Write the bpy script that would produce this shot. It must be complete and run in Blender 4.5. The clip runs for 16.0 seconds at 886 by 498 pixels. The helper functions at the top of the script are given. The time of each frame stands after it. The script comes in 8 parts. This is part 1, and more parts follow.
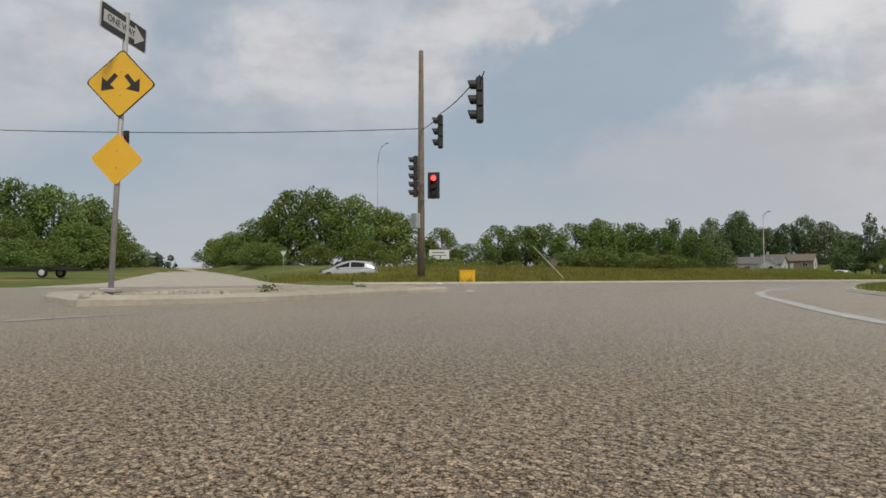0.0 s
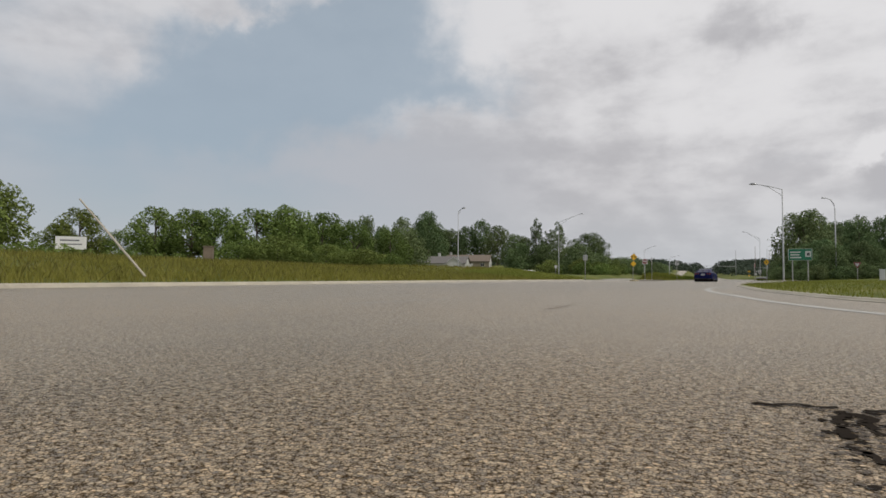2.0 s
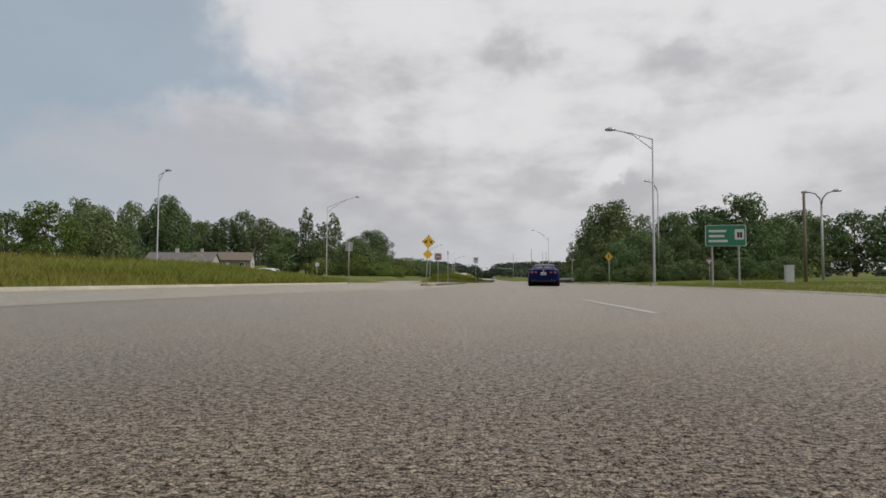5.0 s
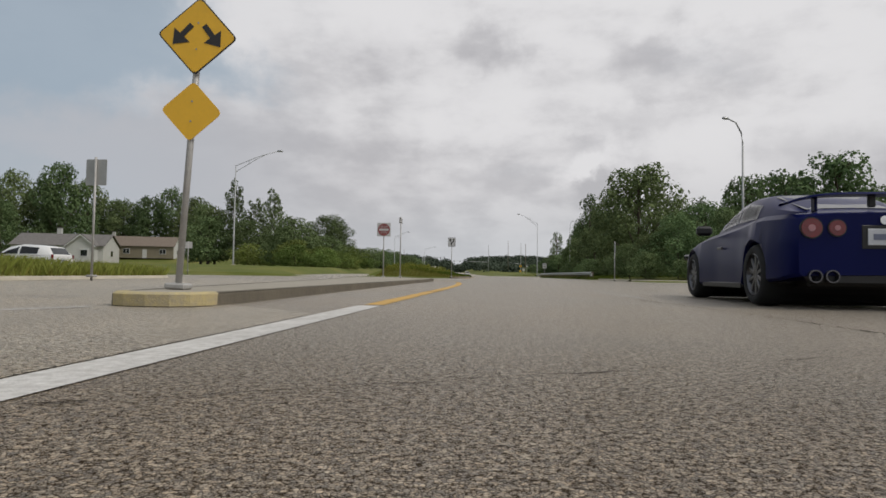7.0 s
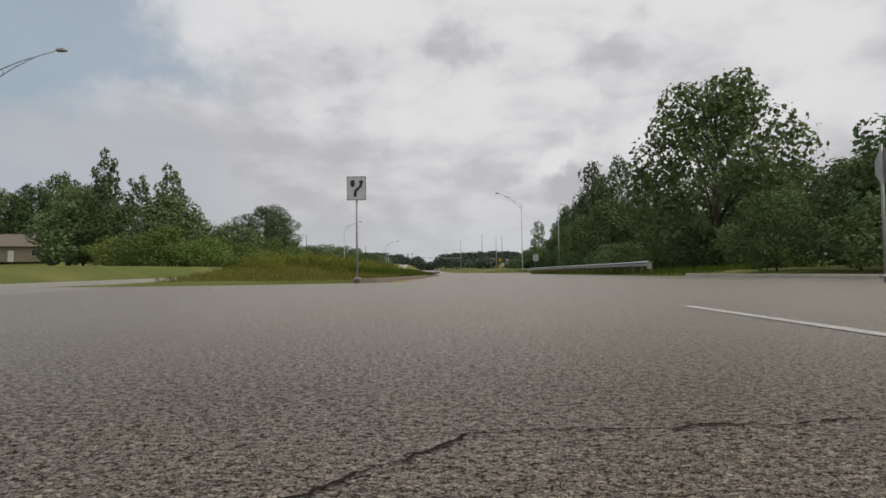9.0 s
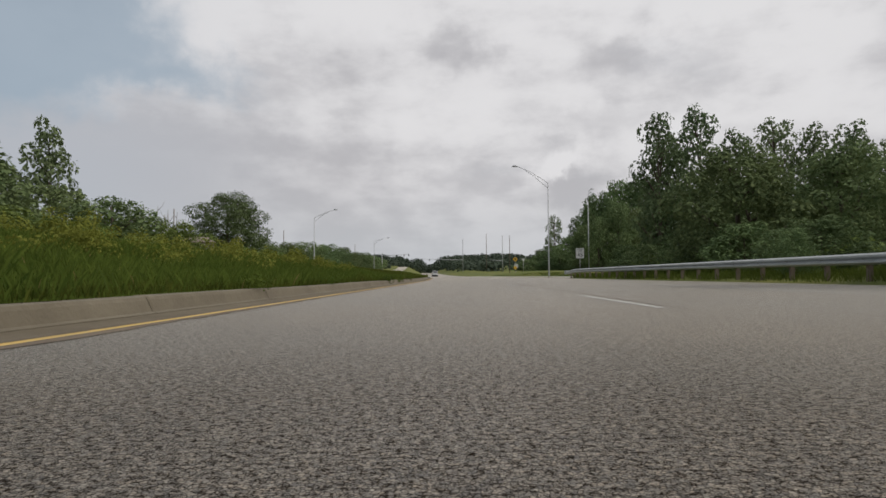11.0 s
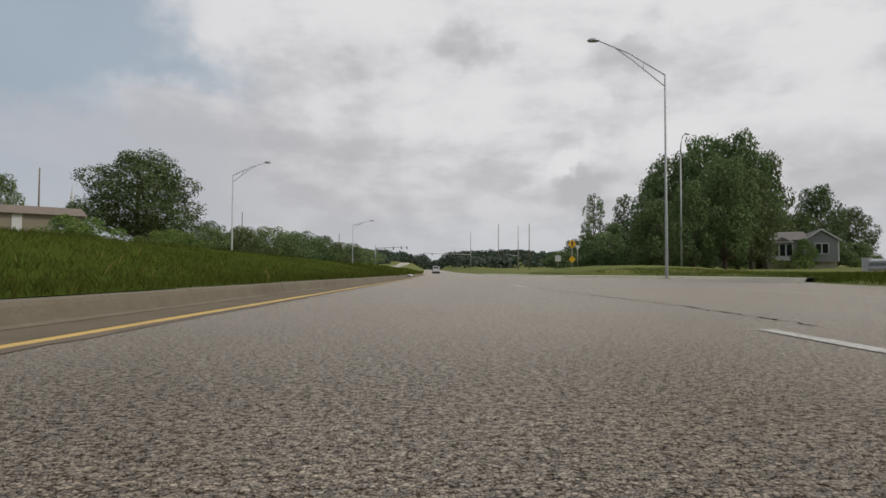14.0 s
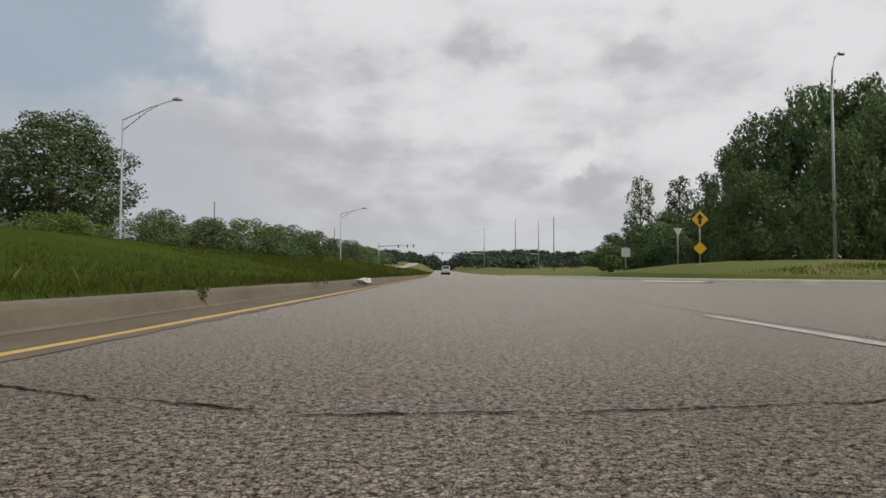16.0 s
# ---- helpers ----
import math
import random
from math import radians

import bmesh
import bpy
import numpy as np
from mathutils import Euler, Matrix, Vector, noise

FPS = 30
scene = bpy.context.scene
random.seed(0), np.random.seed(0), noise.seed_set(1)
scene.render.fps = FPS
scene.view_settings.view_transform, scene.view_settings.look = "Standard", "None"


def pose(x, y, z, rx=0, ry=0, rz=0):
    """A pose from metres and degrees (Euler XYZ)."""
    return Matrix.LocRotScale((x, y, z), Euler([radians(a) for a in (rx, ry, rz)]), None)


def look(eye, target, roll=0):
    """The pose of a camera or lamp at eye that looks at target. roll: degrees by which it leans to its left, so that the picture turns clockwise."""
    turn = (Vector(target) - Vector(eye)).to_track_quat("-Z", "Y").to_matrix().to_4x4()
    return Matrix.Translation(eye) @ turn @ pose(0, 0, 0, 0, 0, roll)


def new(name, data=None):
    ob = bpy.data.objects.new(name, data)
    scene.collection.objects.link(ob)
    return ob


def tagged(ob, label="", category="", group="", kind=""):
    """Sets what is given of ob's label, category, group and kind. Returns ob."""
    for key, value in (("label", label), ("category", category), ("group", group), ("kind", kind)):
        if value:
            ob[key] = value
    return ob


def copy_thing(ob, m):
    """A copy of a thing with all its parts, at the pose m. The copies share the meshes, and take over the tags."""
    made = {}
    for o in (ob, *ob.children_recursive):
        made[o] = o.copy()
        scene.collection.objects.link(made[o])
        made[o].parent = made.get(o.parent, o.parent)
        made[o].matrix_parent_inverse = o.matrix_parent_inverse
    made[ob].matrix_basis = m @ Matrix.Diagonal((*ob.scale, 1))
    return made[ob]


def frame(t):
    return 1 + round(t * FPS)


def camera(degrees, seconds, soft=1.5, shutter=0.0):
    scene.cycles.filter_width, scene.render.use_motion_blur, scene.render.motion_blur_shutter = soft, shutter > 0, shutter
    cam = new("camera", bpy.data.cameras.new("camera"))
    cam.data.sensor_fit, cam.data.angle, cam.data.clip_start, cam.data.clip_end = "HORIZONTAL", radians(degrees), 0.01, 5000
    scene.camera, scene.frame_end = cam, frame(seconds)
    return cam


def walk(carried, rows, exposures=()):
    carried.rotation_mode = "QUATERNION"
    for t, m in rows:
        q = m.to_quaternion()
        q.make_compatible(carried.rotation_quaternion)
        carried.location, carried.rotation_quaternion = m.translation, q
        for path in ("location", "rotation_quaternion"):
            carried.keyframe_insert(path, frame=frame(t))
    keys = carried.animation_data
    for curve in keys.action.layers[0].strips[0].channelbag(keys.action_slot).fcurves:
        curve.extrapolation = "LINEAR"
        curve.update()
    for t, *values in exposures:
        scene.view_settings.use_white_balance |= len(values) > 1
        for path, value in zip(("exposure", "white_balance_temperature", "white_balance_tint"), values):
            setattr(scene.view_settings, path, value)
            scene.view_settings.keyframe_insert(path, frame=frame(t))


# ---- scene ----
# camera on the front bumper of a car, 0.3 m over the road
ROWS = [
    (0, 14.57, -67.23, 0.30, 92.67, -0.00, 52.13),
    (0.5, 11.51, -64.02, 0.30, 92.71, 0.05, 44.67),
    (1, 8.78, -60.39, 0.30, 92.69, 0.05, 37.21),
    (1.5, 6.36, -56.35, 0.30, 92.46, -0.17, 31.04),
    (2, 4.23, -51.89, 0.30, 92.59, -0.41, 24.46),
    (2.5, 2.52, -47.10, 0.30, 92.71, -0.36, 18.48),
    (3, 1.29, -42.11, 0.30, 92.84, -0.30, 12.50),
    (3.5, 0.50, -36.90, 0.30, 92.92, -0.13, 7.78),
    (4, 0.01, -31.47, 0.30, 93.04, -0.07, 4.98),
    (4.2, -0.12, -29.24, 0.30, 93.11, -0.04, 4.18),
    (4.9, -0.58, -20.73, 0.30, 92.95, -0.22, 4.83),
    (5.6, -1.14, -10.91, 0.30, 92.79, -0.41, 5.48),
    (6.3, -1.80, 0.00, 0.30, 92.64, -0.59, 6.13),
    (6.5, -1.97, 3.28, 0.30, 92.74, -0.74, 4.96),
    (7, -2.02, 11.48, 0.30, 92.38, -0.86, 2.31),
    (7.5, -1.65, 19.68, 0.30, 92.52, -0.37, 0.95),
    (8, -1.21, 27.75, 0.30, 92.35, 0.30, 0.68),
    (8.5, -0.92, 35.60, 0.30, 92.28, 0.97, 0.02),
    (8.7, -0.84, 38.67, 0.30, 92.18, 0.73, -0.17),
    (9.4, -0.58, 49.35, 0.30, 92.28, 0.63, -0.13),
    (10.1, -0.30, 60.03, 0.30, 92.37, 0.53, -0.08),
    (10.8, 0.00, 70.66, 0.30, 92.47, 0.44, -0.03),
    (11.2, 0.17, 76.68, 0.30, 92.48, 0.17, 0.02),
    (11.8, 0.38, 85.54, 0.30, 92.35, 0.00, 0.11),
    (12.5, 0.57, 95.62, 0.30, 92.19, -0.19, 0.21),
    (13, 0.67, 102.62, 0.30, 92.14, -0.27, 0.28),
    (13.5, 0.74, 109.42, 0.30, 92.08, -0.35, 0.35),
    (14, 0.78, 116.01, 0.30, 92.19, -0.28, 0.57),
    (14.5, 0.77, 122.41, 0.30, 92.29, -0.20, 0.80),
    (15.2, 0.69, 131.10, 0.30, 92.39, 0.12, 1.18),
    (16, 0.50, 140.61, 0.30, 92.27, -0.29, 1.57),
]
cam = camera(71.1, 16.0, soft=1.6)
walk(cam, [(t, pose(x, y, z, rx, ry, rz)) for t, x, y, z, rx, ry, rz in ROWS])

# ---------------------------------------------------------------- sky and sun
SUN_AZ, SUN_EL = radians(-105), radians(50)   # azimuth from +y, to the left positive
SUN_DIR = Vector((-math.sin(SUN_AZ) * math.cos(SUN_EL), math.cos(SUN_AZ) * math.cos(SUN_EL), math.sin(SUN_EL)))


def make_world():
    w = bpy.data.worlds.new("sky")
    scene.world = w
    w.use_nodes = True
    nt = w.node_tree
    nt.nodes.clear()
    N, L = nt.nodes.new, nt.links.new
    out = N("ShaderNodeOutputWorld")
    bg = N("ShaderNodeBackground")
    bg.inputs["Strength"].default_value = 0.10
    sky = N("ShaderNodeTexSky")
    sky.sky_type, sky.sun_disc = "NISHITA", False
    sky.sun_elevation, sky.sun_rotation = SUN_EL, -SUN_AZ
    sky.air_density, sky.dust_density, sky.ozone_density = 1.0, 2.5, 1.0
    tc = N("ShaderNodeTexCoord")
    sep = N("ShaderNodeSeparateXYZ")
    L(tc.outputs["Generated"], sep.inputs[0])

    def m(op, a, b=None, c=None):
        n = N("ShaderNodeMath")
        n.operation = op
        for i, v in enumerate((a, b, c)):
            if v is None:
                continue
            if isinstance(v, (int, float)):
                n.inputs[i].default_value = v
            else:
                L(v, n.inputs[i])
        return n.outputs[0]
    # bearing to the left of the road's axis and height above the horizon, in degrees, with ragged edges
    ragged = N("ShaderNodeTexNoise")
    ragged.inputs["Scale"].default_value, ragged.inputs["Detail"].default_value, ragged.inputs["Roughness"].default_value = 9.0, 6, 0.58
    L(tc.outputs["Generated"], ragged.inputs["Vector"])
    rag = N("ShaderNodeSeparateColor")
    L(ragged.outputs["Color"], rag.inputs[0])
    deg = 180 / math.pi
    el0 = m("MULTIPLY", m("ARCSINE", sep.outputs[2]), deg)
    az0 = m("MULTIPLY", m("ARCTAN2", m("MULTIPLY", sep.outputs[0], -1.0), sep.outputs[1]), deg)
    az = m("ADD", az0, m("MULTIPLY", m("SUBTRACT", rag.outputs[0], 0.5), 16.0))
    el = m("ADD", el0, m("MULTIPLY", m("SUBTRACT", rag.outputs[1], 0.5), 9.0))

    def puffs(rows):
        """The summed strength of soft lumps: bearing, height, half width, half height, strength."""
        total = None
        for a, e, wa, we, k in rows:
            u = m("MULTIPLY", m("SUBTRACT", az, a), 1 / wa)
            v = m("MULTIPLY", m("SUBTRACT", el, e), 1 / we)
            g = m("MULTIPLY", m("EXPONENT", m("MULTIPLY", m("MULTIPLY_ADD", u, u, m("MULTIPLY", v, v)), -1.0)), k)
            total = g if total is None else m("ADD", total, g)
        return total

    def ramp(v, lo, hi, a=0.0, b=1.0):
        r = N("ShaderNodeMapRange")
        r.interpolation_type = "SMOOTHSTEP"
        for key, val in (("From Min", lo), ("From Max", hi), ("To Min", a), ("To Max", b)):
            r.inputs[key].default_value = val
        L(v, r.inputs["Value"])
        return r.outputs[0]

    def blend(f, a, b):
        n = N("ShaderNodeMix")
        n.data_type = "RGBA"
        for key, v in (("Factor", f), ("A", a), ("B", b)):
            if isinstance(v, tuple):
                n.inputs[key].default_value = (*v, 1)
            elif isinstance(v, float):
                n.inputs[key].default_value = v
            else:
                L(v, n.inputs[key])
        return n.outputs["Result"]
    comb = N("ShaderNodeCombineXYZ")
    L(sep.outputs[0], comb.inputs[0])
    L(sep.outputs[1], comb.inputs[1])
    L(m("MULTIPLY", sep.outputs[2], 2.2), comb.inputs[2])

    def noise_at(scale, detail, rough, shift):
        mp = N("ShaderNodeMapping")
        mp.inputs["Location"].default_value = (shift, shift * 0.7, 0)
        L(comb.outputs[0], mp.inputs[0])
        n = N("ShaderNodeTexNoise")
        n.inputs["Scale"].default_value, n.inputs["Detail"].default_value, n.inputs["Roughness"].default_value = scale, detail, rough
        L(mp.outputs[0], n.inputs["Vector"])
        return n.outputs["Fac"]
    big, fine = noise_at(4.2, 6, 0.52, 1.3), noise_at(11.0, 6, 0.55, 5.1)
    # openings in the cover, wider to the west, and the separate clouds that drift in them
    gaps = puffs([(32.5, 21, 10, 7.5, 0.90), (22, 17, 6, 2.6, 0.5), (43, 16, 10, 5, 0.35), (50, 14, 9, 4, 0.3), (74, 22, 8, 6, 0.3), (82, 10, 10, 4, 0.25)])
    clouds = puffs([(67, 19, 5.5, 4.5, 0.6), (55, 17.5, 5, 4, 0.55), (50, 23, 5, 2.5, 0.5), (45, 22.5, 4.0, 2.0, 0.85), (36, 24.5, 4.0, 1.5, 0.7), (26, 12.5, 12, 3.0, 0.5), (35, 10, 12, 1.8, 0.3), (83, 18, 5, 6, 0.45), (92, 12, 6, 4, 0.3), (16, 24, 9, 5, 0.4)])
    west = ramp(az0, 12, 46, 0.10, 0.64)
    openness = ramp(m("ADD", m("SUBTRACT", m("ADD", west, gaps), clouds), m("MULTIPLY", m("SUBTRACT", big, 0.5), 1.0)), 0.15, 1.05, 0.0, 0.86)
    veil = blend(0.72, sky.outputs[0], (3.65, 4.40, 5.0))
    # grey undersides and bright tops
    under = puffs([(-16.6, 19.5, 4.0, 2.1, 0.5), (-13.6, 13.8, 3.4, 1.6, 0.5), (-11.0, 8.3, 4.2, 1.5, 0.55), (-29.5, 11.0, 4.5, 2.2, 0.45), (-2.4, 20.3, 3.0, 1.9, 0.6), (8.2, 19.0, 6.5, 2.6, 0.45), (15.5, 12.0, 6, 2.0, 0.3), (-22, 15.5, 5, 1.8, 0.3), (-40, 17, 6, 3, 0.5), (2, 11, 7, 1.5, 0.2), (32, 9, 19, 8.5, 0.95), (-33, 6, 14, 4, 0.15)])
    tops = puffs([(-10.6, 10.2, 3.0, 1.0, 0.9), (24, 22, 4.0, 2.5, 0.3), (28, 16, 7, 2.2, 0.3), (-24, 22, 8, 2.5, 0.3)])
    dim = m("ADD", m("MULTIPLY", ramp(m("ADD", m("MULTIPLY", big, 0.5), m("MULTIPLY", fine, 0.5)), 0.40, 0.66), 0.55), m("SUBTRACT", under, tops))
    low = m("ADD", ramp(el0, 15, 4, 0.0, 0.42), ramp(az0, 24, 55, 0.0, 0.32))
    clouded = blend(ramp(m("ADD", dim, low), 0.0, 1.15), (7.36, 7.28, 7.40), (4.72, 4.66, 4.86))
    clouded = blend(m("MULTIPLY", ramp(az0, 8, 34), ramp(el0, 19, 8, 0.25, 0.85)), clouded, (4.45, 4.72, 5.2))
    cover = blend(openness, clouded, veil)
    hazed = blend(m("MULTIPLY", ramp(el0, 9.5, -1.0), 0.7), cover, (5.0, 5.25, 5.55))
    L(hazed, bg.inputs["Color"])
    L(bg.outputs[0], out.inputs[0])


make_world()
sun_data = bpy.data.lights.new("sun", "SUN")
sun_data.energy, sun_data.angle, sun_data.color = 1.9, radians(10), (1.0, 0.95, 0.88)
sun = new("sun", sun_data)
sun.matrix_world = look(SUN_DIR * 50, (0, 0, 0))

# ---------------------------------------------------------------- materials
def material(name, color, rough=0.6, metal=0.0, var=0.25, scale=4.0, bump=0.0, bscale=None, color2=None, spec=0.5, coat=0.0, rnd=0.0, emit=None, estr=0.0, detail=4.0, fine=0.35):
    """A surface with variation at two scales, in metres of the thing itself."""
    mt = bpy.data.materials.new(name)
    mt.use_nodes = True
    nt = mt.node_tree
    N, L = nt.nodes.new, nt.links.new
    p = nt.nodes["Principled BSDF"]
    p.inputs["Roughness"].default_value, p.inputs["Metallic"].default_value = rough, metal
    p.inputs["Specular IOR Level"].default_value = spec
    p.inputs["Coat Weight"].default_value = coat
    p.inputs["Coat Roughness"].default_value = 0.05
    tc = N("ShaderNodeTexCoord")
    n1, n2 = N("ShaderNodeTexNoise"), N("ShaderNodeTexNoise")
    for n, s in ((n1, scale), (n2, scale * 9)):
        n.inputs["Scale"].default_value, n.inputs["Detail"].default_value = s, detail
        L(tc.outputs["Object"], n.inputs["Vector"])
    mixn = N("ShaderNodeMix")
    mixn.inputs["Factor"].default_value = fine
    L(n1.outputs["Fac"], mixn.inputs["A"])
    L(n2.outputs["Fac"], mixn.inputs["B"])
    rng = N("ShaderNodeMapRange")
    rng.inputs["From Min"].default_value, rng.inputs["From Max"].default_value = 0.3, 0.7
    L(mixn.outputs["Result"], rng.inputs["Value"])
    c = N("ShaderNodeMix")
    c.data_type = "RGBA"
    c2 = color2 or tuple(v * (1 - var) for v in color)
    c.inputs["A"].default_value, c.inputs["B"].default_value = (*color, 1), (*c2, 1)
    L(rng.outputs[0], c.inputs["Factor"])
    col = c.outputs["Result"]
    if rnd:
        oi = N("ShaderNodeObjectInfo")
        hs = N("ShaderNodeHueSaturation")
        r2 = N("ShaderNodeMapRange")
        r2.inputs["To Min"].default_value, r2.inputs["To Max"].default_value = 1 - rnd, 1 + rnd
        L(oi.outputs["Random"], r2.inputs["Value"])
        L(r2.outputs[0], hs.inputs["Value"])
        L(col, hs.inputs["Color"])
        col = hs.outputs[0]
    L(col, p.inputs["Base Color"])
    if bump:
        b = N("ShaderNodeBump")
        b.inputs["Strength"].default_value, b.inputs["Distance"].default_value = bump, 0.02
        nb = N("ShaderNodeTexNoise")
        nb.inputs["Scale"].default_value, nb.inputs["Detail"].default_value = bscale or scale * 6, 5
        L(tc.outputs["Object"], nb.inputs["Vector"])
        L(nb.outputs["Fac"], b.inputs["Height"])
        L(b.outputs[0], p.inputs["Normal"])
    if emit:
        p.inputs["Emission Color"].default_value, p.inputs["Emission Strength"].default_value = (*emit, 1), estr
    return mt


def asphalt_material(name, light, dark, tint):
    """Worn chip-seal asphalt: pale stones of about a centimetre in dark binder, wheel-path stains and patches."""
    mt = bpy.data.materials.new(name)
    mt.use_nodes = True
    nt = mt.node_tree
    N, L = nt.nodes.new, nt.links.new
    p = nt.nodes["Principled BSDF"]
    p.inputs["Roughness"].default_value, p.inputs["Specular IOR Level"].default_value = 0.40, 0.5
    p.inputs["Sheen Roughness"].default_value = 0.3
    p.inputs["Sheen Tint"].default_value = (1.0, 0.91, 0.78, 1)
    tc = N("ShaderNodeTexCoord")
    warp = N("ShaderNodeTexNoise")
    warp.inputs["Scale"].default_value = 60
    L(tc.outputs["Object"], warp.inputs["Vector"])
    add = N("ShaderNodeVectorMath")
    add.operation = "MULTIPLY_ADD"
    add.inputs[1].default_value = (0.012, 0.012, 0.0)
    L(warp.outputs["Color"], add.inputs[0])
    L(tc.outputs["Object"], add.inputs[2])
    vor = N("ShaderNodeTexVoronoi")
    vor.inputs["Scale"].default_value = 122
    L(add.outputs[0], vor.inputs["Vector"])
    edge = N("ShaderNodeTexVoronoi")
    edge.feature = "DISTANCE_TO_EDGE"
    edge.inputs["Scale"].default_value = 122
    L(add.outputs[0], edge.inputs["Vector"])
    er = N("ShaderNodeMapRange")
    er.inputs["From Min"].default_value, er.inputs["From Max"].default_value = 0.0, 0.16
    L(edge.outputs["Distance"], er.inputs["Value"])
    sepc = N("ShaderNodeSeparateColor")
    L(vor.outputs["Color"], sepc.inputs[0])
    stone = N("ShaderNodeMix")
    stone.data_type = "RGBA"
    stone.inputs["A"].default_value = (*[v * 0.32 for v in light], 1)
    stone.inputs["B"].default_value = (*[min(1, v * 2.5) for v in light], 1)
    L(sepc.outputs[0], stone.inputs["Factor"])
    warmth = N("ShaderNodeMix")
    warmth.data_type = "RGBA"
    warmth.blend_type = "MULTIPLY"
    warmth.inputs["B"].default_value = (1.08, 0.98, 0.88, 1)
    L(sepc.outputs[1], warmth.inputs["Factor"])
    L(stone.outputs["Result"], warmth.inputs["A"])
    c = N("ShaderNodeMix")
    c.data_type = "RGBA"
    c.inputs["A"].default_value = (*dark, 1)
    L(er.outputs[0], c.inputs["Factor"])
    L(warmth.outputs["Result"], c.inputs["B"])
    # small worn pits between the stones, the shade in them put in as dark colour
    pm = N("ShaderNodeMapping")
    pm.inputs["Scale"].default_value = (0.75, 1, 1)
    L(tc.outputs["Object"], pm.inputs[0])
    pn = N("ShaderNodeTexNoise")
    pn.inputs["Scale"].default_value, pn.inputs["Detail"].default_value, pn.inputs["Roughness"].default_value = 62, 8, 0.80
    L(pm.outputs[0], pn.inputs["Vector"])
    pit = N("ShaderNodeMapRange")
    pit.interpolation_type = "SMOOTHSTEP"
    pit.inputs["From Min"].default_value, pit.inputs["From Max"].default_value = 0.51, 0.45
    pit.inputs["To Max"].default_value = 0.74
    L(pn.outputs["Fac"], pit.inputs["Value"])
    pc = N("ShaderNodeMix")
    pc.data_type = "RGBA"
    pc.inputs["B"].default_value = (0.030, 0.025, 0.022, 1)
    L(pit.outputs[0], pc.inputs["Factor"])
    L(c.outputs["Result"], pc.inputs["A"])
    c = pc
    # broad stains along the lanes
    mp = N("ShaderNodeMapping")
    mp.inputs["Scale"].default_value = (0.55, 0.07, 1)
    L(tc.outputs["Object"], mp.inputs[0])
    st = N("ShaderNodeTexNoise")
    st.inputs["Scale"].default_value, st.inputs["Detail"].default_value = 1.0, 5
    L(mp.outputs[0], st.inputs["Vector"])
    st2 = N("ShaderNodeTexNoise")
    st2.inputs["Scale"].default_value, st2.inputs["Detail"].default_value = 0.9, 6
    L(tc.outputs["Object"], st2.inputs["Vector"])
    sm = N("ShaderNodeMix")
    sm.inputs["Factor"].default_value = 0.45
    L(st.outputs["Fac"], sm.inputs["A"])
    L(st2.outputs["Fac"], sm.inputs["B"])
    sr = N("ShaderNodeMapRange")
    sr.inputs["From Min"].default_value, sr.inputs["From Max"].default_value = 0.32, 0.68
    sr.inputs["To Min"].default_value, sr.inputs["To Max"].default_value = 0.82, 1.16
    L(sm.outputs["Result"], sr.inputs["Value"])
    fin = N("ShaderNodeMix")
    fin.data_type = "RGBA"
    fin.blend_type = "MULTIPLY"
    fin.inputs["Factor"].default_value = 1.0
    L(c.outputs["Result"], fin.inputs["A"])
    tv = N("ShaderNodeVectorMath")
    tv.operation = "SCALE"
    tv.inputs[0].default_value = tint
    L(sr.outputs[0], tv.inputs["Scale"])
    L(tv.outputs[0], fin.inputs["B"])
    # tan dust and silt trodden in, in broad drifts
    du = N("ShaderNodeTexNoise")
    du.inputs["Scale"].default_value, du.inputs["Detail"].default_value = 0.22, 5
    L(tc.outputs["Object"], du.inputs["Vector"])
    dr = N("ShaderNodeMapRange")
    dr.inputs["From Min"].default_value, dr.inputs["From Max"].default_value = 0.34, 0.66
    L(du.outputs["Fac"], dr.inputs["Value"])
    dm = N("ShaderNodeMix")
    dm.data_type = "RGBA"
    dm.blend_type = "MULTIPLY"
    dm.inputs["B"].default_value = (1.08, 0.98, 0.84, 1)
    L(dr.outputs[0], dm.inputs["Factor"])
    L(fin.outputs["Result"], dm.inputs["A"])
    fin = dm
    # the old paving at the crossing is paler and sandier than the newer road north of it
    sx = N("ShaderNodeSeparateXYZ")
    L(tc.outputs["Object"], sx.inputs[0])
    old = N("ShaderNodeMapRange")
    old.interpolation_type = "SMOOTHSTEP"
    old.inputs["From Min"].default_value, old.inputs["From Max"].default_value = -26, -54
    L(sx.outputs[1], old.inputs["Value"])
    om = N("ShaderNodeMix")
    om.data_type = "RGBA"
    om.blend_type = "MULTIPLY"
    om.inputs["B"].default_value = (1.52, 1.45, 1.30, 1)
    L(old.outputs[0], om.inputs["Factor"])
    L(fin.outputs["Result"], om.inputs["A"])
    # a darker, newer surface from the median opening to the seam beyond the guardrail
    newer = N("ShaderNodeMapRange")
    newer.interpolation_type = "SMOOTHSTEP"
    newer.inputs["From Min"].default_value, newer.inputs["From Max"].default_value = 24, 40
    L(sx.outputs[1], newer.inputs["Value"])
    seam = N("ShaderNodeMapRange")
    seam.inputs["From Min"].default_value, seam.inputs["From Max"].default_value = 115.6, 108.0
    L(sx.outputs[1], seam.inputs["Value"])
    nm = N("ShaderNodeMath")
    nm.operation = "MULTIPLY"
    L(newer.outputs[0], nm.inputs[0])
    L(seam.outputs[0], nm.inputs[1])
    nx = N("ShaderNodeMix")
    nx.data_type = "RGBA"
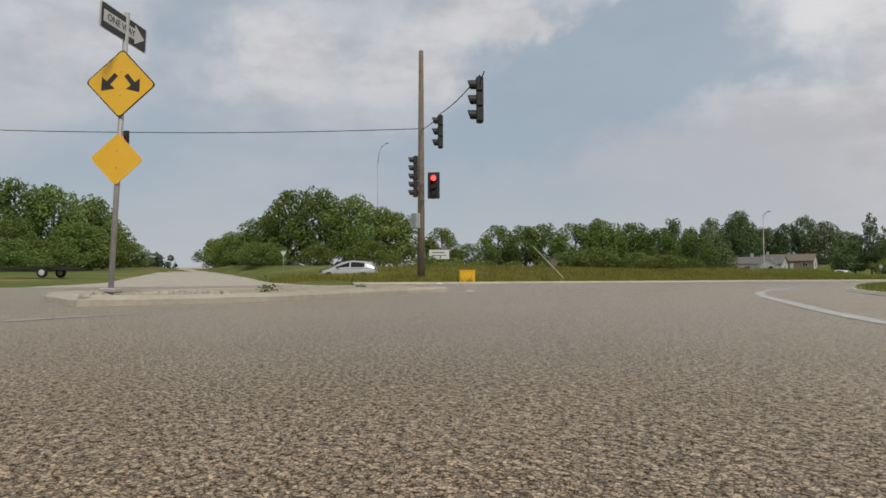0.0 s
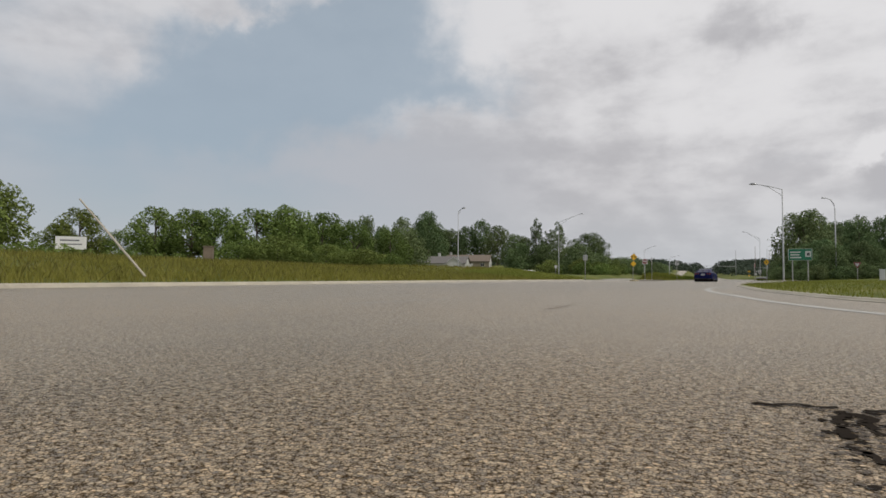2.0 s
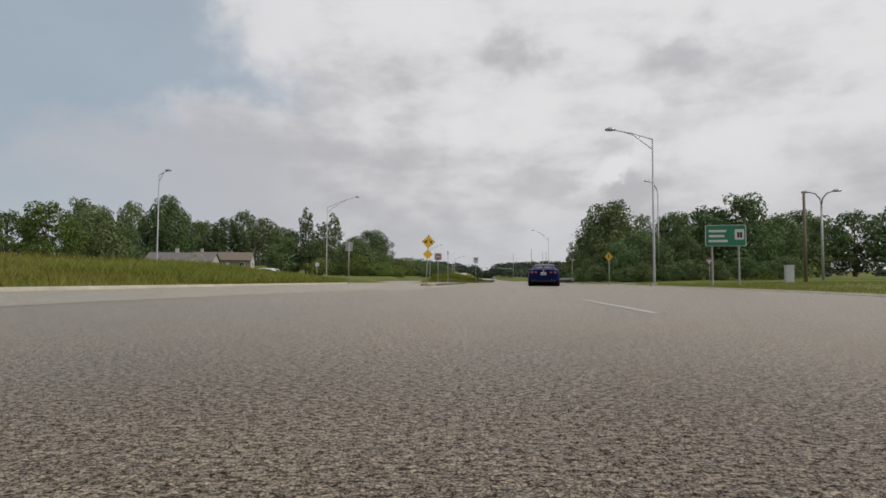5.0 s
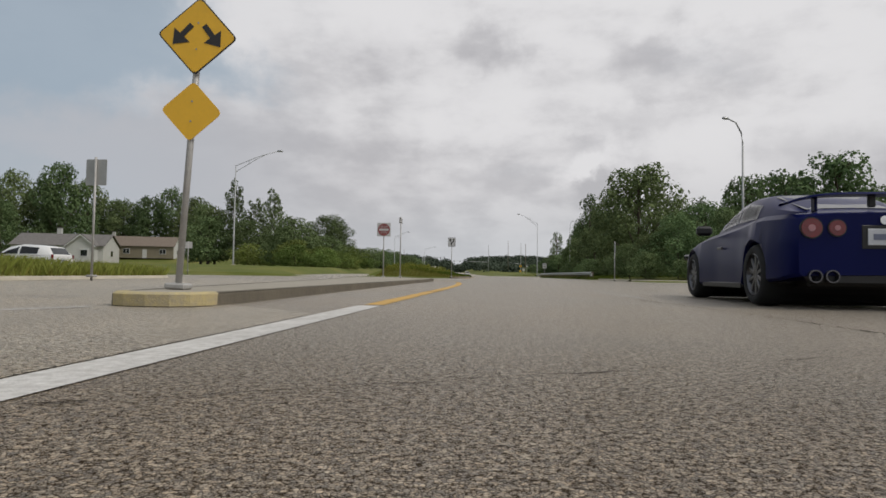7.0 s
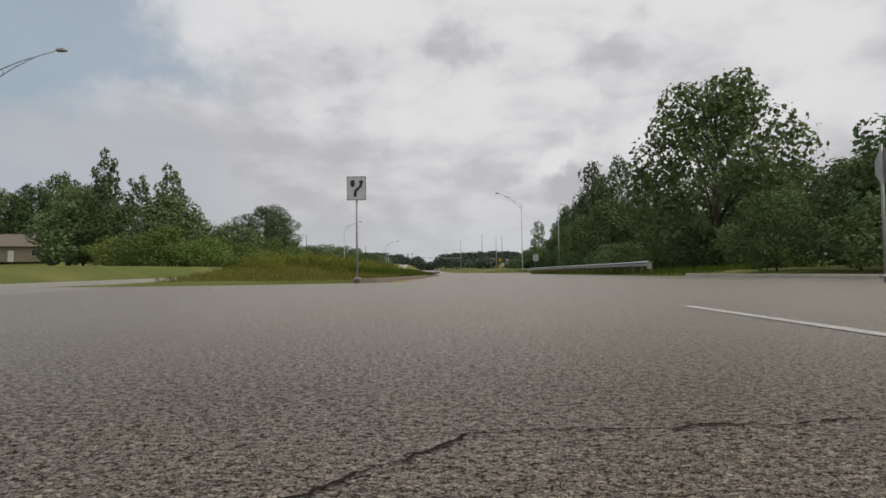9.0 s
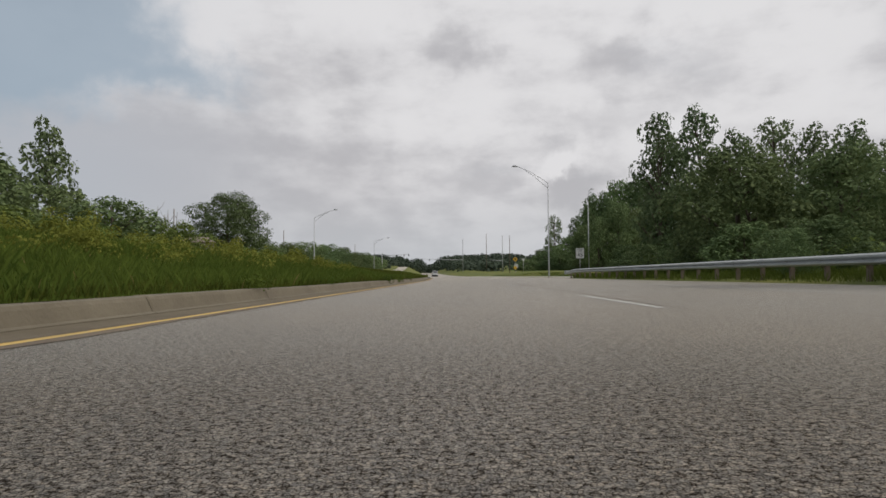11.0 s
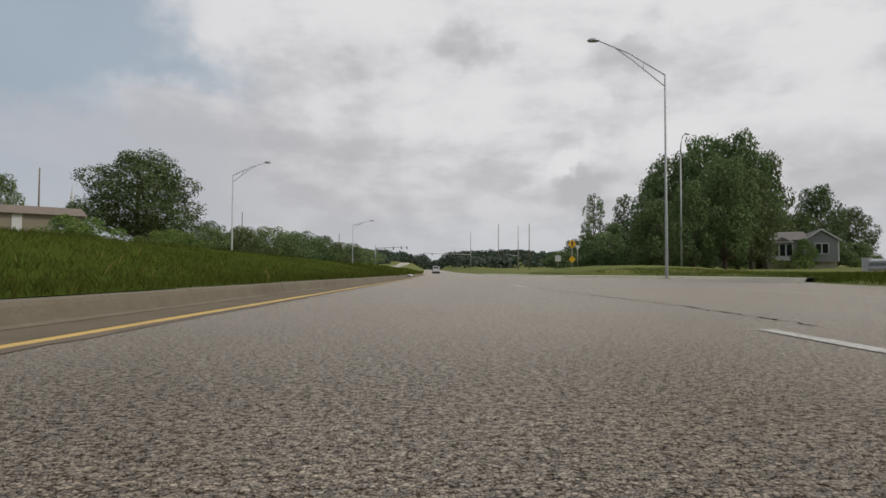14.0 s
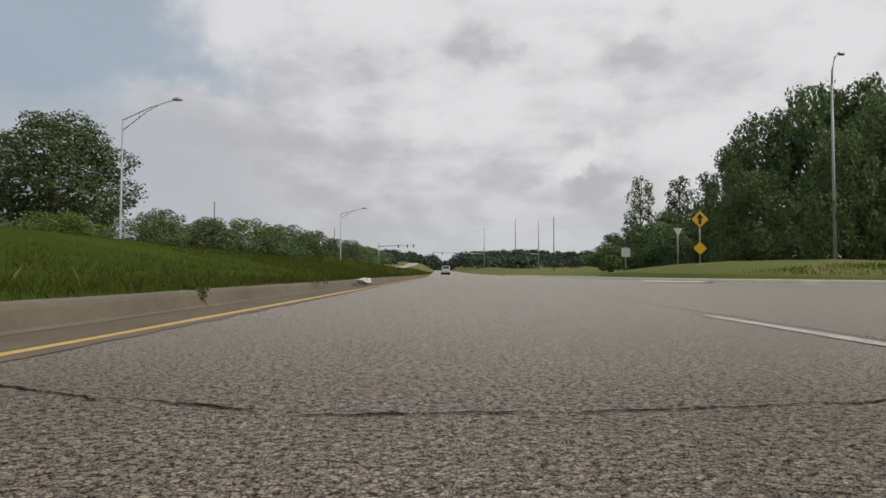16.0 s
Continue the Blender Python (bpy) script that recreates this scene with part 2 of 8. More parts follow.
    nx.blend_type = "MULTIPLY"
    nx.inputs["B"].default_value = (0.76, 0.77, 0.79, 1)
    L(nm.outputs[0], nx.inputs["Factor"])
    L(om.outputs["Result"], nx.inputs["A"])
    L(nx.outputs["Result"], p.inputs["Base Color"])
    b = N("ShaderNodeBump")
    b.inputs["Strength"].default_value, b.inputs["Distance"].default_value = 0.45, 0.006
    hm = N("ShaderNodeMath")
    hm.operation = "MULTIPLY_ADD"
    L(sepc.outputs[2], hm.inputs[0])
    hm.inputs[1].default_value = 0.5
    L(er.outputs[0], hm.inputs[2])
    hp = N("ShaderNodeMath")
    hp.operation = "MULTIPLY_ADD"
    L(pit.outputs[0], hp.inputs[0])
    hp.inputs[1].default_value = -1.6
    L(hm.outputs[0], hp.inputs[2])
    L(hp.outputs[0], b.inputs["Height"])
    # only the worn faces of the stones shine; the hollows between them stay dull
    face = N("ShaderNodeMath")
    face.operation = "SUBTRACT"
    face.use_clamp = True
    L(er.outputs[0], face.inputs[0])
    L(pit.outputs[0], face.inputs[1])
    for key, top in (("Specular IOR Level", 0.6), ("Sheen Weight", 0.38)):
        g = N("ShaderNodeMath")
        g.operation = "MULTIPLY"
        L(face.outputs[0], g.inputs[0])
        g.inputs[1].default_value = top
        L(g.outputs[0], p.inputs[key])
    L(b.outputs[0], p.inputs["Normal"])
    # polished stone tops mirror the low sky at a grazing view
    gloss = N("ShaderNodeBsdfGlossy")
    gloss.inputs["Color"].default_value, gloss.inputs["Roughness"].default_value = (0.95, 0.90, 0.80, 1), 0.5
    lw = N("ShaderNodeLayerWeight")
    lr = N("ShaderNodeMapRange")
    lr.interpolation_type = "SMOOTHSTEP"
    for key, v in (("From Min", 0.80), ("From Max", 1.0), ("To Max", 0.20)):
        lr.inputs[key].default_value = v
    L(lw.outputs["Facing"], lr.inputs["Value"])
    both = N("ShaderNodeMixShader")
    L(lr.outputs[0], both.inputs[0])
    L(p.outputs[0], both.inputs[1])
    L(gloss.outputs[0], both.inputs[2])
    L(both.outputs[0], nt.nodes["Material Output"].inputs[0])
    return mt


def grass_material(name, a, b, dry):
    mt = material(name, a, rough=0.9, color2=b, scale=0.35, bump=0.9, bscale=14, spec=0.15, detail=8)
    nt = mt.node_tree
    N, L = nt.nodes.new, nt.links.new
    p = nt.nodes["Principled BSDF"]
    old = p.inputs["Base Color"].links[0].from_socket
    tc = N("ShaderNodeTexCoord")
    n = N("ShaderNodeTexNoise")
    n.inputs["Scale"].default_value, n.inputs["Detail"].default_value = 0.12, 8
    L(tc.outputs["Object"], n.inputs["Vector"])
    r = N("ShaderNodeMapRange")
    r.inputs["From Min"].default_value, r.inputs["From Max"].default_value = 0.5, 0.72
    r.inputs["To Max"].default_value = 0.7
    L(n.outputs["Fac"], r.inputs["Value"])
    mx = N("ShaderNodeMix")
    mx.data_type = "RGBA"
    mx.inputs["B"].default_value = (*dry, 1)
    L(r.outputs[0], mx.inputs["Factor"])
    L(old, mx.inputs["A"])
    L(mx.outputs["Result"], p.inputs["Base Color"])
    return mt


def leaf_material(name, a, b, trans=0.25):
    """Foliage: each leaf clump a little different, some light passing through."""
    mt = bpy.data.materials.new(name)
    mt.use_nodes = True
    nt = mt.node_tree
    N, L = nt.nodes.new, nt.links.new
    p = nt.nodes["Principled BSDF"]
    p.inputs["Roughness"].default_value, p.inputs["Specular IOR Level"].default_value = 0.85, 0.08
    g = N("ShaderNodeNewGeometry")
    oi = N("ShaderNodeObjectInfo")
    tc = N("ShaderNodeTexCoord")
    n = N("ShaderNodeTexNoise")
    n.inputs["Scale"].default_value, n.inputs["Detail"].default_value = 0.45, 4
    L(tc.outputs["Object"], n.inputs["Vector"])
    f = N("ShaderNodeMath")
    f.operation = "MULTIPLY_ADD"
    L(g.outputs["Random Per Island"], f.inputs[0])
    f.inputs[1].default_value = 0.5
    L(n.outputs["Fac"], f.inputs[2])
    r = N("ShaderNodeMapRange")
    r.inputs["From Min"].default_value, r.inputs["From Max"].default_value = 0.35, 1.1
    L(f.outputs[0], r.inputs["Value"])
    c = N("ShaderNodeMix")
    c.data_type = "RGBA"
    c.inputs["A"].default_value, c.inputs["B"].default_value = (*a, 1), (*b, 1)
    L(r.outputs[0], c.inputs["Factor"])
    hs = N("ShaderNodeHueSaturation")
    rv = N("ShaderNodeMapRange")
    rv.inputs["To Min"].default_value, rv.inputs["To Max"].default_value = 0.82, 1.32
    L(oi.outputs["Random"], rv.inputs["Value"])
    L(rv.outputs[0], hs.inputs["Value"])
    rh = N("ShaderNodeMapRange")
    rh.inputs["To Min"].default_value, rh.inputs["To Max"].default_value = 0.475, 0.515
    wn = N("ShaderNodeTexWhiteNoise")
    wn.noise_dimensions = "1D"
    L(oi.outputs["Random"], wn.inputs["W"])
    L(wn.outputs["Value"], rh.inputs["Value"])
    L(rh.outputs[0], hs.inputs["Hue"])
    L(c.outputs["Result"], hs.inputs["Color"])
    L(hs.outputs[0], p.inputs["Base Color"])
    t = N("ShaderNodeBsdfTranslucent")
    L(hs.outputs[0], t.inputs["Color"])
    mx = N("ShaderNodeMixShader")
    mx.inputs[0].default_value = trans
    L(p.outputs[0], mx.inputs[1])
    L(t.outputs[0], mx.inputs[2])
    L(mx.outputs[0], nt.nodes["Material Output"].inputs[0])
    return mt


M_ASPHALT = asphalt_material("asphalt", (0.162, 0.147, 0.128), (0.031, 0.026, 0.023), (1.015, 0.98, 0.885))
M_PALEROAD = asphalt_material("pale_asphalt", (0.28, 0.263, 0.23), (0.055, 0.05, 0.045), (1.0, 0.98, 0.91))
# cream concrete, brightened in the colour to make up for a shaded curb face
M_LIGHTCURB = material("pale_bright_concrete", (0.66, 0.62, 0.50), 0.85, var=0.25, scale=1.5, bump=0.3, bscale=40)
M_CONCRETE = material("concrete", (0.46, 0.415, 0.33), 0.85, var=0.35, scale=1.2, bump=0.4, bscale=40)
M_CURB = material("curb_concrete", (0.172, 0.148, 0.104), 0.9, color2=(0.110, 0.091, 0.062), scale=0.9, bump=0.5, bscale=30)
M_DIRT = material("dirt", (0.40, 0.345, 0.25), 0.95, var=0.4, scale=3, bump=0.6, bscale=40)
M_GRASS = grass_material("grass", (0.118, 0.132, 0.030), (0.082, 0.102, 0.021), (0.23, 0.20, 0.062))
M_NOSE = material("faded_yellow_curb_paint", (0.47, 0.38, 0.17), 0.8, color2=(0.33, 0.29, 0.20), scale=3, bump=0.4, bscale=60, fine=0.6)
M_DASH = material("worn_lane_paint", (0.58, 0.57, 0.53), 0.75, color2=(0.19, 0.175, 0.158), scale=5, bump=0.4, bscale=90, fine=0.7)
M_WHITE = material("white_road_paint", (0.62, 0.61, 0.58), 0.7, color2=(0.33, 0.315, 0.29), scale=2.5, bump=0.4, bscale=90, fine=0.6)
M_YELLOW = material("yellow_road_paint", (0.60, 0.34, 0.045), 0.7, color2=(0.33, 0.22, 0.075), scale=4.5, bump=0.4, bscale=90, fine=0.6)
M_YELLOW2 = material("faded_yellow_paint", (0.68, 0.44, 0.10), 0.7, color2=(0.42, 0.30, 0.12), scale=2.5, bump=0.4, bscale=90, fine=0.6)
M_CRACK = material("crack_filler", (0.034, 0.028, 0.023), 1.0, var=0.4, scale=5, spec=0.0)
M_SILT = material("road_silt", (0.20, 0.165, 0.122), 0.95, color2=(0.125, 0.10, 0.078), scale=2.2, bump=0.4, bscale=60, spec=0.1)
M_WORN = material("worn_asphalt_patch", (0.17, 0.14, 0.11), 0.95, color2=(0.07, 0.058, 0.048), scale=9, bump=0.8, bscale=60, spec=0.1, fine=0.6)
M_GUTTER = material("gutter_silt", (0.175, 0.150, 0.110), 0.95, color2=(0.118, 0.097, 0.069), scale=1.6, bump=0.5, bscale=60, spec=0.1)
M_DIVIDER = material("pale_island_concrete", (0.33, 0.305, 0.25), 0.9, color2=(0.22, 0.20, 0.16), scale=1.1, bump=0.4, bscale=40, detail=7)
M_DIRTYCURB = material("dirty_curb_concrete", (0.15, 0.13, 0.095), 0.9, color2=(0.09, 0.077, 0.056), scale=1.4, bump=0.5, bscale=30)
M_STEEL = material("galvanised_steel", (0.42, 0.43, 0.44), 0.45, metal=0.7, var=0.25, scale=3)
M_GREYPOLE = material("grey_pole", (0.42, 0.43, 0.43), 0.6, metal=0.3, var=0.25, scale=2)
M_POST = material("post_steel", (0.44, 0.43, 0.41), 0.6, metal=0.4, var=0.3, scale=5)
M_WOODPOLE = material("weathered_pole", (0.20, 0.155, 0.115), 0.85, var=0.45, scale=2, bump=0.4)
M_SIGNYEL = material("yellow_sign_sheeting", (0.80, 0.46, 0.025), 0.4, var=0.12, scale=3)
M_SIGNBLK = material("black_legend", (0.02, 0.02, 0.02), 0.5)
# white greyed in the base colour to carry the shade on the signs
M_SIGNWHT = material("white_sign_sheeting", (0.56, 0.56, 0.55), 0.4, var=0.12, scale=3)
M_SIGNRED = material("red_sign_sheeting", (0.28, 0.085, 0.085), 0.5, var=0.2, scale=3)
M_SIGNGRN = material("green_sign_sheeting", (0.012, 0.16, 0.085), 0.4, var=0.15, scale=2)
M_SIGNBACK = material("bare_aluminium", (0.45, 0.45, 0.44), 0.5, metal=0.6, var=0.2, scale=3)
M_SIGHOUSE = material("black_signal_housing", (0.018, 0.019, 0.018), 0.5, var=0.3, scale=4)
M_LENSOFF = material("dark_lens", (0.05, 0.03, 0.02), 0.25)
M_LENSRED = material("red_lens_lit", (0.6, 0.02, 0.02), 0.3, emit=(1.0, 0.06, 0.05), estr=3.0)
M_WIRE = material("black_cable", (0.03, 0.03, 0.03), 0.7)
M_DEADWOOD = material("dead_wood", (0.24, 0.22, 0.19), 0.9, var=0.4, scale=4, bump=0.4)
M_BARK = material("bark", (0.13, 0.10, 0.075), 0.9, var=0.5, scale=3, bump=0.8)
M_LEAF = leaf_material("oak_leaves", (0.070, 0.108, 0.048), (0.150, 0.200, 0.086), 0.25)
M_LEAF2 = leaf_material("bush_leaves", (0.088, 0.132, 0.036), (0.180, 0.235, 0.066), 0.28)
M_LEAF3 = leaf_material("poplar_leaves", (0.075, 0.108, 0.052), (0.155, 0.20, 0.10), 0.3)
M_BLADE = leaf_material("grass_blades", (0.051, 0.077, 0.013), (0.096, 0.126, 0.023), 0.35)
M_TURF = material("dark_turf", (0.061, 0.082, 0.015), 0.95, color2=(0.034, 0.051, 0.010), scale=0.7, bump=0.8, bscale=24, spec=0.0, detail=8)
M_WEED = leaf_material("bank_weeds", (0.145, 0.185, 0.030), (0.245, 0.285, 0.060), 0.35)
# far foliage darkened and blued: distance haze put into the leaf colour
M_HAZYLEAF = leaf_material("hazy_far_leaves", (0.040, 0.058, 0.042), (0.075, 0.100, 0.070), 0.2)
# brighter, yellower copy of the grass blades with sunlight put into the colour
M_BLADE2 = leaf_material("sunlit_verge_grass", (0.145, 0.160, 0.028), (0.235, 0.240, 0.060), 0.35)
M_DRY = leaf_material("dry_grass", (0.12, 0.115, 0.03), (0.22, 0.19, 0.07), 0.3)
M_SIDING = material("white_siding", (0.50, 0.50, 0.48), 0.6, var=0.12, scale=1)
# dull grey siding, its colour also darkened for the shade beneath the trees
M_SIDING2 = material("grey_siding", (0.22, 0.225, 0.225), 0.6, var=0.15, scale=1)
# tan siding with the shadow on the west slope house darkened into its colour
M_SIDING3 = material("tan_siding", (0.22, 0.19, 0.135), 0.6, var=0.15, scale=1)
M_ROOF = material("roof_shingles", (0.17, 0.16, 0.15), 0.9, var=0.4, scale=2.5, bump=0.4)
M_ROOF2 = material("brown_shingles", (0.20, 0.16, 0.125), 0.9, var=0.4, scale=2.5, bump=0.4)
M_GLASS = material("window_glass", (0.02, 0.024, 0.026), 0.06, spec=0.8)
M_BLUE = material("dark_blue_paint", (0.004, 0.007, 0.062), 0.30, var=0.12, scale=1.5, coat=0.0, spec=0.10)
M_CARWHITE = material("white_car_paint", (0.68, 0.68, 0.67), 0.3, var=0.05, coat=0.8)
M_CARSILVER = material("silver_car_paint", (0.50, 0.51, 0.49), 0.3, metal=0.5, var=0.05, coat=0.8)
M_CARBLACK = material("black_trim", (0.014, 0.014, 0.015), 0.45)
M_TYRE = material("tyre_rubber", (0.018, 0.018, 0.018), 0.85, var=0.3, scale=8)
M_RIM = material("dark_alloy", (0.16, 0.16, 0.17), 0.35, metal=0.9)
M_CHROME = material("chrome", (0.7, 0.7, 0.7), 0.12, metal=1.0)
M_TAIL = material("red_tail_lens", (0.16, 0.010, 0.014), 0.2, coat=0.4)
M_TAILCORE = material("pink_lamp_core", (0.42, 0.20, 0.22), 0.3)
M_PLATE = material("plate_white", (0.60, 0.62, 0.66), 0.4)
M_PLATEBAR = material("plate_bars", (0.16, 0.18, 0.26), 0.5)
M_BOXYEL = material("yellow_plastic", (0.80, 0.44, 0.012), 0.5, var=0.1, scale=2)
M_BARRIER = material("pale_guardrail", (0.50, 0.52, 0.52), 0.45, metal=0.5, var=0.25, scale=1.5)
M_BILL = material("board_white", (0.70, 0.70, 0.69), 0.5, var=0.1)
M_BILLTXT = material("board_grey_ink", (0.16, 0.16, 0.18), 0.5)
M_BILLRED = material("board_red_ink", (0.45, 0.05, 0.06), 0.5)
M_BILLBLUE = material("board_blue_ink", (0.05, 0.09, 0.32), 0.5)

# ---------------------------------------------------------------- building helpers
def link(name, bm, mat, smooth=False):
    me = bpy.data.meshes.new(name)
    bm.to_mesh(me)
    bm.free()
    me.materials.append(mat)
    if smooth:
        me.polygons.foreach_set("use_smooth", [True] * len(me.polygons))
    return new(name, me)


def from_arrays(name, verts, faces, mat, smooth=False):
    me = bpy.data.meshes.new(name)
    me.from_pydata([tuple(map(float, v)) for v in verts], [], faces)
    me.update()
    me.materials.append(mat)
    if smooth:
        me.polygons.foreach_set("use_smooth", [True] * len(me.polygons))
    return new(name, me)


def part(name, bm, mat, parent, label="", smooth=False):
    ob = link(name, bm, mat, smooth)
    ob.parent = parent
    if label:
        tagged(ob, label)
    return ob


def thing(name, label, category, group="", m=None):
    ob = new(name)
    ob.empty_display_size = 0.2
    if m is not None:
        ob.matrix_world = m
    return tagged(ob, label, category, group)


def box(bm, c, s, bevel=0.0, m=None):
    """A box about c of size s, its edges eased by bevel."""
    r = bmesh.ops.create_cube(bm, size=1.0)
    vs = r["verts"]
    for v in vs:
        v.co = Vector((v.co.x * s[0], v.co.y * s[1], v.co.z * s[2]))
    if bevel:
        es = list({e for v in vs for e in v.link_edges})
        vs = bmesh.ops.bevel(bm, geom=es, offset=bevel, segments=1, affect="EDGES", profile=0.5)["verts"]
    mm = Matrix.Translation(c) if m is None else Matrix.Translation(c) @ m
    bmesh.ops.transform(bm, matrix=mm, verts=list({v for v in vs if v.is_valid}))
    return bm


def tube(bm, pts, radii, n=10, cap=True):
    """A round bar through pts with the given radii."""
    pts = [Vector(p) for p in pts]
    rings = []
    up = Vector((0.013, 0.021, 1.0))
    for i, p in enumerate(pts):
        d = (pts[min(i + 1, len(pts) - 1)] - pts[max(i - 1, 0)]).normalized()
        a = d.cross(up if abs(d.z) < 0.95 else Vector((1, 0, 0))).normalized()
        b = d.cross(a)
        r = radii[i] if isinstance(radii, (list, tuple)) else radii
        rings.append([bm.verts.new(p + (a * math.cos(2 * math.pi * k / n) + b * math.sin(2 * math.pi * k / n)) * r) for k in range(n)])
    for r0, r1 in zip(rings, rings[1:]):
        for k in range(n):
            bm.faces.new((r0[k], r0[(k + 1) % n], r1[(k + 1) % n], r1[k]))
    if cap:
        bm.faces.new(rings[0][::-1])
        bm.faces.new(rings[-1])
    return bm


def plate(bm, outline, t, m=None):
    """A flat plate of thickness t from an outline in x, z, facing -y."""
    f = [bm.verts.new((x, -t / 2, z)) for x, z in outline]
    b = [bm.verts.new((x, t / 2, z)) for x, z in outline]
    bm.faces.new(f)
    bm.faces.new(b[::-1])
    n = len(f)
    for i in range(n):
        bm.faces.new((f[i], b[i], b[(i + 1) % n], f[(i + 1) % n]))
    if m is not None:
        bmesh.ops.transform(bm, matrix=m, verts=f + b)
    return bm


def BM():
    return bmesh.new()


def rounded(pts, r, n=4):
    """A polygon's corners rounded by r."""
    out = []
    k = len(pts)
    for i in range(k):
        p, a, b = Vector(pts[i]), Vector(pts[i - 1]), Vector(pts[(i + 1) % k])
        u, w = (a - p).normalized() * r, (b - p).normalized() * r
        for j in range(n + 1):
            t = j / n
            out.append(tuple((p + u) * (1 - t) ** 2 + p * 2 * t * (1 - t) + (p + w) * t ** 2))
    return out


def smooth_curve(pts, spread=4.0):
    """A soft line x(y) through rows of (y, x)."""
    ys, xs = np.array([p[0] for p in pts], float), np.array([p[1] for p in pts], float)
    offs = np.linspace(-spread, spread, 9)

    def f(y):
        return float(np.mean(np.interp(y + offs, ys, xs)))
    return f


# ---------------------------------------------------------------- plan of the road (x to the east, y along the main road)
LANE_L = smooth_curve([(-80, -3.6), (0, -3.75), (10, -3.3), (13, -3.18), (18, -2.88), (22, -2.66), (29, -2.31), (34, -2.27), (38, -2.50), (63, -2.3), (77, -1.93), (95, -1.41), (112, -0.97), (143, -1.18), (200, -2.6), (265, -5.0), (700, -22.0)])
LANE_D = smooth_curve([(-80, 0.2), (-36, 0.40), (-32, 0.58), (-24.6, 0.83), (-19, 0.98), (-8, 0.7), (11, 0.15), (26, 0.70), (36, 1.0), (80, 2.07), (117, 2.5), (144, 2.35), (200, 1.0), (265, -1.2), (700, -18.2)])
EDGE_R = smooth_curve([(-84, 37), (-72, 22.5), (-67, 17.2), (-63, 13.4), (-59.5, 11.3), (-55.4, 8.9), (-51, 7.3), (-48.5, 6.6), (-44, 5.0), (-36, 3.85), (-31, 3.72), (-28, 3.95), (-20, 4.6), (-8, 5.6), (11, 5.2), (36, 6.0), (80, 6.3), (117, 6.6), (144, 6.4), (200, 4.8), (265, 2.6), (700, -14.5)], 2.0)
PAVE_R = smooth_curve([(-200, 190), (-84, 41), (-72, 26.0), (-67, 20.2), (-62.5, 16.0), (-60, 13.9), (-54, 10.3), (-50, 8.6), (-41, 5.85), (-34, 5.0), (-28, 4.85), (-22.4, 4.65), (-16, 5.75), (-1.3, 8.2), (20, 9.6), (30, 9.8), (60, 9.6), (72, 10.6), (90, 11.2), (128, 11.4), (136, 13.0), (142, 15.5), (154, 15.4), (158.5, 13.4), (162, 10.8), (166, 8.7), (200, 7.9), (265, 6.2), (700, -11)], 1.2)
PAVE_L = smooth_curve([(-200, -9.2), (-66, -9.0), (-50, -8.6), (-30, -9.6), (-10, -11.6), (12, -12.5), (24, -12.9), (36, -14.0), (38.6, -15.6), (40.6, -24), (59.0, -24.0), (61.5, -8.0), (63.5, -2.85), (77, -2.35), (95, -1.85), (112, -1.41), (143, -1.61), (200, -3.05), (265, -5.45), (700, -22.5)], 0.8)

# side streets: start, direction, half width, length
WEST = (Vector((-8.0, -60.9)), Vector((-0.961, 0.277)), 4.6, 420.0)
WEST_B = (Vector((-21.0, 45.5)), Vector((-0.985, -0.10)), 5.5, 90.0)
EAST_B = (Vector((8.0, 43.5)), Vector((1.0, 0.04)), 9.5, 90.0)
OPP = smooth_curve([(40, -13.4), (58, -13.9), (75, -15.2), (110, -15.8), (150, -16.5), (200, -18.5), (265, -21), (700, -38)], 6)


def sstep(a, b, v):
    t = min(1.0, max(0.0, (v - a) / (b - a)))
    return t * t * (3 - 2 * t)


def west_rise(x):
    d = max(0.0, -x - 25)
    return 0.020 * d if d < 300 else 6.0 + 0.004 * (d - 300)


def street(x, y, st):
    """How far along and how far beside a street a place lies."""
    p = Vector((x, y)) - st[0]
    return p.dot(st[1]), abs(p.x * st[1].y - p.y * st[1].x)


def opp_z(y):
    return 0.22 * sstep(60, 95, y)


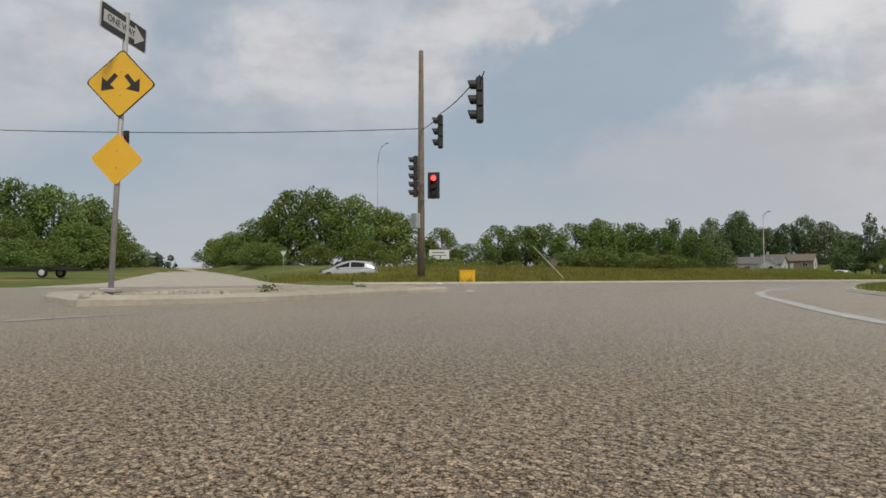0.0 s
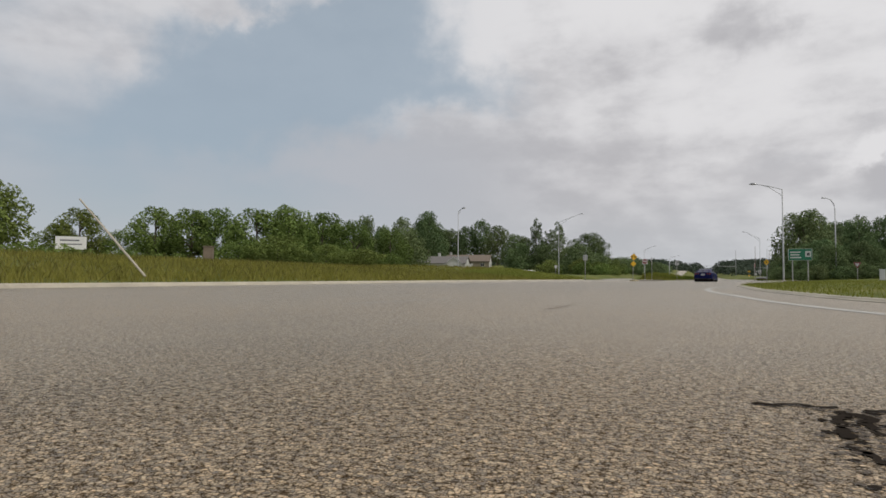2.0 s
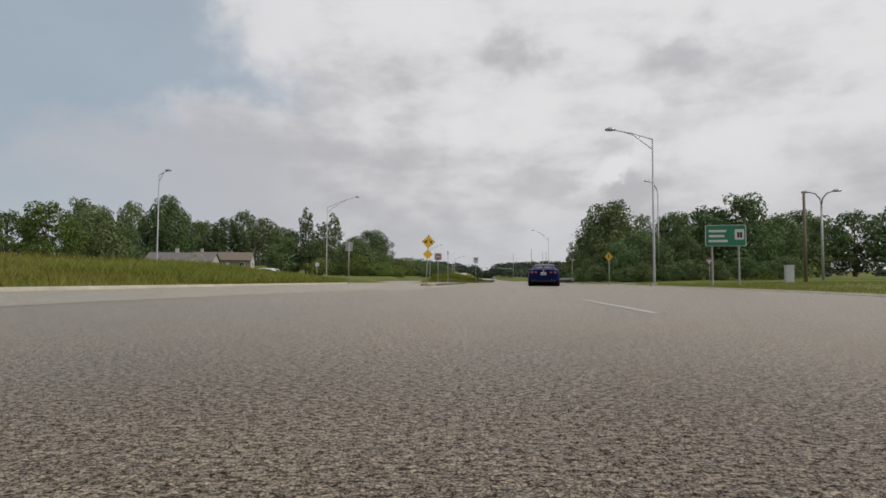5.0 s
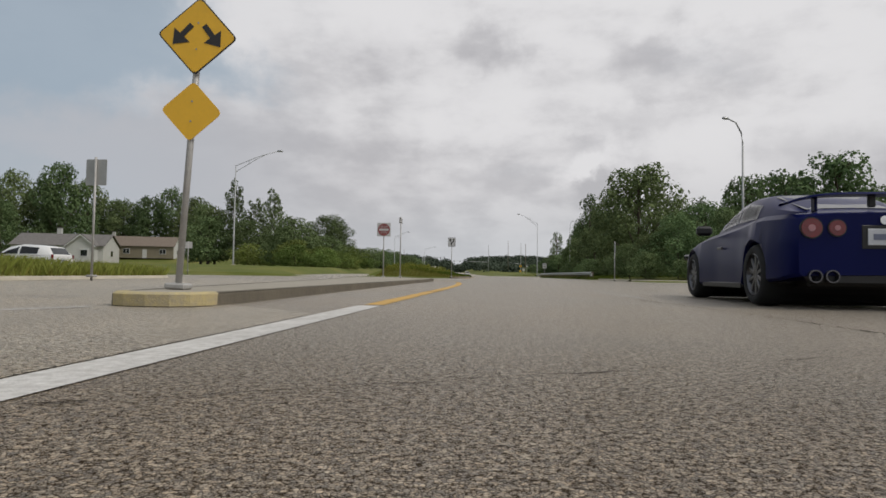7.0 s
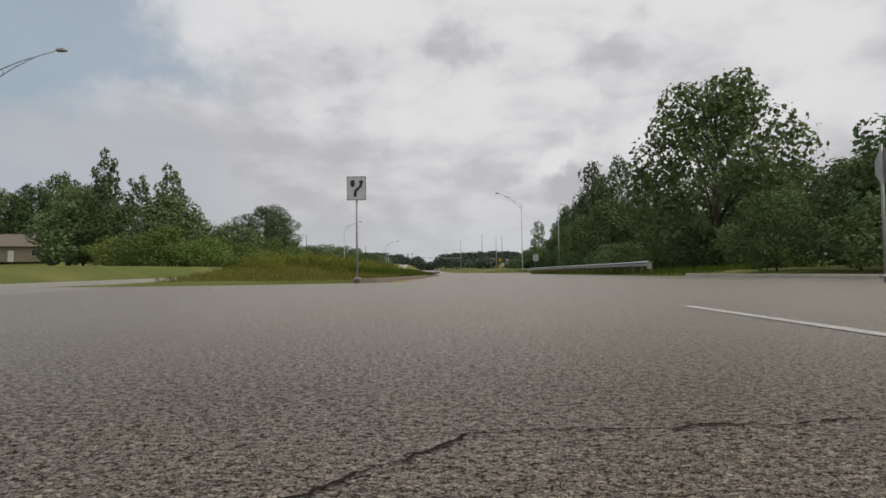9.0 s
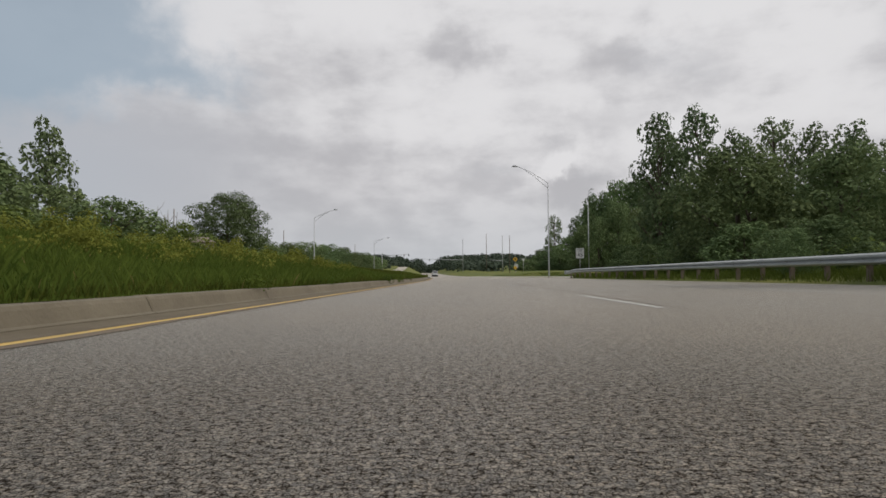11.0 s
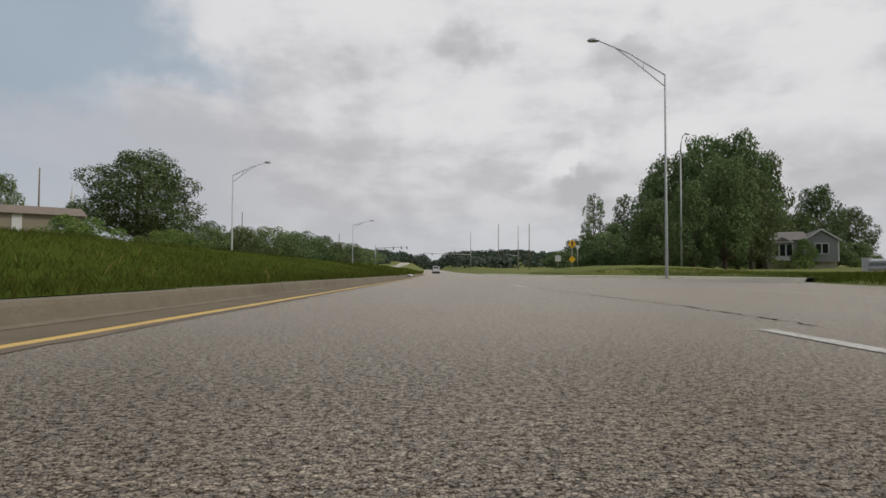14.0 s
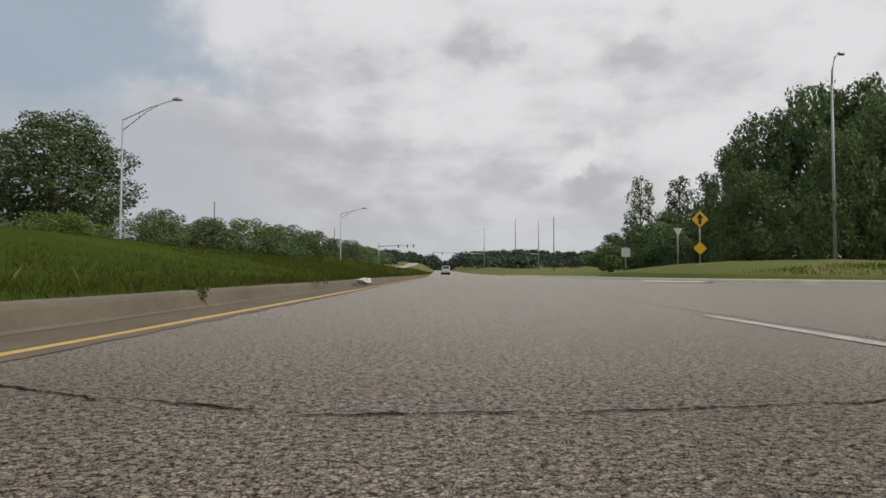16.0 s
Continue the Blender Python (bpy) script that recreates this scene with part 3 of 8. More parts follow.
def ground_z(x, y):
    """The lie of the land."""
    xl, xr = PAVE_L(y), PAVE_R(y)
    z = 0.0
    if x < xl:
        d = xl - x
        north = sstep(60.5, 66, y)
        bank = sstep(0, 18, y)
        flat = 0.10 * min(1, d / 0.3) + (0.065 + 0.075 * bank) * min(d, 17 - 8.5 * bank) + 0.02 * max(0, min(d, 80) - 17)
        if y < -48:
            flat = 0.10 * min(1, d / 0.3) + west_rise(x)
        elif y < -34:
            k = sstep(-48, -34, y)
            flat = flat * k + (0.10 * min(1, d / 0.3) + west_rise(x)) * (1 - k)
        elif y > 14:
            flat *= 1 - 0.8 * sstep(18, 40, y)
        hill = 0.13 * min(1, d / 0.15) + (0.85 * sstep(0.3, 6.0, d)) * sstep(62, 78, y)
        over = OPP(y) - 4.2 - x
        if over > 0 and y > 70:
            hill += 4.2 * sstep(0, 36, over) * sstep(142, 184, y)
        hill += 0.016 * max(0.0, min(-x, 110) - 34) * sstep(70, 95, y) * (1 - sstep(150, 184, y))
        z = flat * (1 - north) + hill * north
        a, b = street(x, y, WEST)
        if a > -1 and b < WEST[2] + 1.2:
            z = west_rise(x) - 0.06 + 0.10 * sstep(WEST[2], WEST[2] + 1.2, b)
        a, b = street(x, y, WEST_B)
        if -3 < a < WEST_B[3] and b < WEST_B[2] + 1:
            z = min(z, 0.02 * max(0, a) * 0.5 - 0.06)
        if y > 40 and abs(x - OPP(y)) < 4.6:
            z = opp_z(y) - 0.07
    elif x > xr:
        d = x - xr
        z = 0.06 * min(1, d / 0.4) + 0.022 * min(d, 60)
        if y > 60:
            z += 0.12 * sstep(0, 3, d)
        z += 0.72 * math.exp(-(((x - 15) / 8) ** 2 + ((y - 171) / 11) ** 2))
        a, b = street(x, y, EAST_B)
        if -3 < a < EAST_B[3] and b < EAST_B[2] + 0.6:
            z = -0.06
    else:
        z = -0.06
    if y > 230:
        far = sstep(230, 620, y) * 7.0 + (sstep(420, 900, y) * 9.0)
        keep = sstep(0, 14, max(0, max(xl - x, x - xr)))
        z += far * (0.35 + 0.65 * keep) * (0.8 + 0.5 * noise.noise(Vector((x / 120, y / 160, 0.3))))
    return z


def graded(lo, hi, fine_lo, fine_hi, step, grow=1.22):
    """Numbers close together in the middle and ever farther apart outside."""
    mid = list(np.arange(fine_lo, fine_hi + 1e-6, step))
    s, v, right = step, fine_hi, []
    while v < hi:
        s *= grow
        v += s
        right.append(v)
    s, v, left = step, fine_lo, []
    while v > lo:
        s *= grow
        v -= s
        left.append(v)
    return left[::-1] + mid + right


def unevenness(x, y, edge):
    """Small humps in the ground away from the paving."""
    if edge <= 1.2 or ground_z(x, y) <= 0:
        return 0.0
    return 0.05 * noise.noise(Vector((x * 0.6, y * 0.6, 0))) + 0.12 * noise.noise(Vector((x / 9, y / 9, 2))) * min(1, edge / 6)


def make_ground():
    ys = graded(-1800, 4200, -70, 190, 1.0, 1.13)
    offs = [0.02, 0.16, 0.35, 0.8, 1.5, 2.5, 3.7, 5, 6.5, 8, 10, 12, 14, 16, 18.5, 21, 24, 28, 33, 39, 46, 55, 66, 80, 100, 125, 160, 210, 280, 380, 520, 750, 1100, 1700, 2600]
    rows = []
    verts = []
    for y in ys:
        xl, xr = PAVE_L(y), PAVE_R(y)
        xs = [xl - o for o in offs[::-1]] + [xl + 0.25, (xl * 2 + xr) / 3, (xl + xr * 2) / 3, xr - 0.25] + [xr + o for o in offs]
        row = []
        for x in xs:
            row.append(len(verts))
            verts.append((x, y, ground_z(x, y) + unevenness(x, y, min(abs(x - xl), abs(x - xr)))))
        rows.append(row)
    faces = [(r0[i], r0[i + 1], r1[i + 1], r1[i]) for r0, r1 in zip(rows, rows[1:]) for i in range(len(r0) - 1)]
    ob = from_arrays("ground", verts, faces, M_GRASS, True)
    return tagged(ob, "green mown and rough roadside grass with dry tan patches", "ground", kind="structure")


def strip(name, ys, fl, fr, z, mat, label, category="road", n=4):
    """A sheet along the road from fl(y) to fr(y)."""
    verts, faces = [], []
    for y in ys:
        a, b = fl(y), fr(y)
        for i in range(n + 1):
            x = a + (b - a) * i / n
            verts.append((x, y, z(x, y) if callable(z) else z))
    for j in range(len(ys) - 1):
        for i in range(n):
            k = j * (n + 1) + i
            faces.append((k, k + 1, k + n + 2, k + n + 1))
    return tagged(from_arrays(name, verts, faces, mat, True), label, category, kind="structure")


def side_street(name, st, zf, label, mat):
    verts, faces = [], []
    n = 60
    for i in range(n + 1):
        s = st[3] * (i / n) ** 1.5
        c = st[0] + st[1] * s
        side = Vector((-st[1].y, st[1].x))
        flare = st[2] + 5.0 * max(0, 1 - s / 9.0) ** 2
        for k in (-1, -0.33, 0.33, 1):
            p = c + side * flare * k
            verts.append((p.x, p.y, zf(p.x, p.y, s)))
    for i in range(n):
        for k in range(3):
            a = i * 4 + k
            faces.append((a, a + 1, a + 5, a + 4))
    return tagged(from_arrays(name, verts, faces, mat, True), label, "road", kind="structure")


def ribbon(name, path, width, mat, label, z=0.004, category="road marking", jag=0.0, seed=1):
    """A painted line or crack lying on the road along path."""
    rnd = random.Random(seed)
    pts = [Vector(p) for p in path]
    verts, faces = [], []
    for i, p in enumerate(pts):
        d = (pts[min(i + 1, len(pts) - 1)] - pts[max(i - 1, 0)]).normalized()
        s = Vector((-d.y, d.x))
        w = width / 2 * (1 + rnd.uniform(-jag, jag))
        q = p + s * rnd.uniform(-jag, jag) * width
        verts += [(q.x + s.x * w, q.y + s.y * w, z), (q.x - s.x * w, q.y - s.y * w, z)]
    for i in range(len(pts) - 1):
        faces.append((2 * i, 2 * i + 1, 2 * i + 3, 2 * i + 2))
    return tagged(from_arrays(name, verts, faces, mat), label, category, kind="structure")


def along(f, y0, y1, step=1.0):
    n = max(2, int((y1 - y0) / step) + 1)
    return [(f(y), y) for y in np.linspace(y0, y1, n)]


def curb(name, path, label, mat=None, w=0.18, h=0.15, gutter=0.45, side=1):
    """A concrete curb with its gutter along path; side: on which hand the road lies (1: right)."""
    pts = [Vector(p) for p in path]
    prof = [(-w, -0.1), (-w, h - 0.01), (-w + 0.03, h), (-0.05, h), (-0.01, h - 0.035), (0.02, 0.022), (0.06, 0.012), (0.06, -0.06)]
    verts, faces = [], []
    for i, p in enumerate(pts):
        d = (pts[min(i + 1, len(pts) - 1)] - pts[max(i - 1, 0)]).normalized()
        s = Vector((d.y, -d.x)) * side
        for a, z in prof:
            verts.append((p.x + s.x * a, p.y + s.y * a, z))
    n = len(prof)
    for i in range(len(pts) - 1):
        for k in range(n - 1):
            f = (i * n + k, i * n + k + 1, (i + 1) * n + k + 1, (i + 1) * n + k)
            faces.append(f if side > 0 else f[::-1])
    if gutter:
        off = []
        for i, p in enumerate(pts):
            d = (pts[min(i + 1, len(pts) - 1)] - pts[max(i - 1, 0)]).normalized()
            sd = Vector((d.y, -d.x)) * side
            off.append(tuple(p + sd * (0.06 + (gutter - 0.06) / 2)))
        ribbon("gutter", off, gutter - 0.06, M_GUTTER if mat is None else mat, "gutter with silt along the curb", z=0.006, category="gutter", jag=0.03)
    return tagged(from_arrays(name, verts, faces, mat or M_CURB), label, "curb", kind="structure")


def curb_stones(name, f, y0, y1, label, mat, stone=3.05, w=0.18, h=0.15, gutter=0.45):
    """A concrete curb cast in lengths with open joints, the road on its right hand."""
    rnd = random.Random(17)
    root = tagged(new(name), label, "curb", kind="structure")
    prof = [(-w, -0.1), (-w, h - 0.012), (-w + 0.03, h), (-0.055, h), (-0.028, h - 0.008), (-0.012, h - 0.035), (0.02, 0.024), (0.06, 0.012), (0.06, -0.06)]
    y = y0
    while y < y1:
        ln = min(stone, y1 - y)
        dz, dx = rnd.uniform(-0.006, 0.004), rnd.uniform(-0.006, 0.006)
        chip = rnd.uniform(0.004, 0.02)
        verts, faces, n = [], [], len(prof)
        ys = [y + 0.006, y + 0.006 + chip] + [y + ln * k / 6 for k in range(1, 6)] + [y + ln - 0.006 - chip, y + ln - 0.006]
        for i, yy in enumerate(ys):
            end = i in (0, len(ys) - 1)
            for a, z in prof:
                worn = 0.004 * noise.noise(Vector((a * 9, yy * 2.3, 1))) + (0.008 if end and z > 0.1 else 0.0)
                verts.append((f(yy) + a + dx - (worn if a > -0.06 else 0.0), yy, z + (dz - worn if z > 0.1 else 0.0)))
        for i in range(len(ys) - 1):
            faces += [(i * n + k, i * n + k + 1, (i + 1) * n + k + 1, (i + 1) * n + k) for k in range(n - 1)]
        faces += [tuple(range(n)), tuple(range((len(ys) - 1) * n, len(ys) * n))[::-1]]
        ob = from_arrays("curb_stone", verts, faces, mat)
        ob.parent = root
        y += ln
    ribbon("gutter", [(f(yy) + 0.06 + (gutter - 0.06) / 2, yy) for yy in np.arange(y0, y1, 1.0)], gutter - 0.06, M_GUTTER, "gutter with silt along the curb", z=0.006, category="gutter", jag=0.03)
    return root


make_ground()
strip("median_turf", list(np.arange(74, 236, 1.0)), lambda y: max(PAVE_L(y) - 9.5, OPP(y) + 4.6), lambda y: PAVE_L(y) - 0.17, lambda x, y: ground_z(x, y) + unevenness(x, y, PAVE_L(y) - x) + 0.02 + 0.03 * sstep(0.2, 1.0, PAVE_L(y) - x), M_TURF, "dense dark green turf on the median bank", "grass", 18)
road_ys = list(np.arange(-150, -70, 4.0)) + list(np.arange(-70, 190, 0.75)) + list(np.arange(190, 700, 6.0))
strip("road", road_ys, PAVE_L, PAVE_R, lambda x, y: 0.0 if y < 230 else max(0.0, ground_z(x, y) + 0.08), M_ASPHALT, "worn grey-brown chip-seal asphalt road with cracks and stains", n=8)
side_street("road_west", WEST, lambda x, y, s: west_rise(x) + 0.008 - 0.02 * (s < 8), "pale concrete side street climbing between trees", M_CONCRETE)
side_street("road_crossing_west", WEST_B, lambda x, y, s: 0.01 * s + 0.006 - 0.012 * (s < 4), "pale worn asphalt side street at the median opening", M_PALEROAD)
side_street("road_crossing_east", EAST_B, lambda x, y, s: 0.007 - 0.012 * (s < 4), "pale worn asphalt side street on the east side", M_PALEROAD)
strip("road_opposite", list(np.arange(46, 700, 4.0)), lambda y: OPP(y) - 4, lambda y: OPP(y) + 4, lambda x, y: max(opp_z(y) + 0.012, ground_z(x, y) + 0.09) if y > 64 else 0.009, M_PALEROAD, "pale worn asphalt opposite carriageway behind the median")

strip("turn_lane", list(np.arange(-44, 62, 2.0)), lambda y: PAVE_L(y) + 0.35, lambda y: min(LANE_L(y) - 0.13, PAVE_L(y) + 0.4 + 0.16 * (y + 44)) if y < 16.5 else -5.1 - 0.09 * max(0.0, y - 16.5), 0.0036, M_PALEROAD, "pale sun-bleached asphalt of the turning lane")

# ---------------------------------------------------------------- lines
ribbon("line_left", along(LANE_L, -2, 17.2), 0.22, M_WHITE, "broad worn white channelising line")
ribbon("line_left_yellow", along(LANE_L, 17.4, 34.0, 0.4), 0.19, M_YELLOW, "broad yellow edge line", jag=0.05, seed=4)
ribbon("line_left_yellow", along(LANE_L, 34.0, 36.5, 0.4) + [(-2.62, 38.2), (-2.98, 39.4), (-3.5, 41.2), (-4.1, 43.0), (-4.75, 45.0), (-5.4, 47.0)], 0.16, M_YELLOW, "broad yellow edge line curving to the median opening", jag=0.05, seed=3)
ribbon("line_median", along(LANE_L, 63.5, 330), 0.19, M_YELLOW2, "yellow edge line along the median curb")
ribbon("silt_band", along(lambda y: LANE_L(y) + 0.13, 63.5, 200, 0.25), 0.12, M_SILT, "brown silt washed along the yellow line", z=0.003, category="silt", jag=0.2, seed=8)
ribbon("line_right", along(EDGE_R, -80, -21, 0.6), 0.17, M_DASH, "white edge line sweeping round the corner")
ribbon("line_right", along(EDGE_R, 62, 139), 0.12, M_WHITE, "white edge line of the outer lane")
for y0 in (-35.72, -24.6, -13.5, -2.3, 9.0, 20.6, 31.4, 44.0, 56.0, 67.8, 79.2, 91.0, 103.8, 115.9, 129.0, 143.3, 154, 166, 178, 190, 202, 214, 226):
    ribbon("lane_dash", along(LANE_D, y0, y0 + (1.9 if y0 == 143.3 else 3.0 if y0 == 31.4 else 4.4 if y0 < 60 else 4.2 if y0 == 91.0 else 3.5), 0.25), 0.14 if y0 in (9.0, 129.0) else 0.105, M_WHITE if y0 in (9.0, 129.0) else M_DASH, "short worn white lane dash", jag=0.04, seed=int(y0 * 7))
ribbon("paint_mark", [(-5.80, 46.90), (-8.36, 54.02), (-11.03, 61.15)], 0.14, M_WHITE, "scraped white paint beside the island nose", z=0.0085, jag=0.35, seed=9)
ribbon("lane_dash", [(0.50, -46.2), (0.57, -45.66), (0.64, -45.3), (0.76, -44.41), (0.78, -44.0)], 0.075, M_DASH, "short worn white lane dash", jag=0.1, seed=77)
ribbon("island_line", [(-5.02, 16.3), (-5.4, 15.6), (-5.9, 14.7)], 0.11, M_WHITE, "worn white line leading to the divider island", z=0.0075)
ribbon("island_line", [(9.36, -66.99), (9.1, -66.53), (8.85, -66.0)], 0.10, M_DASH, "faint worn white line beside the corner island", jag=0.12, seed=41)
ribbon("stop_line", [(3.0, -57.4), (4.1, -58.3), (4.6, -59.6)], 0.16, M_WHITE, "worn white island line")
# ---------------------------------------------------------------- curbs
curb_stones("curb_median", PAVE_L, 63.5, 236, "grey-brown concrete median curb with dirty face", M_CURB)
curb("curb_median_far", along(PAVE_L, 236, 330), "grey-brown concrete median curb with dirty face", side=1)
curb("curb_west", along(PAVE_L, -54, 38.4), "pale concrete curb along the west verge", mat=M_CONCRETE, side=1, h=0.11, gutter=0.3)
curb("curb_east", along(PAVE_R, -80, 30), "low pale concrete edge strip along the east verge", mat=M_CONCRETE, side=-1, h=0.045, w=0.3, gutter=0)
curb("curb_east", along(PAVE_R, 57, 72), "pale concrete curb past the side street", mat=M_CONCRETE, side=-1)
curb("curb_east", [(34, 55.2), (24, 54.8), (16, 54.6), (12.5, 54.9), (10.6, 55.7), (9.75, 56.8)], "pale concrete curb along the east street", mat=M_CONCRETE, side=-1)
curb("curb_east", along(lambda y: PAVE_R(y) - 0.18, 140, 230), "pale concrete curb below the grass mound", mat=M_LIGHTCURB, side=-1, w=0.3, h=0.17)
# lowered concrete apron in the curb below the mound
strip("driveway_apron", list(np.arange(163.6, 167.3, 0.6)), lambda y: PAVE_R(y) - 0.7, lambda y: PAVE_R(y) + 1.4, lambda x, y: 0.02 + 0.25 * sstep(0, 2.1, x - PAVE_R(y) + 0.7), M_LIGHTCURB, "pale lowered concrete apron at the curb", "pavement")

# ---------------------------------------------------------------- trees
def leaf_cloud(rng, centres, radii, per, size, flat=0.75):
    """Many small leaf sprays over the shells of several lumps."""
    vs, outs = [], []
    for c, r in zip(centres, radii):
        k = max(20, int(per * r * r))
        d = rng.normal(size=(k, 3))
        d /= np.linalg.norm(d, axis=1)[:, None]
        rad = r * (0.72 + 0.36 * rng.random(k) ** 0.7)
        p = np.array(c) + d * rad[:, None] * np.array([1, 1, flat])
        vs.append(p)
        outs.append(d)
    p, out = np.concatenate(vs), np.concatenate(outs)
    k = len(p)
    # leaves face outwards and up, unevenly
    face = out * 0.75 + rng.normal(size=(k, 3)) * 0.5 + np.array([0, 0, 0.45])
    a = np.cross(face, rng.normal(size=(k, 3)))
    a /= np.linalg.norm(a, axis=1)[:, None]
    b = np.cross(face, a)
    b /= np.linalg.norm(b, axis=1)[:, None]
    s = size * (0.6 + 0.8 * rng.random(k))[:, None]
    a, b = a * s, b * s * 0.7
    bend = np.cross(a, b)
    bend /= np.linalg.norm(bend, axis=1)[:, None]
    quads = np.stack([p - a, p - b * 0.9 + bend * s * 0.15, p + a, p + b * 0.9 + bend * s * 0.15], 1).reshape(-1, 3)
    return quads


def leaf_mesh(name, quads, mat):
    me = bpy.data.meshes.new(name)
    n = len(quads) // 4
    me.vertices.add(n * 4)
    me.vertices.foreach_set("co", quads.astype(np.float32).ravel())
    me.loops.add(n * 4)
    me.loops.foreach_set("vertex_index", np.arange(n * 4, dtype=np.int32))
    me.polygons.add(n)
    me.polygons.foreach_set("loop_start", np.arange(0, n * 4, 4, dtype=np.int32))
    me.polygons.foreach_set("loop_total", np.full(n, 4, dtype=np.int32))
    me.update()
    me.materials.append(mat)
    return me


def make_tree(name, seed, kind, label):
    """A tree one unit high per metre at 10 m: trunk with limbs, and a crown with gaps. Built at the origin."""
    rng = np.random.default_rng(seed)
    rnd = random.Random(seed)
    root = thing(name, label, "tree")
    bm = BM()
    h = 10.0
    if kind == "tall":
        base, spread, lumps, low, lr = 0.10, 0.26, 46, 0.14, (0.40, 0.95)
    elif kind == "poplar":
        base, spread, lumps, low, lr = 0.08, 0.25, 30, 0.30, (0.40, 0.85)
    elif kind in ("shrub", "thicket"):
        base, spread, lumps, low, lr = 0.05, 0.55, 32, 0.10, (0.95, 2.0)
    else:
        base, spread, lumps, low, lr = 0.13, 0.44, 46, 0.13, (0.75, 1.6)
    lean = (rnd.uniform(-0.3, 0.3), rnd.uniform(-0.3, 0.3))
    trunk = [(lean[0] * t * t, lean[1] * t * t, h * 0.85 * t - 0.4 * (t == 0)) for t in (0, 0.1, 0.3, 0.55, 0.8, 1.0)]
    tube(bm, trunk, [h * base * f for f in (0.30, 0.2, 0.16, 0.11, 0.06, 0.02)], 9)
    cs, rs = [], []
    for i in range(lumps):
        t = low + (0.93 - low) * (i + rnd.random()) / lumps
        prof = math.sin(math.pi * min(1, (t - low * 0.4) / (1.02 - low * 0.4)) ** 0.75) ** 0.8
        ang = i * 2.4 + rnd.uniform(-0.5, 0.5)
        rr = h * spread * prof * (0.30 + 0.70 * rnd.random() ** 0.7)
        r = rnd.uniform(*lr) * (0.6 + 0.5 * prof)
        c = (math.cos(ang) * rr, math.sin(ang) * rr, min(h * t, h - r * 0.8))
        cs.append(c)
        rs.append(r)
        if i % 3 == 0:
            z0 = max(h * 0.08, c[2] - rr * 0.7 - 0.5)
            tube(bm, [(0, 0, min(z0, h * 0.75)), (c[0] * 0.5, c[1] * 0.5, z0 + (c[2] - z0) * 0.6), c], [h * base * 0.085, h * base * 0.055, h * base * 0.02], 5)
    part("trunk", bm, M_BARK, root, smooth=True)
    mat = {"oak": M_LEAF, "maple": M_LEAF2, "fine": M_LEAF, "tall": M_LEAF3, "poplar": M_LEAF3, "shrub": M_LEAF2, "thicket": M_LEAF, "broad": M_LEAF}[kind]
    per = {"oak": 78, "maple": 84, "tall": 125, "fine": 122, "poplar": 110, "shrub": 58, "thicket": 70, "broad": 330}[kind]
    quads = leaf_cloud(rng, cs, rs, per, {"shrub": 0.23, "thicket": 0.20, "tall": 0.142, "fine": 0.158, "poplar": 0.19, "broad": 0.095}.get(kind, 0.195))
    # stray sprays break the outline
    stray = leaf_cloud(rng, cs, [r * 1.22 for r in rs], per * 0.16, 0.12)
    cr = new("crown", leaf_mesh("crown", np.concatenate([quads, stray]), mat))
    cr.parent = root
    return root


KINDS = {
    "oak": [make_tree("tree", s, "oak", "broad leafy green roadside tree with dense dark crown") for s in (11, 12, 13)],
    "maple": [make_tree("tree", s, "maple", "broad bright green tree with leafy spreading crown") for s in (16, 17)],
    "tall": [make_tree("tree", s, "tall", "tall narrow cottonwood with small fluttering dark leaves") for s in (21, 22)],
    "fine": [make_tree("tree", s, "fine", "leafy green tree with fine dense foliage by the guardrail") for s in (14, 15)],
    "broad": [make_tree("tree", 18, "broad", "large solitary green tree with dense rounded crown")],
    "poplar": [make_tree("tree", s, "poplar", "slender pale green poplar with open airy crown") for s in (31,)],
    "thicket": [make_tree("shrub", s, "thicket", "dense dark green thicket of low trees") for s in (43, 44)],
    "shrub": [make_tree("shrub", s, "shrub", "dense bright green roadside bush") for s in (41, 42)],
}
used = set()
tree_rnd = random.Random(5)


def plant(kind, x, y, top, width=None, group="", label=""):
    """A tree of that kind whose crown reaches the height top over the road."""
    z = ground_z(x, y) - 0.05
    h = max(1.2, (top - z) * 1.07)
    src = tree_rnd.choice(KINDS[kind])
    natural = {"oak": 10.5, "maple": 10.5, "fine": 10.5, "broad": 10.5, "tall": 6.5, "poplar": 6.0, "shrub": 13.0, "thicket": 13.0}[kind]
    sz = h / 10.0
    sx = sz if not width else max(0.6 * sz, min(1.9 * sz, width * 1.15 / natural))
    m = Matrix.LocRotScale((x, y, z), Euler((0, 0, tree_rnd.uniform(0, 6.28))), None)
    if src not in used:
        ob = src
        used.add(src)
        ob.matrix_world = m
    else:
        ob = copy_thing(src, m)
    ob.scale = (sx, sx, sz)
    tagged(ob, label, group=group)
    return ob


def plant_rows(kind, rows, group):
    for x, y, top, w in rows:
        plant(kind, x, y, top, w, group)


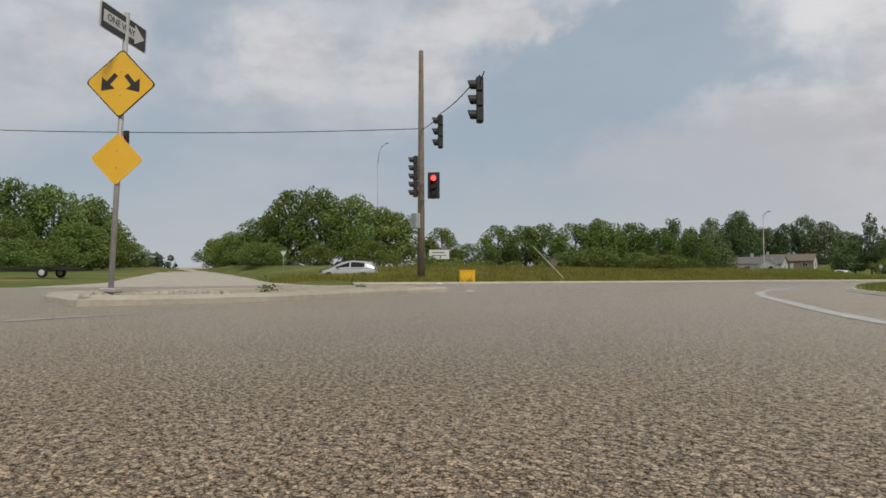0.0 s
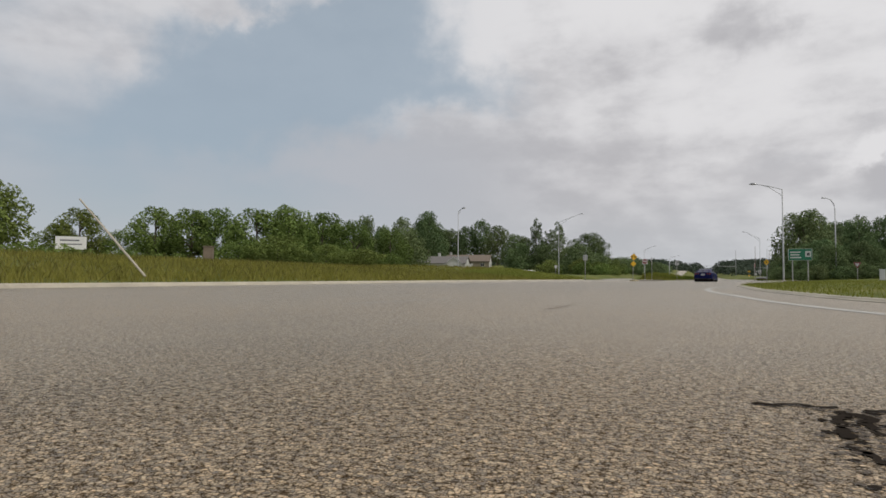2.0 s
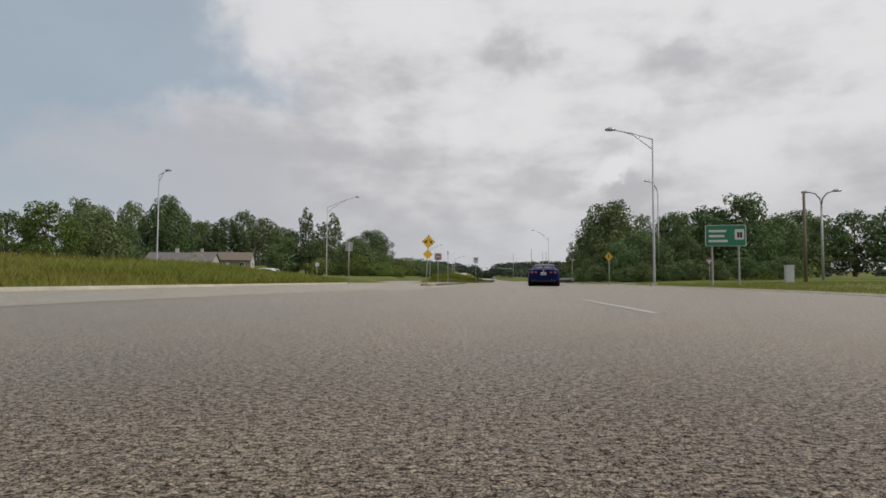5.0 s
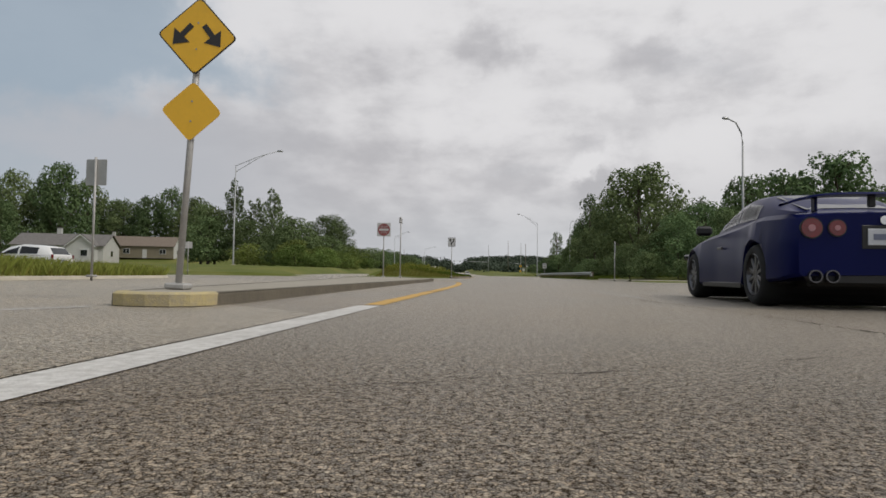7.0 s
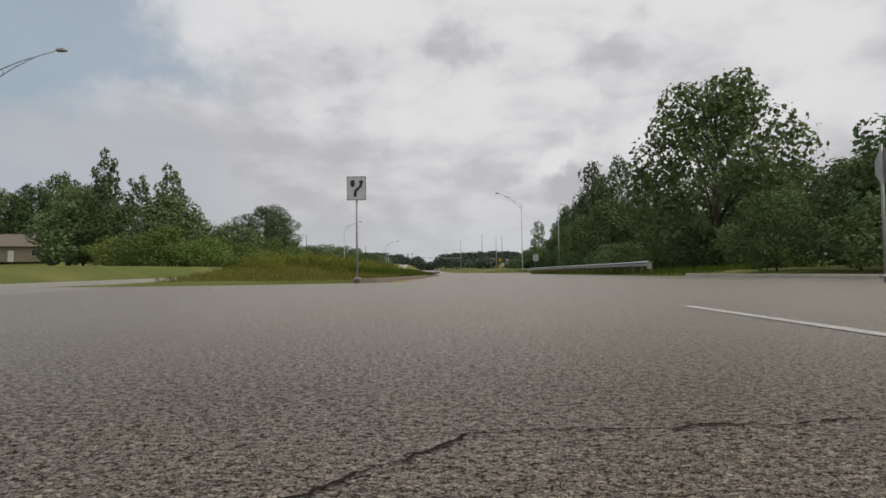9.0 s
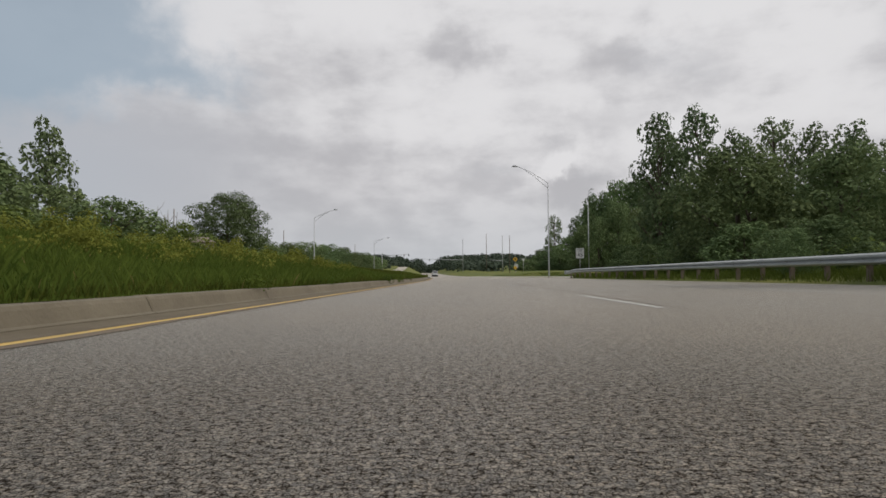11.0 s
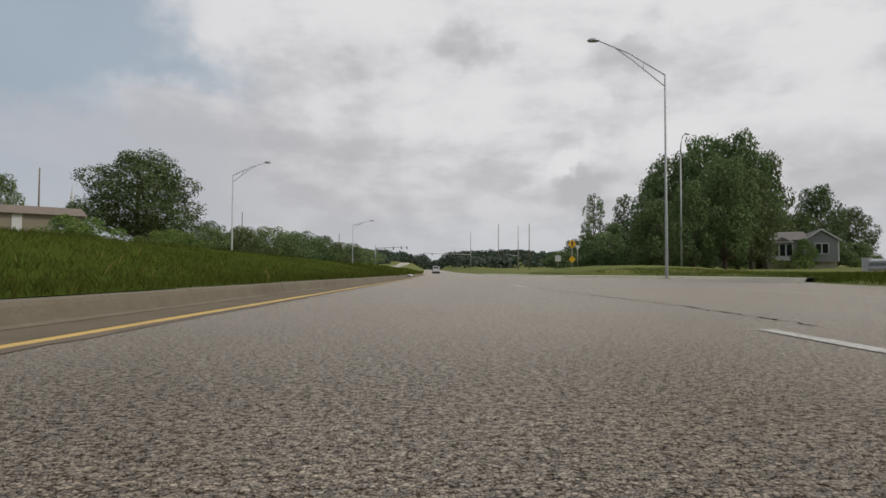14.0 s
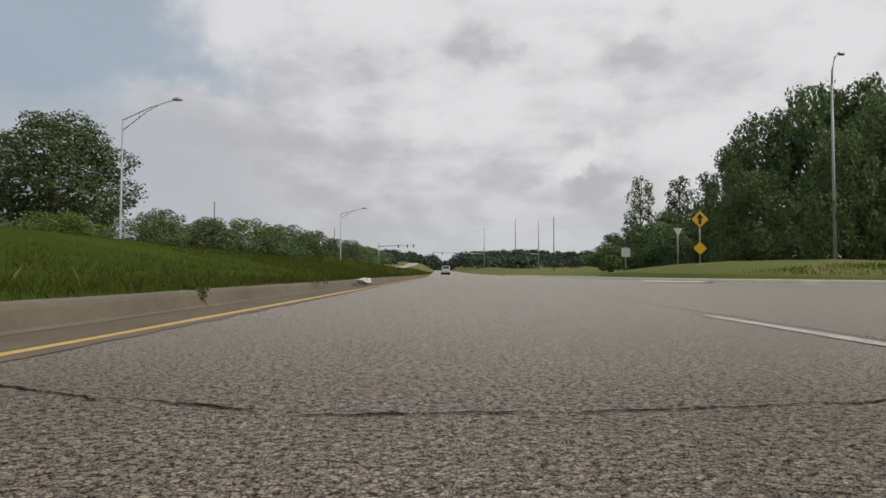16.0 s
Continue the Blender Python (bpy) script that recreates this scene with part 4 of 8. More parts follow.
plant_rows("maple", [(-98.5, -66.9, 14.6, 12.3), (-96.6, -61.2, 14.3, 10.0), (-96.6, -56.2, 13.9, 9.5), (-104.5, -50.1, 13.4, 10.5), (-118.0, -46, 12.0, 9.8), (-147.9, -39, 10.8, 9.6), (-187.5, -27, 10.3, 10.4), (-86, -63, 8, 9), (-90, -53.5, 8, 9)], "trees south of the west street")
plant_rows("maple", [(-100.7, -24, 8.3, 8.3), (-83.3, -28, 10.2, 9.1), (-78.5, -26.1, 13.9, 9.8), (-75.5, -22.2, 13.9, 9.8), (-74.3, -17.4, 13.2, 10.0), (-74.4, -11.9, 11.7, 10.4), (-75.5, -7.5, 11.2, 9.0), (-98, 20, 11.5, 9.0), (-120, -20, 10, 10), (-150, -12, 11, 11), (-185, -3, 12, 12)], "trees north of the west street")
plant_rows("maple", [(-72.5, 13.9, 10.1, 7.5), (-67.6, 16.2, 9.8, 8.4), (-66.8, 19.8, 10.2, 7.8), (-57.5, 18.6, 9.7, 9.0), (-54.6, 22.1, 10.3, 8.4), (-53.6, 29.1, 10.0, 8.9), (-51.4, 34.6, 9.2, 7.4), (-49.8, 44.2, 8.4, 7.0), (-63, 33, 9.8, 9), (-60, 41, 9.3, 9)], "trees on the west verge")
plant_rows("oak", [(-53.3, 58.1, 9.6, 7.5), (-59.7, 50.6, 8.2, 8.7), (-31, 112, 9.0, 9), (-30, 130, 7.4, 9), (-111.3, 136, 20.8, 9), (-105, 137, 17.8, 9), (-97.3, 137, 20, 9.5), (-92, 139, 18, 9), (-87.8, 138, 21.7, 8.5), (-107.7, 178.6, 24.6, 10.4), (-102.1, 181.9, 19.7, 11.7), (-97.7, 179.3, 19.4, 11.7), (-91.1, 179.9, 20.1, 11.7), (-84.6, 180.3, 22.9, 9.8), (-78.0, 180.6, 20.1, 11.7), (-56.6, 136, 13.5, 8), (-52.5, 133, 12.5, 8), (-101, 128, 15, 9), (-92, 127, 13, 9)], "trees behind the houses")
plant_rows("shrub", [(-62, -37, 4.5, 8), (-68, -34, 5, 8), (-75, -32, 5.5, 8), (-85, -29, 5.5, 9), (-95, -25, 5.5, 9), (-64, -68, 4.5, 9), (-70, -63, 4.5, 9), (-77, -60, 5, 9), (-84, -57, 5, 9), (-92, -53.5, 5, 9), (-58, -73, 4.5, 9)], "bushes along the west street")
plant_rows("shrub", [(-100, 18, 8.5, 8), (-96, 26, 8.0, 9), (-92, 33, 8.0, 10), (-35.4, -3.7, 4.1, 6.6), (-32.9, 0.8, 3.5, 5.4), (-30.8, 4.9, 3.2, 5.5), (-33, 14, 3.0, 5.8), (-60, -30, 4.5, 8), (-56, -24, 5, 8), (-53, -17, 2.4, 6), (-50, -9, 2.4, 6), (-40, -4, 3.7, 6), (-41.5, 2, 3.9, 6.5), (-42, 7.5, 3.8, 6), (-39, 12.5, 3.3, 6), (-44, 17, 4.2, 6.5), (-41, 22.5, 3.6, 6)], "bushes on the west verge")
plant_rows("oak", [(18.9, 67.1, 6.8, 7.0), (24.9, 72.5, 9.9, 7.3), (31.4, 77.9, 11.4, 10.5), (36.7, 78.2, 13.0, 11.5), (44.4, 83.9, 10.9, 8.0), (51.3, 86.4, 10.6, 9.2), (57.4, 86.8, 11.6, 10.2), (65.5, 87.3, 13.1, 12.2), (72.7, 87.8, 13.7, 12.2)], "trees behind the east street")
plant_rows("thicket", [(15.0, 62.5, 5.2, 5.5), (19.5, 63, 5.8, 6), (24, 65, 6.2, 6.5), (11.9, 60.8, 2.2, 3.2), (13.0, 63.5, 3.8, 4.0), (14.8, 58.6, 1.9, 3.4), (17.3, 59.4, 2.5, 4), (20.2, 58.4, 2.3, 4), (23.0, 59.6, 2.9, 4.5), (26.2, 59.2, 2.8, 4.5), (30, 60.5, 3.2, 5), (35, 61.5, 3.4, 6), (12.4, 67.5, 3.2, 4)], "thicket at the corner of the east street")
plant_rows("fine", [(18.2, 111.6, 7.8, 8.0), (18.2, 85.5, 13.2, 11.0), (25.8, 95.7, 9.0, 7.8), (32.2, 105.0, 9.0, 7.0), (41.3, 114.9, 12.0, 10.4), (47.4, 114.9, 12.5, 10.4), (56.3, 119.9, 13.2, 11.8), (64.5, 119.9, 15.3, 12.6)], "trees along the east side")
plant_rows("tall", [(22.4, 137.0, 16.6, 6.4), (27.3, 139.0, 17.6, 7.2), (31.5, 139.1, 15.2, 6.6), (36.5, 141.0, 17.2, 7.4), (40.8, 141.1, 16.2, 6.8), (46.1, 143.0, 16.9, 7.6), (51.4, 145.1, 15.7, 7.9), (55.0, 145.1, 16.0, 7.9), (25, 142.0, 15.5, 6.6)], "cottonwoods behind the guardrail")
plant_rows("fine", [(28.3, 186, 10.6, 6.2), (32.2, 187, 13.5, 7.6), (36.2, 189, 12.4, 7.2), (18.5, 136, 3.2, 4.0), (24.3, 137.3, 9.0, 6.0), (26.6, 133.3, 8.8, 6.6), (29.5, 131.4, 8.5, 6.3), (32.5, 129.4, 8.2, 6.1), (35.3, 127.4, 7.4, 5.9), (37.3, 125.4, 7.1, 5.7), (22, 118, 7.0, 7), (25, 112, 8.0, 8), (30, 203.3, 10.4, 8.3)], "trees behind the guardrail")
plant_rows("thicket", [(16.5, 84, 3.0, 5), (17, 92, 3.2, 5), (16.2, 100, 2.6, 5), (16.8, 108, 3.0, 5.5), (17.2, 116, 3.4, 5), (16.4, 123, 2.6, 4.5), (20.0, 128, 2.4, 4), (13.2, 96.8, 1.9, 1.8)], "bushes behind the guardrail")
plant_rows("oak", [(21, 226, 4.2, 7), (25.5, 229, 6.0, 8), (30, 233, 7.6, 8), (36, 228, 8.2, 8), (33.5, 240, 10.0, 8), (38.5, 238, 10.5, 8), (29.5, 241, 8.0, 7), (29, 206, 4, 7), (34, 201, 4, 7), (39, 199, 4.5, 8), (24, 214, 3.6, 7), (45, 203, 4, 7), (55, 205, 5, 9), (62, 210, 5, 9)], "low undergrowth trees past the mound")
plant_rows("fine", [(34.8, 210.3, 18.0, 10.4), (38.7, 208.2, 20.2, 11.7), (43.4, 208.3, 20.7, 11.7), (47.2, 209.6, 18.4, 9.4), (69.9, 232.8, 16.5, 9.0), (79.3, 238.1, 13.1, 9.4), (34.5, 217.3, 16.4, 7.8), (29.1, 257.6, 7.8, 6.1), (60, 222, 10.5, 9)], "large trees by the east house")
plant_rows("tall", [(31.5, 247.3, 16.9, 6.3), (36.9, 244.4, 16.5, 7.2), (40.0, 240.4, 16.5, 5.9)], "tall trees beyond the mound")
plant_rows("oak", [(-51.9, 128.5, 10.4, 11.0), (-44.1, 127.7, 9.8, 9), (-38.6, 134.8, 9.3, 9)], "trees on the west slope")
plant_rows("broad", [(-48.6, 213.5, 18.7, 17.5)], "lone tree on the west slope")
plant_rows("poplar", [(-47.5, 130, 17.5, 5.5), (-43.6, 142.0, 17.4, 6.5), (-44.5, 133, 14.5, 5.5)], "poplars on the west slope")
plant_rows("thicket", [(-47.3, 238.9, 10.2, 9.5), (-44.0, 248.9, 9.7, 11.5), (-40.3, 258.9, 10.4, 12.3), (-36.9, 273.9, 10.4, 12.0), (-33.8, 289.0, 10.1, 11.5), (-30.3, 309.1, 9.0, 10.9), (-30, 329.1, 8.3, 10.0), (-67.2, 208.6, 14.5, 8.2), (-64.8, 223.7, 12.0, 6.3), (-31, 345, 9, 11), (-51, 226, 9.6, 10), (-45, 232, 8.5, 9), (-42, 243, 8.6, 10), (-38, 266, 9.6, 11), (-35, 281, 9.4, 11), (-32, 299, 8.8, 11), (-31, 319, 8.4, 11), (-33, 366, 9.5, 12), (-35, 392, 10, 13), (-38, 422, 10.5, 14)], "tree line on the west slope")
plant_rows("shrub", [(-23.5, 103, 3.8, 5), (-25.5, 109, 4.4, 6), (-24, 115.5, 4.0, 6), (-27, 100, 4.2, 6), (-23.5, 122, 3.5, 5), (-25.5, 132, 5.6, 7), (-29, 107, 5.2, 7)], "bright bushes beyond the opposite carriageway")
plant_rows("shrub", [(-41.0, 119.5, 5.2, 7), (-36.8, 120.5, 4.0, 6), (-33.2, 125.5, 5.3, 7), (-32, 134, 6.3, 7), (-33, 146, 5.5, 8), (-34, 160, 3.9, 6), (-33, 172, 5.2, 7), (-31, 188, 4.8, 7), (-36, 196, 5.6, 7), (-34, 152, 5, 7)], "bushes on the west slope")


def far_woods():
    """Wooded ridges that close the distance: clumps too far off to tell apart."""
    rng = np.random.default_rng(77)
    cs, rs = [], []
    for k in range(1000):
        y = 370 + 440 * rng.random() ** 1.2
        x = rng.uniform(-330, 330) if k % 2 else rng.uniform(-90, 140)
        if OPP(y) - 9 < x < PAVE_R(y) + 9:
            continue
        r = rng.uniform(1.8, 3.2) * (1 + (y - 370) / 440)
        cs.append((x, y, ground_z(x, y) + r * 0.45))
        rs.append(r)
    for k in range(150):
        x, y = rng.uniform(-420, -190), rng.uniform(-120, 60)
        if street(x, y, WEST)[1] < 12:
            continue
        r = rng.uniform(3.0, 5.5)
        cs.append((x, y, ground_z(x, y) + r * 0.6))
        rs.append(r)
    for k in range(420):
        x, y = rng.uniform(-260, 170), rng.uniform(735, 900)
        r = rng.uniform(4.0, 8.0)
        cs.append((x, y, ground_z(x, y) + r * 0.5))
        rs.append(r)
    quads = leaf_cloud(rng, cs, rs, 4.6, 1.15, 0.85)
    ob = new("far_woods", leaf_mesh("far_woods", quads, M_HAZYLEAF))
    tagged(ob, "distant dark green woods, tinted for haze, closing the horizon", "woods", kind="stuff")


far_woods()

# ---------------------------------------------------------------- traffic islands
def island(name, outline, h, label, top_mat, ring_mat):
    """A raised island: concrete curb ring with a top inside it."""
    root = tagged(new(name), label, "traffic island", kind="structure")
    bm = BM()
    lo = [bm.verts.new((x, y, -0.05)) for x, y in outline]
    hi = [bm.verts.new((x, y, h - 0.02)) for x, y in outline]
    c = Vector((sum(p[0] for p in outline) / len(outline), sum(p[1] for p in outline) / len(outline)))

    def inset(d, z):
        out = []
        n = len(outline)
        for i in range(n):
            p, a, b = Vector(outline[i]), Vector(outline[i - 1]), Vector(outline[(i + 1) % n])
            t = (b - a).normalized()
            nn = Vector((-t.y, t.x))
            if (c - p).dot(nn) < 0:
                nn = -nn
            q = p + nn * d
            out.append(bm.verts.new((q.x, q.y, z)))
        return out
    r1, r2 = inset(0.03, h), inset(0.075, h)
    n = len(outline)
    for ra, rb in ((lo, hi), (hi, r1), (r1, r2)):
        for i in range(n):
            bm.faces.new((ra[i], ra[(i + 1) % n], rb[(i + 1) % n], rb[i]))
    bmesh.ops.recalc_face_normals(bm, faces=bm.faces[:])
    part("curb_ring", bm, ring_mat, root)
    bm = BM()
    vs = [bm.verts.new((v[0], v[1], h - 0.004)) for v in [tuple(Vector(p) + (c - Vector(p)).normalized() * 0.03) for p in outline]]
    f = bm.faces.new(vs)
    if f.normal.z < 0:
        f.normal_flip()
    bmesh.ops.triangulate(bm, faces=bm.faces[:])
    part("island_top", bm, top_mat, root)
    return root


island("island_divider", rounded([(-4.2, 16.4), (-4.02, 24.0), (-3.78, 33.0), (-3.5, 38.8), (-4.35, 42.0), (-5.6, 47.0), (-7.4, 49.0), (-8.4, 46.0), (-6.4, 30.0), (-5.05, 16.4)], 0.45), 0.12, "long concrete divider island with a yellow nose", M_DIVIDER, M_DIRTYCURB)
nose = [p for p in rounded([(-4.2, 16.4), (-4.2, 17.6), (-5.05, 17.6), (-5.05, 16.4)][::-1], 0.42) if p[1] < 16.95]
nose = sorted(nose, key=lambda p: math.atan2(p[1] - 16.9, p[0] + 4.63))
nv = [(-4.63 + (x + 4.63) * k, 16.95 + (y - 16.95) * k, z) for k, z in ((1.012, 0.01), (1.012, 0.106), (0.96, 0.124), (0.78, 0.124)) for x, y in nose]
nn = len(nose)
nf = [(r * nn + i, r * nn + i + 1, r * nn + nn + i + 1, r * nn + nn + i) for r in range(3) for i in range(nn - 1)]
tagged(from_arrays("island_nose_paint", nv, nf, M_NOSE), "worn yellow paint on the island nose", "road marking", kind="structure")


def worn_island(name, outline, h, label):
    """A low island with a crumbling concrete rim round a dirt top."""
    root = tagged(new(name), label, "traffic island", kind="structure")
    c = Vector((sum(p[0] for p in outline) / len(outline), sum(p[1] for p in outline) / len(outline)))
    pts = []
    for a, b in zip(outline, outline[1:] + outline[:1]):
        pts += [Vector(a).lerp(Vector(b), k / 6) for k in range(6)]
    n = len(pts)

    def ring(s, z, rough):
        out = []
        for p in pts:
            q = c + (p - c) * s + Vector((noise.noise(Vector((p.x * 2, p.y * 2, 1))), noise.noise(Vector((p.x * 2, p.y * 2, 8))))) * 0.05
            out.append((q.x, q.y, z + rough * noise.noise(Vector((p.x * 3, p.y * 3, 3)))))
        return out
    rim = [ring(1.0, -0.05, 0.0), ring(0.995, h * 0.6, 0.01), ring(0.975, h, 0.02), ring(0.93, h, 0.02), ring(0.92, h - 0.015, 0.02)]
    faces = [(r * n + i, r * n + (i + 1) % n, (r + 1) * n + (i + 1) % n, (r + 1) * n + i) for r in range(4) for i in range(n)]
    ob = from_arrays("curb_ring", [v for r in rim for v in r], faces, M_CONCRETE)
    ob.parent = root
    top = [ring(0.925, h - 0.01, 0.02), ring(0.6, h, 0.02), ring(0.3, h + 0.01, 0.02)]
    verts = [v for r in top for v in r] + [(c.x, c.y, h + 0.01)]
    faces = [(r * n + i, r * n + (i + 1) % n, (r + 1) * n + (i + 1) % n, (r + 1) * n + i) for r in range(2) for i in range(n)] + [(2 * n + i, 2 * n + (i + 1) % n, 3 * n) for i in range(n)]
    ob = from_arrays("island_top", verts, faces, M_DIRT, True)
    ob.parent = root
    return root


worn_island("island_corner", rounded([(7.3, -66.3), (7.1, -64.0), (5.6, -61.6), (4.2, -58.9), (2.9, -58.6), (1.5, -61.0), (4.6, -66.4)], 0.5, 3), 0.11, "low crumbling concrete corner island with dirt and weeds")
rv, rf = [], []
for k in range(26):
    r = random.Random(k)
    cx, cy, sz, turn = 6.62 + r.uniform(-0.45, 0.45), -65.4 + r.uniform(-0.8, 0.8), r.uniform(0.03, 0.085), r.uniform(0, 3.1)
    base = len(rv)
    for dz in (-0.4, 0.45):
        for i in range(6):
            a, q = turn + i * math.pi / 3, sz * r.uniform(0.7, 1.15) * (1.0 if dz < 0 else 0.75)
            rv.append((cx + math.cos(a) * q * 1.3, cy + math.sin(a) * q, 0.115 + dz * sz * r.uniform(0.7, 1.0)))
    rf += [(base + i, base + (i + 1) % 6, base + 6 + (i + 1) % 6, base + 6 + i) for i in range(6)] + [tuple(base + 6 + i for i in range(6))]
tagged(from_arrays("rubble", rv, rf, M_CONCRETE), "broken pale concrete rubble at the island nose", "rubble", kind="stuff")


# ---------------------------------------------------------------- signs
def diamond(d):
    r = d / 2
    return rounded([(0, r), (r, 0), (0, -r), (-r, 0)], 0.05, 3)


def rect(w, h, r=0.03):
    return rounded([(-w / 2, h / 2), (w / 2, h / 2), (w / 2, -h / 2), (-w / 2, -h / 2)], r, 3)


def arrow(length, w=0.05, head=0.11):
    """An arrow along -z from the origin."""
    return [(-w / 2, 0), (w / 2, 0), (w / 2, -length + head), (head * 0.8, -length + head), (0, -length), (-head * 0.8, -length + head), (-w / 2, -length + head)]


def sign_post(m, h, r=0.032, name="road_sign", label="", group=""):
    root = thing(name, label, "road sign", group, m)
    bm = BM()
    tube(bm, [(0, 0.045, -0.3), (0, 0.045, h)], r, 10)
    part("post", bm, M_POST, root, smooth=True)
    bm = BM()
    box(bm, (0, 0.045, 0.03), (0.2, 0.2, 0.06), 0.015)
    part("post_base", bm, M_POST, root)
    return root


def panel(root, outline, z, mat, name="panel", label="", t=0.006, rz=0.0, y=0.0, border=None, inner=None):
    """A sign plate at height z, with a rim in another colour when given."""
    m = Matrix.Translation((0, y, z)) @ Matrix.Rotation(radians(rz), 4, "Z")
    bm = BM()
    plate(bm, outline, t, m)
    p = part(name, bm, border or mat, root, label)
    if border:
        bm = BM()
        plate(bm, [(a * inner, b * inner) for a, b in outline], 0.004, m @ Matrix.Translation((0, -t / 2 - 0.002, 0)))
        part("face", bm, mat, p)
    bm = BM()
    plate(bm, [(a * 0.995, b * 0.995) for a, b in outline], 0.003, m @ Matrix.Translation((0, t / 2 + 0.0018, 0)))
    part("back", bm, M_SIGNBACK, p)
    for zz in (0.35, -0.35):
        h = max(b for a, b in outline)
        bm = BM()
        tube(bm, [(0, -t / 2 - 0.008, h * zz), (0, -t / 2 + 0.001, h * zz)], 0.009, 6)
        bmesh.ops.transform(bm, matrix=m, verts=bm.verts[:])
        part("bolt", bm, M_STEEL, p)
    return p, m


def legend(p, m, outline, mat=None, dx=0.0, dz=0.0, ang=0.0, t=0.006, name="legend"):
    bm = BM()
    plate(bm, outline, 0.003, m @ Matrix.Translation((dx, -t / 2 - 0.0065, dz)) @ Matrix.Rotation(radians(ang), 4, "Y"))
    return part(name, bm, mat or M_SIGNBLK, p)


def words(p, m, text, size, mat, dx=0.0, dz=0.0, t=0.006, stretch=1.0):
    cu = bpy.data.curves.new("lettering", "FONT")
    cu.body, cu.size, cu.align_x, cu.align_y, cu.extrude = text, size, "CENTER", "CENTER", 0.001
    cu.materials.append(mat)
    ob = new("lettering", cu)
    me = bpy.data.meshes.new_from_object(ob)
    bpy.data.objects.remove(ob)
    me.materials.clear()
    me.materials.append(mat)
    o = new("lettering", me)
    o.parent = p
    o.matrix_local = m @ Matrix.Translation((dx, -t / 2 - 0.008, dz)) @ Matrix.Rotation(radians(90), 4, "X") @ Matrix.Diagonal((stretch, 1, 1, 1))
    return o


def double_arrow_sign(m, z1, z2, label, h, d1=0.862, d2=0.647):
    root = sign_post(m, h, name="double_arrow_sign", label=label)
    p, mm = panel(root, diamond(d1), z1, M_SIGNYEL, "arrow_panel", "yellow diamond plate with two black downward arrows", border=M_SIGNBLK, inner=0.955)
    for s in (-1, 1):
        legend(p, mm, arrow(0.27, 0.055, 0.13), dx=s * 0.06, dz=0.11, ang=s * -40 if s > 0 else 40)
    panel(root, diamond(d2), z2, M_SIGNYEL, "object_marker", "plain yellow diamond marker", y=0.004)
    return root


def one_way(root, z, rz, side_label="black and white arrow plate reading one way"):
    p, m = panel(root, rect(0.92, 0.31), z, M_SIGNBLK, "one_way_panel", side_label, rz=rz, border=M_SIGNWHT, inner=0.94)
    legend(p, m, [(-0.40, 0.07), (0.2, 0.07), (0.2, 0.12), (0.40, 0.0), (0.2, -0.12), (0.2, -0.07), (-0.40, -0.07)], M_SIGNWHT)
    words(p, m, "ONE WAY", 0.115, M_SIGNBLK, dx=-0.07, t=0.012)


double_arrow_sign(pose(-4.85, 17.4, 0.12, 0, 3.0, 3), 2.50, 1.75, "yellow double arrow sign over a yellow marker on the divider island", 2.95, 0.79, 0.60)
corner = double_arrow_sign(pose(6.21, -65.82, 0.12, 0, 2.0, 52), 2.55, 1.62, "yellow double arrow sign with a one way plate above", 3.45)
one_way(corner, 3.24, 84)

ow = sign_post(pose(-5.71, 45.0, 0.12), 3.3, name="one_way_sign", label="one way plate on a grey post at the median opening")
one_way(ow, 3.08, 86)

dne = sign_post(pose(-7.0, 47.7, 0.12), 3.05, name="do_not_enter_sign", label="faded red and white do not enter sign on a post")
p, mm = panel(dne, rect(0.80, 0.80, 0.04), 2.78, M_SIGNWHT, "plate", "faded white plate with a red disc")
legend(p, mm, [(0.36 * math.cos(a * math.pi / 16), 0.36 * math.sin(a * math.pi / 16)) for a in range(32)], M_SIGNRED, name="red_disc")
legend(p, mm @ Matrix.Translation((0, -0.004, 0)), rect(0.56, 0.11, 0.01), M_SIGNWHT, name="white_bar")
words(p, mm, "DO NOT", 0.12, M_SIGNWHT, dz=0.16, t=0.012)
words(p, mm, "ENTER", 0.12, M_SIGNWHT, dz=-0.16, t=0.012)

kr = sign_post(pose(-3.4, 62.9, 0.12), 3.25, name="keep_right_sign", label="white median sign with a curved black arrow")
p, mm = panel(kr, rect(0.61, 0.76), 2.9, M_SIGNWHT, "plate", border=M_SIGNBLK, inner=0.95)
legend(p, mm, [(-0.18, 0.26), (-0.06, 0.26), (-0.05, 0.1), (-0.12, 0.02), (-0.19, 0.1)])
legend(p, mm, [(0.16, 0.28), (0.24, 0.20), (0.20, 0.18), (0.17, 0.05), (0.02, -0.10), (0.0, -0.27), (-0.09, -0.27), (-0.07, -0.06), (0.08, 0.07), (0.11, 0.18), (0.06, 0.19)])

st = sign_post(pose(8.4, 55.9, 0.1, 0, 0, 80), 2.75, name="stop_sign", label="octagonal stop sign seen edge-on at the east street")
panel(st, [(0.38 * math.cos(math.pi / 8 + a * math.pi / 4), 0.38 * math.sin(math.pi / 8 + a * math.pi / 4)) for a in range(8)], 2.3, M_SIGNRED, "plate", border=M_SIGNWHT, inner=0.94)

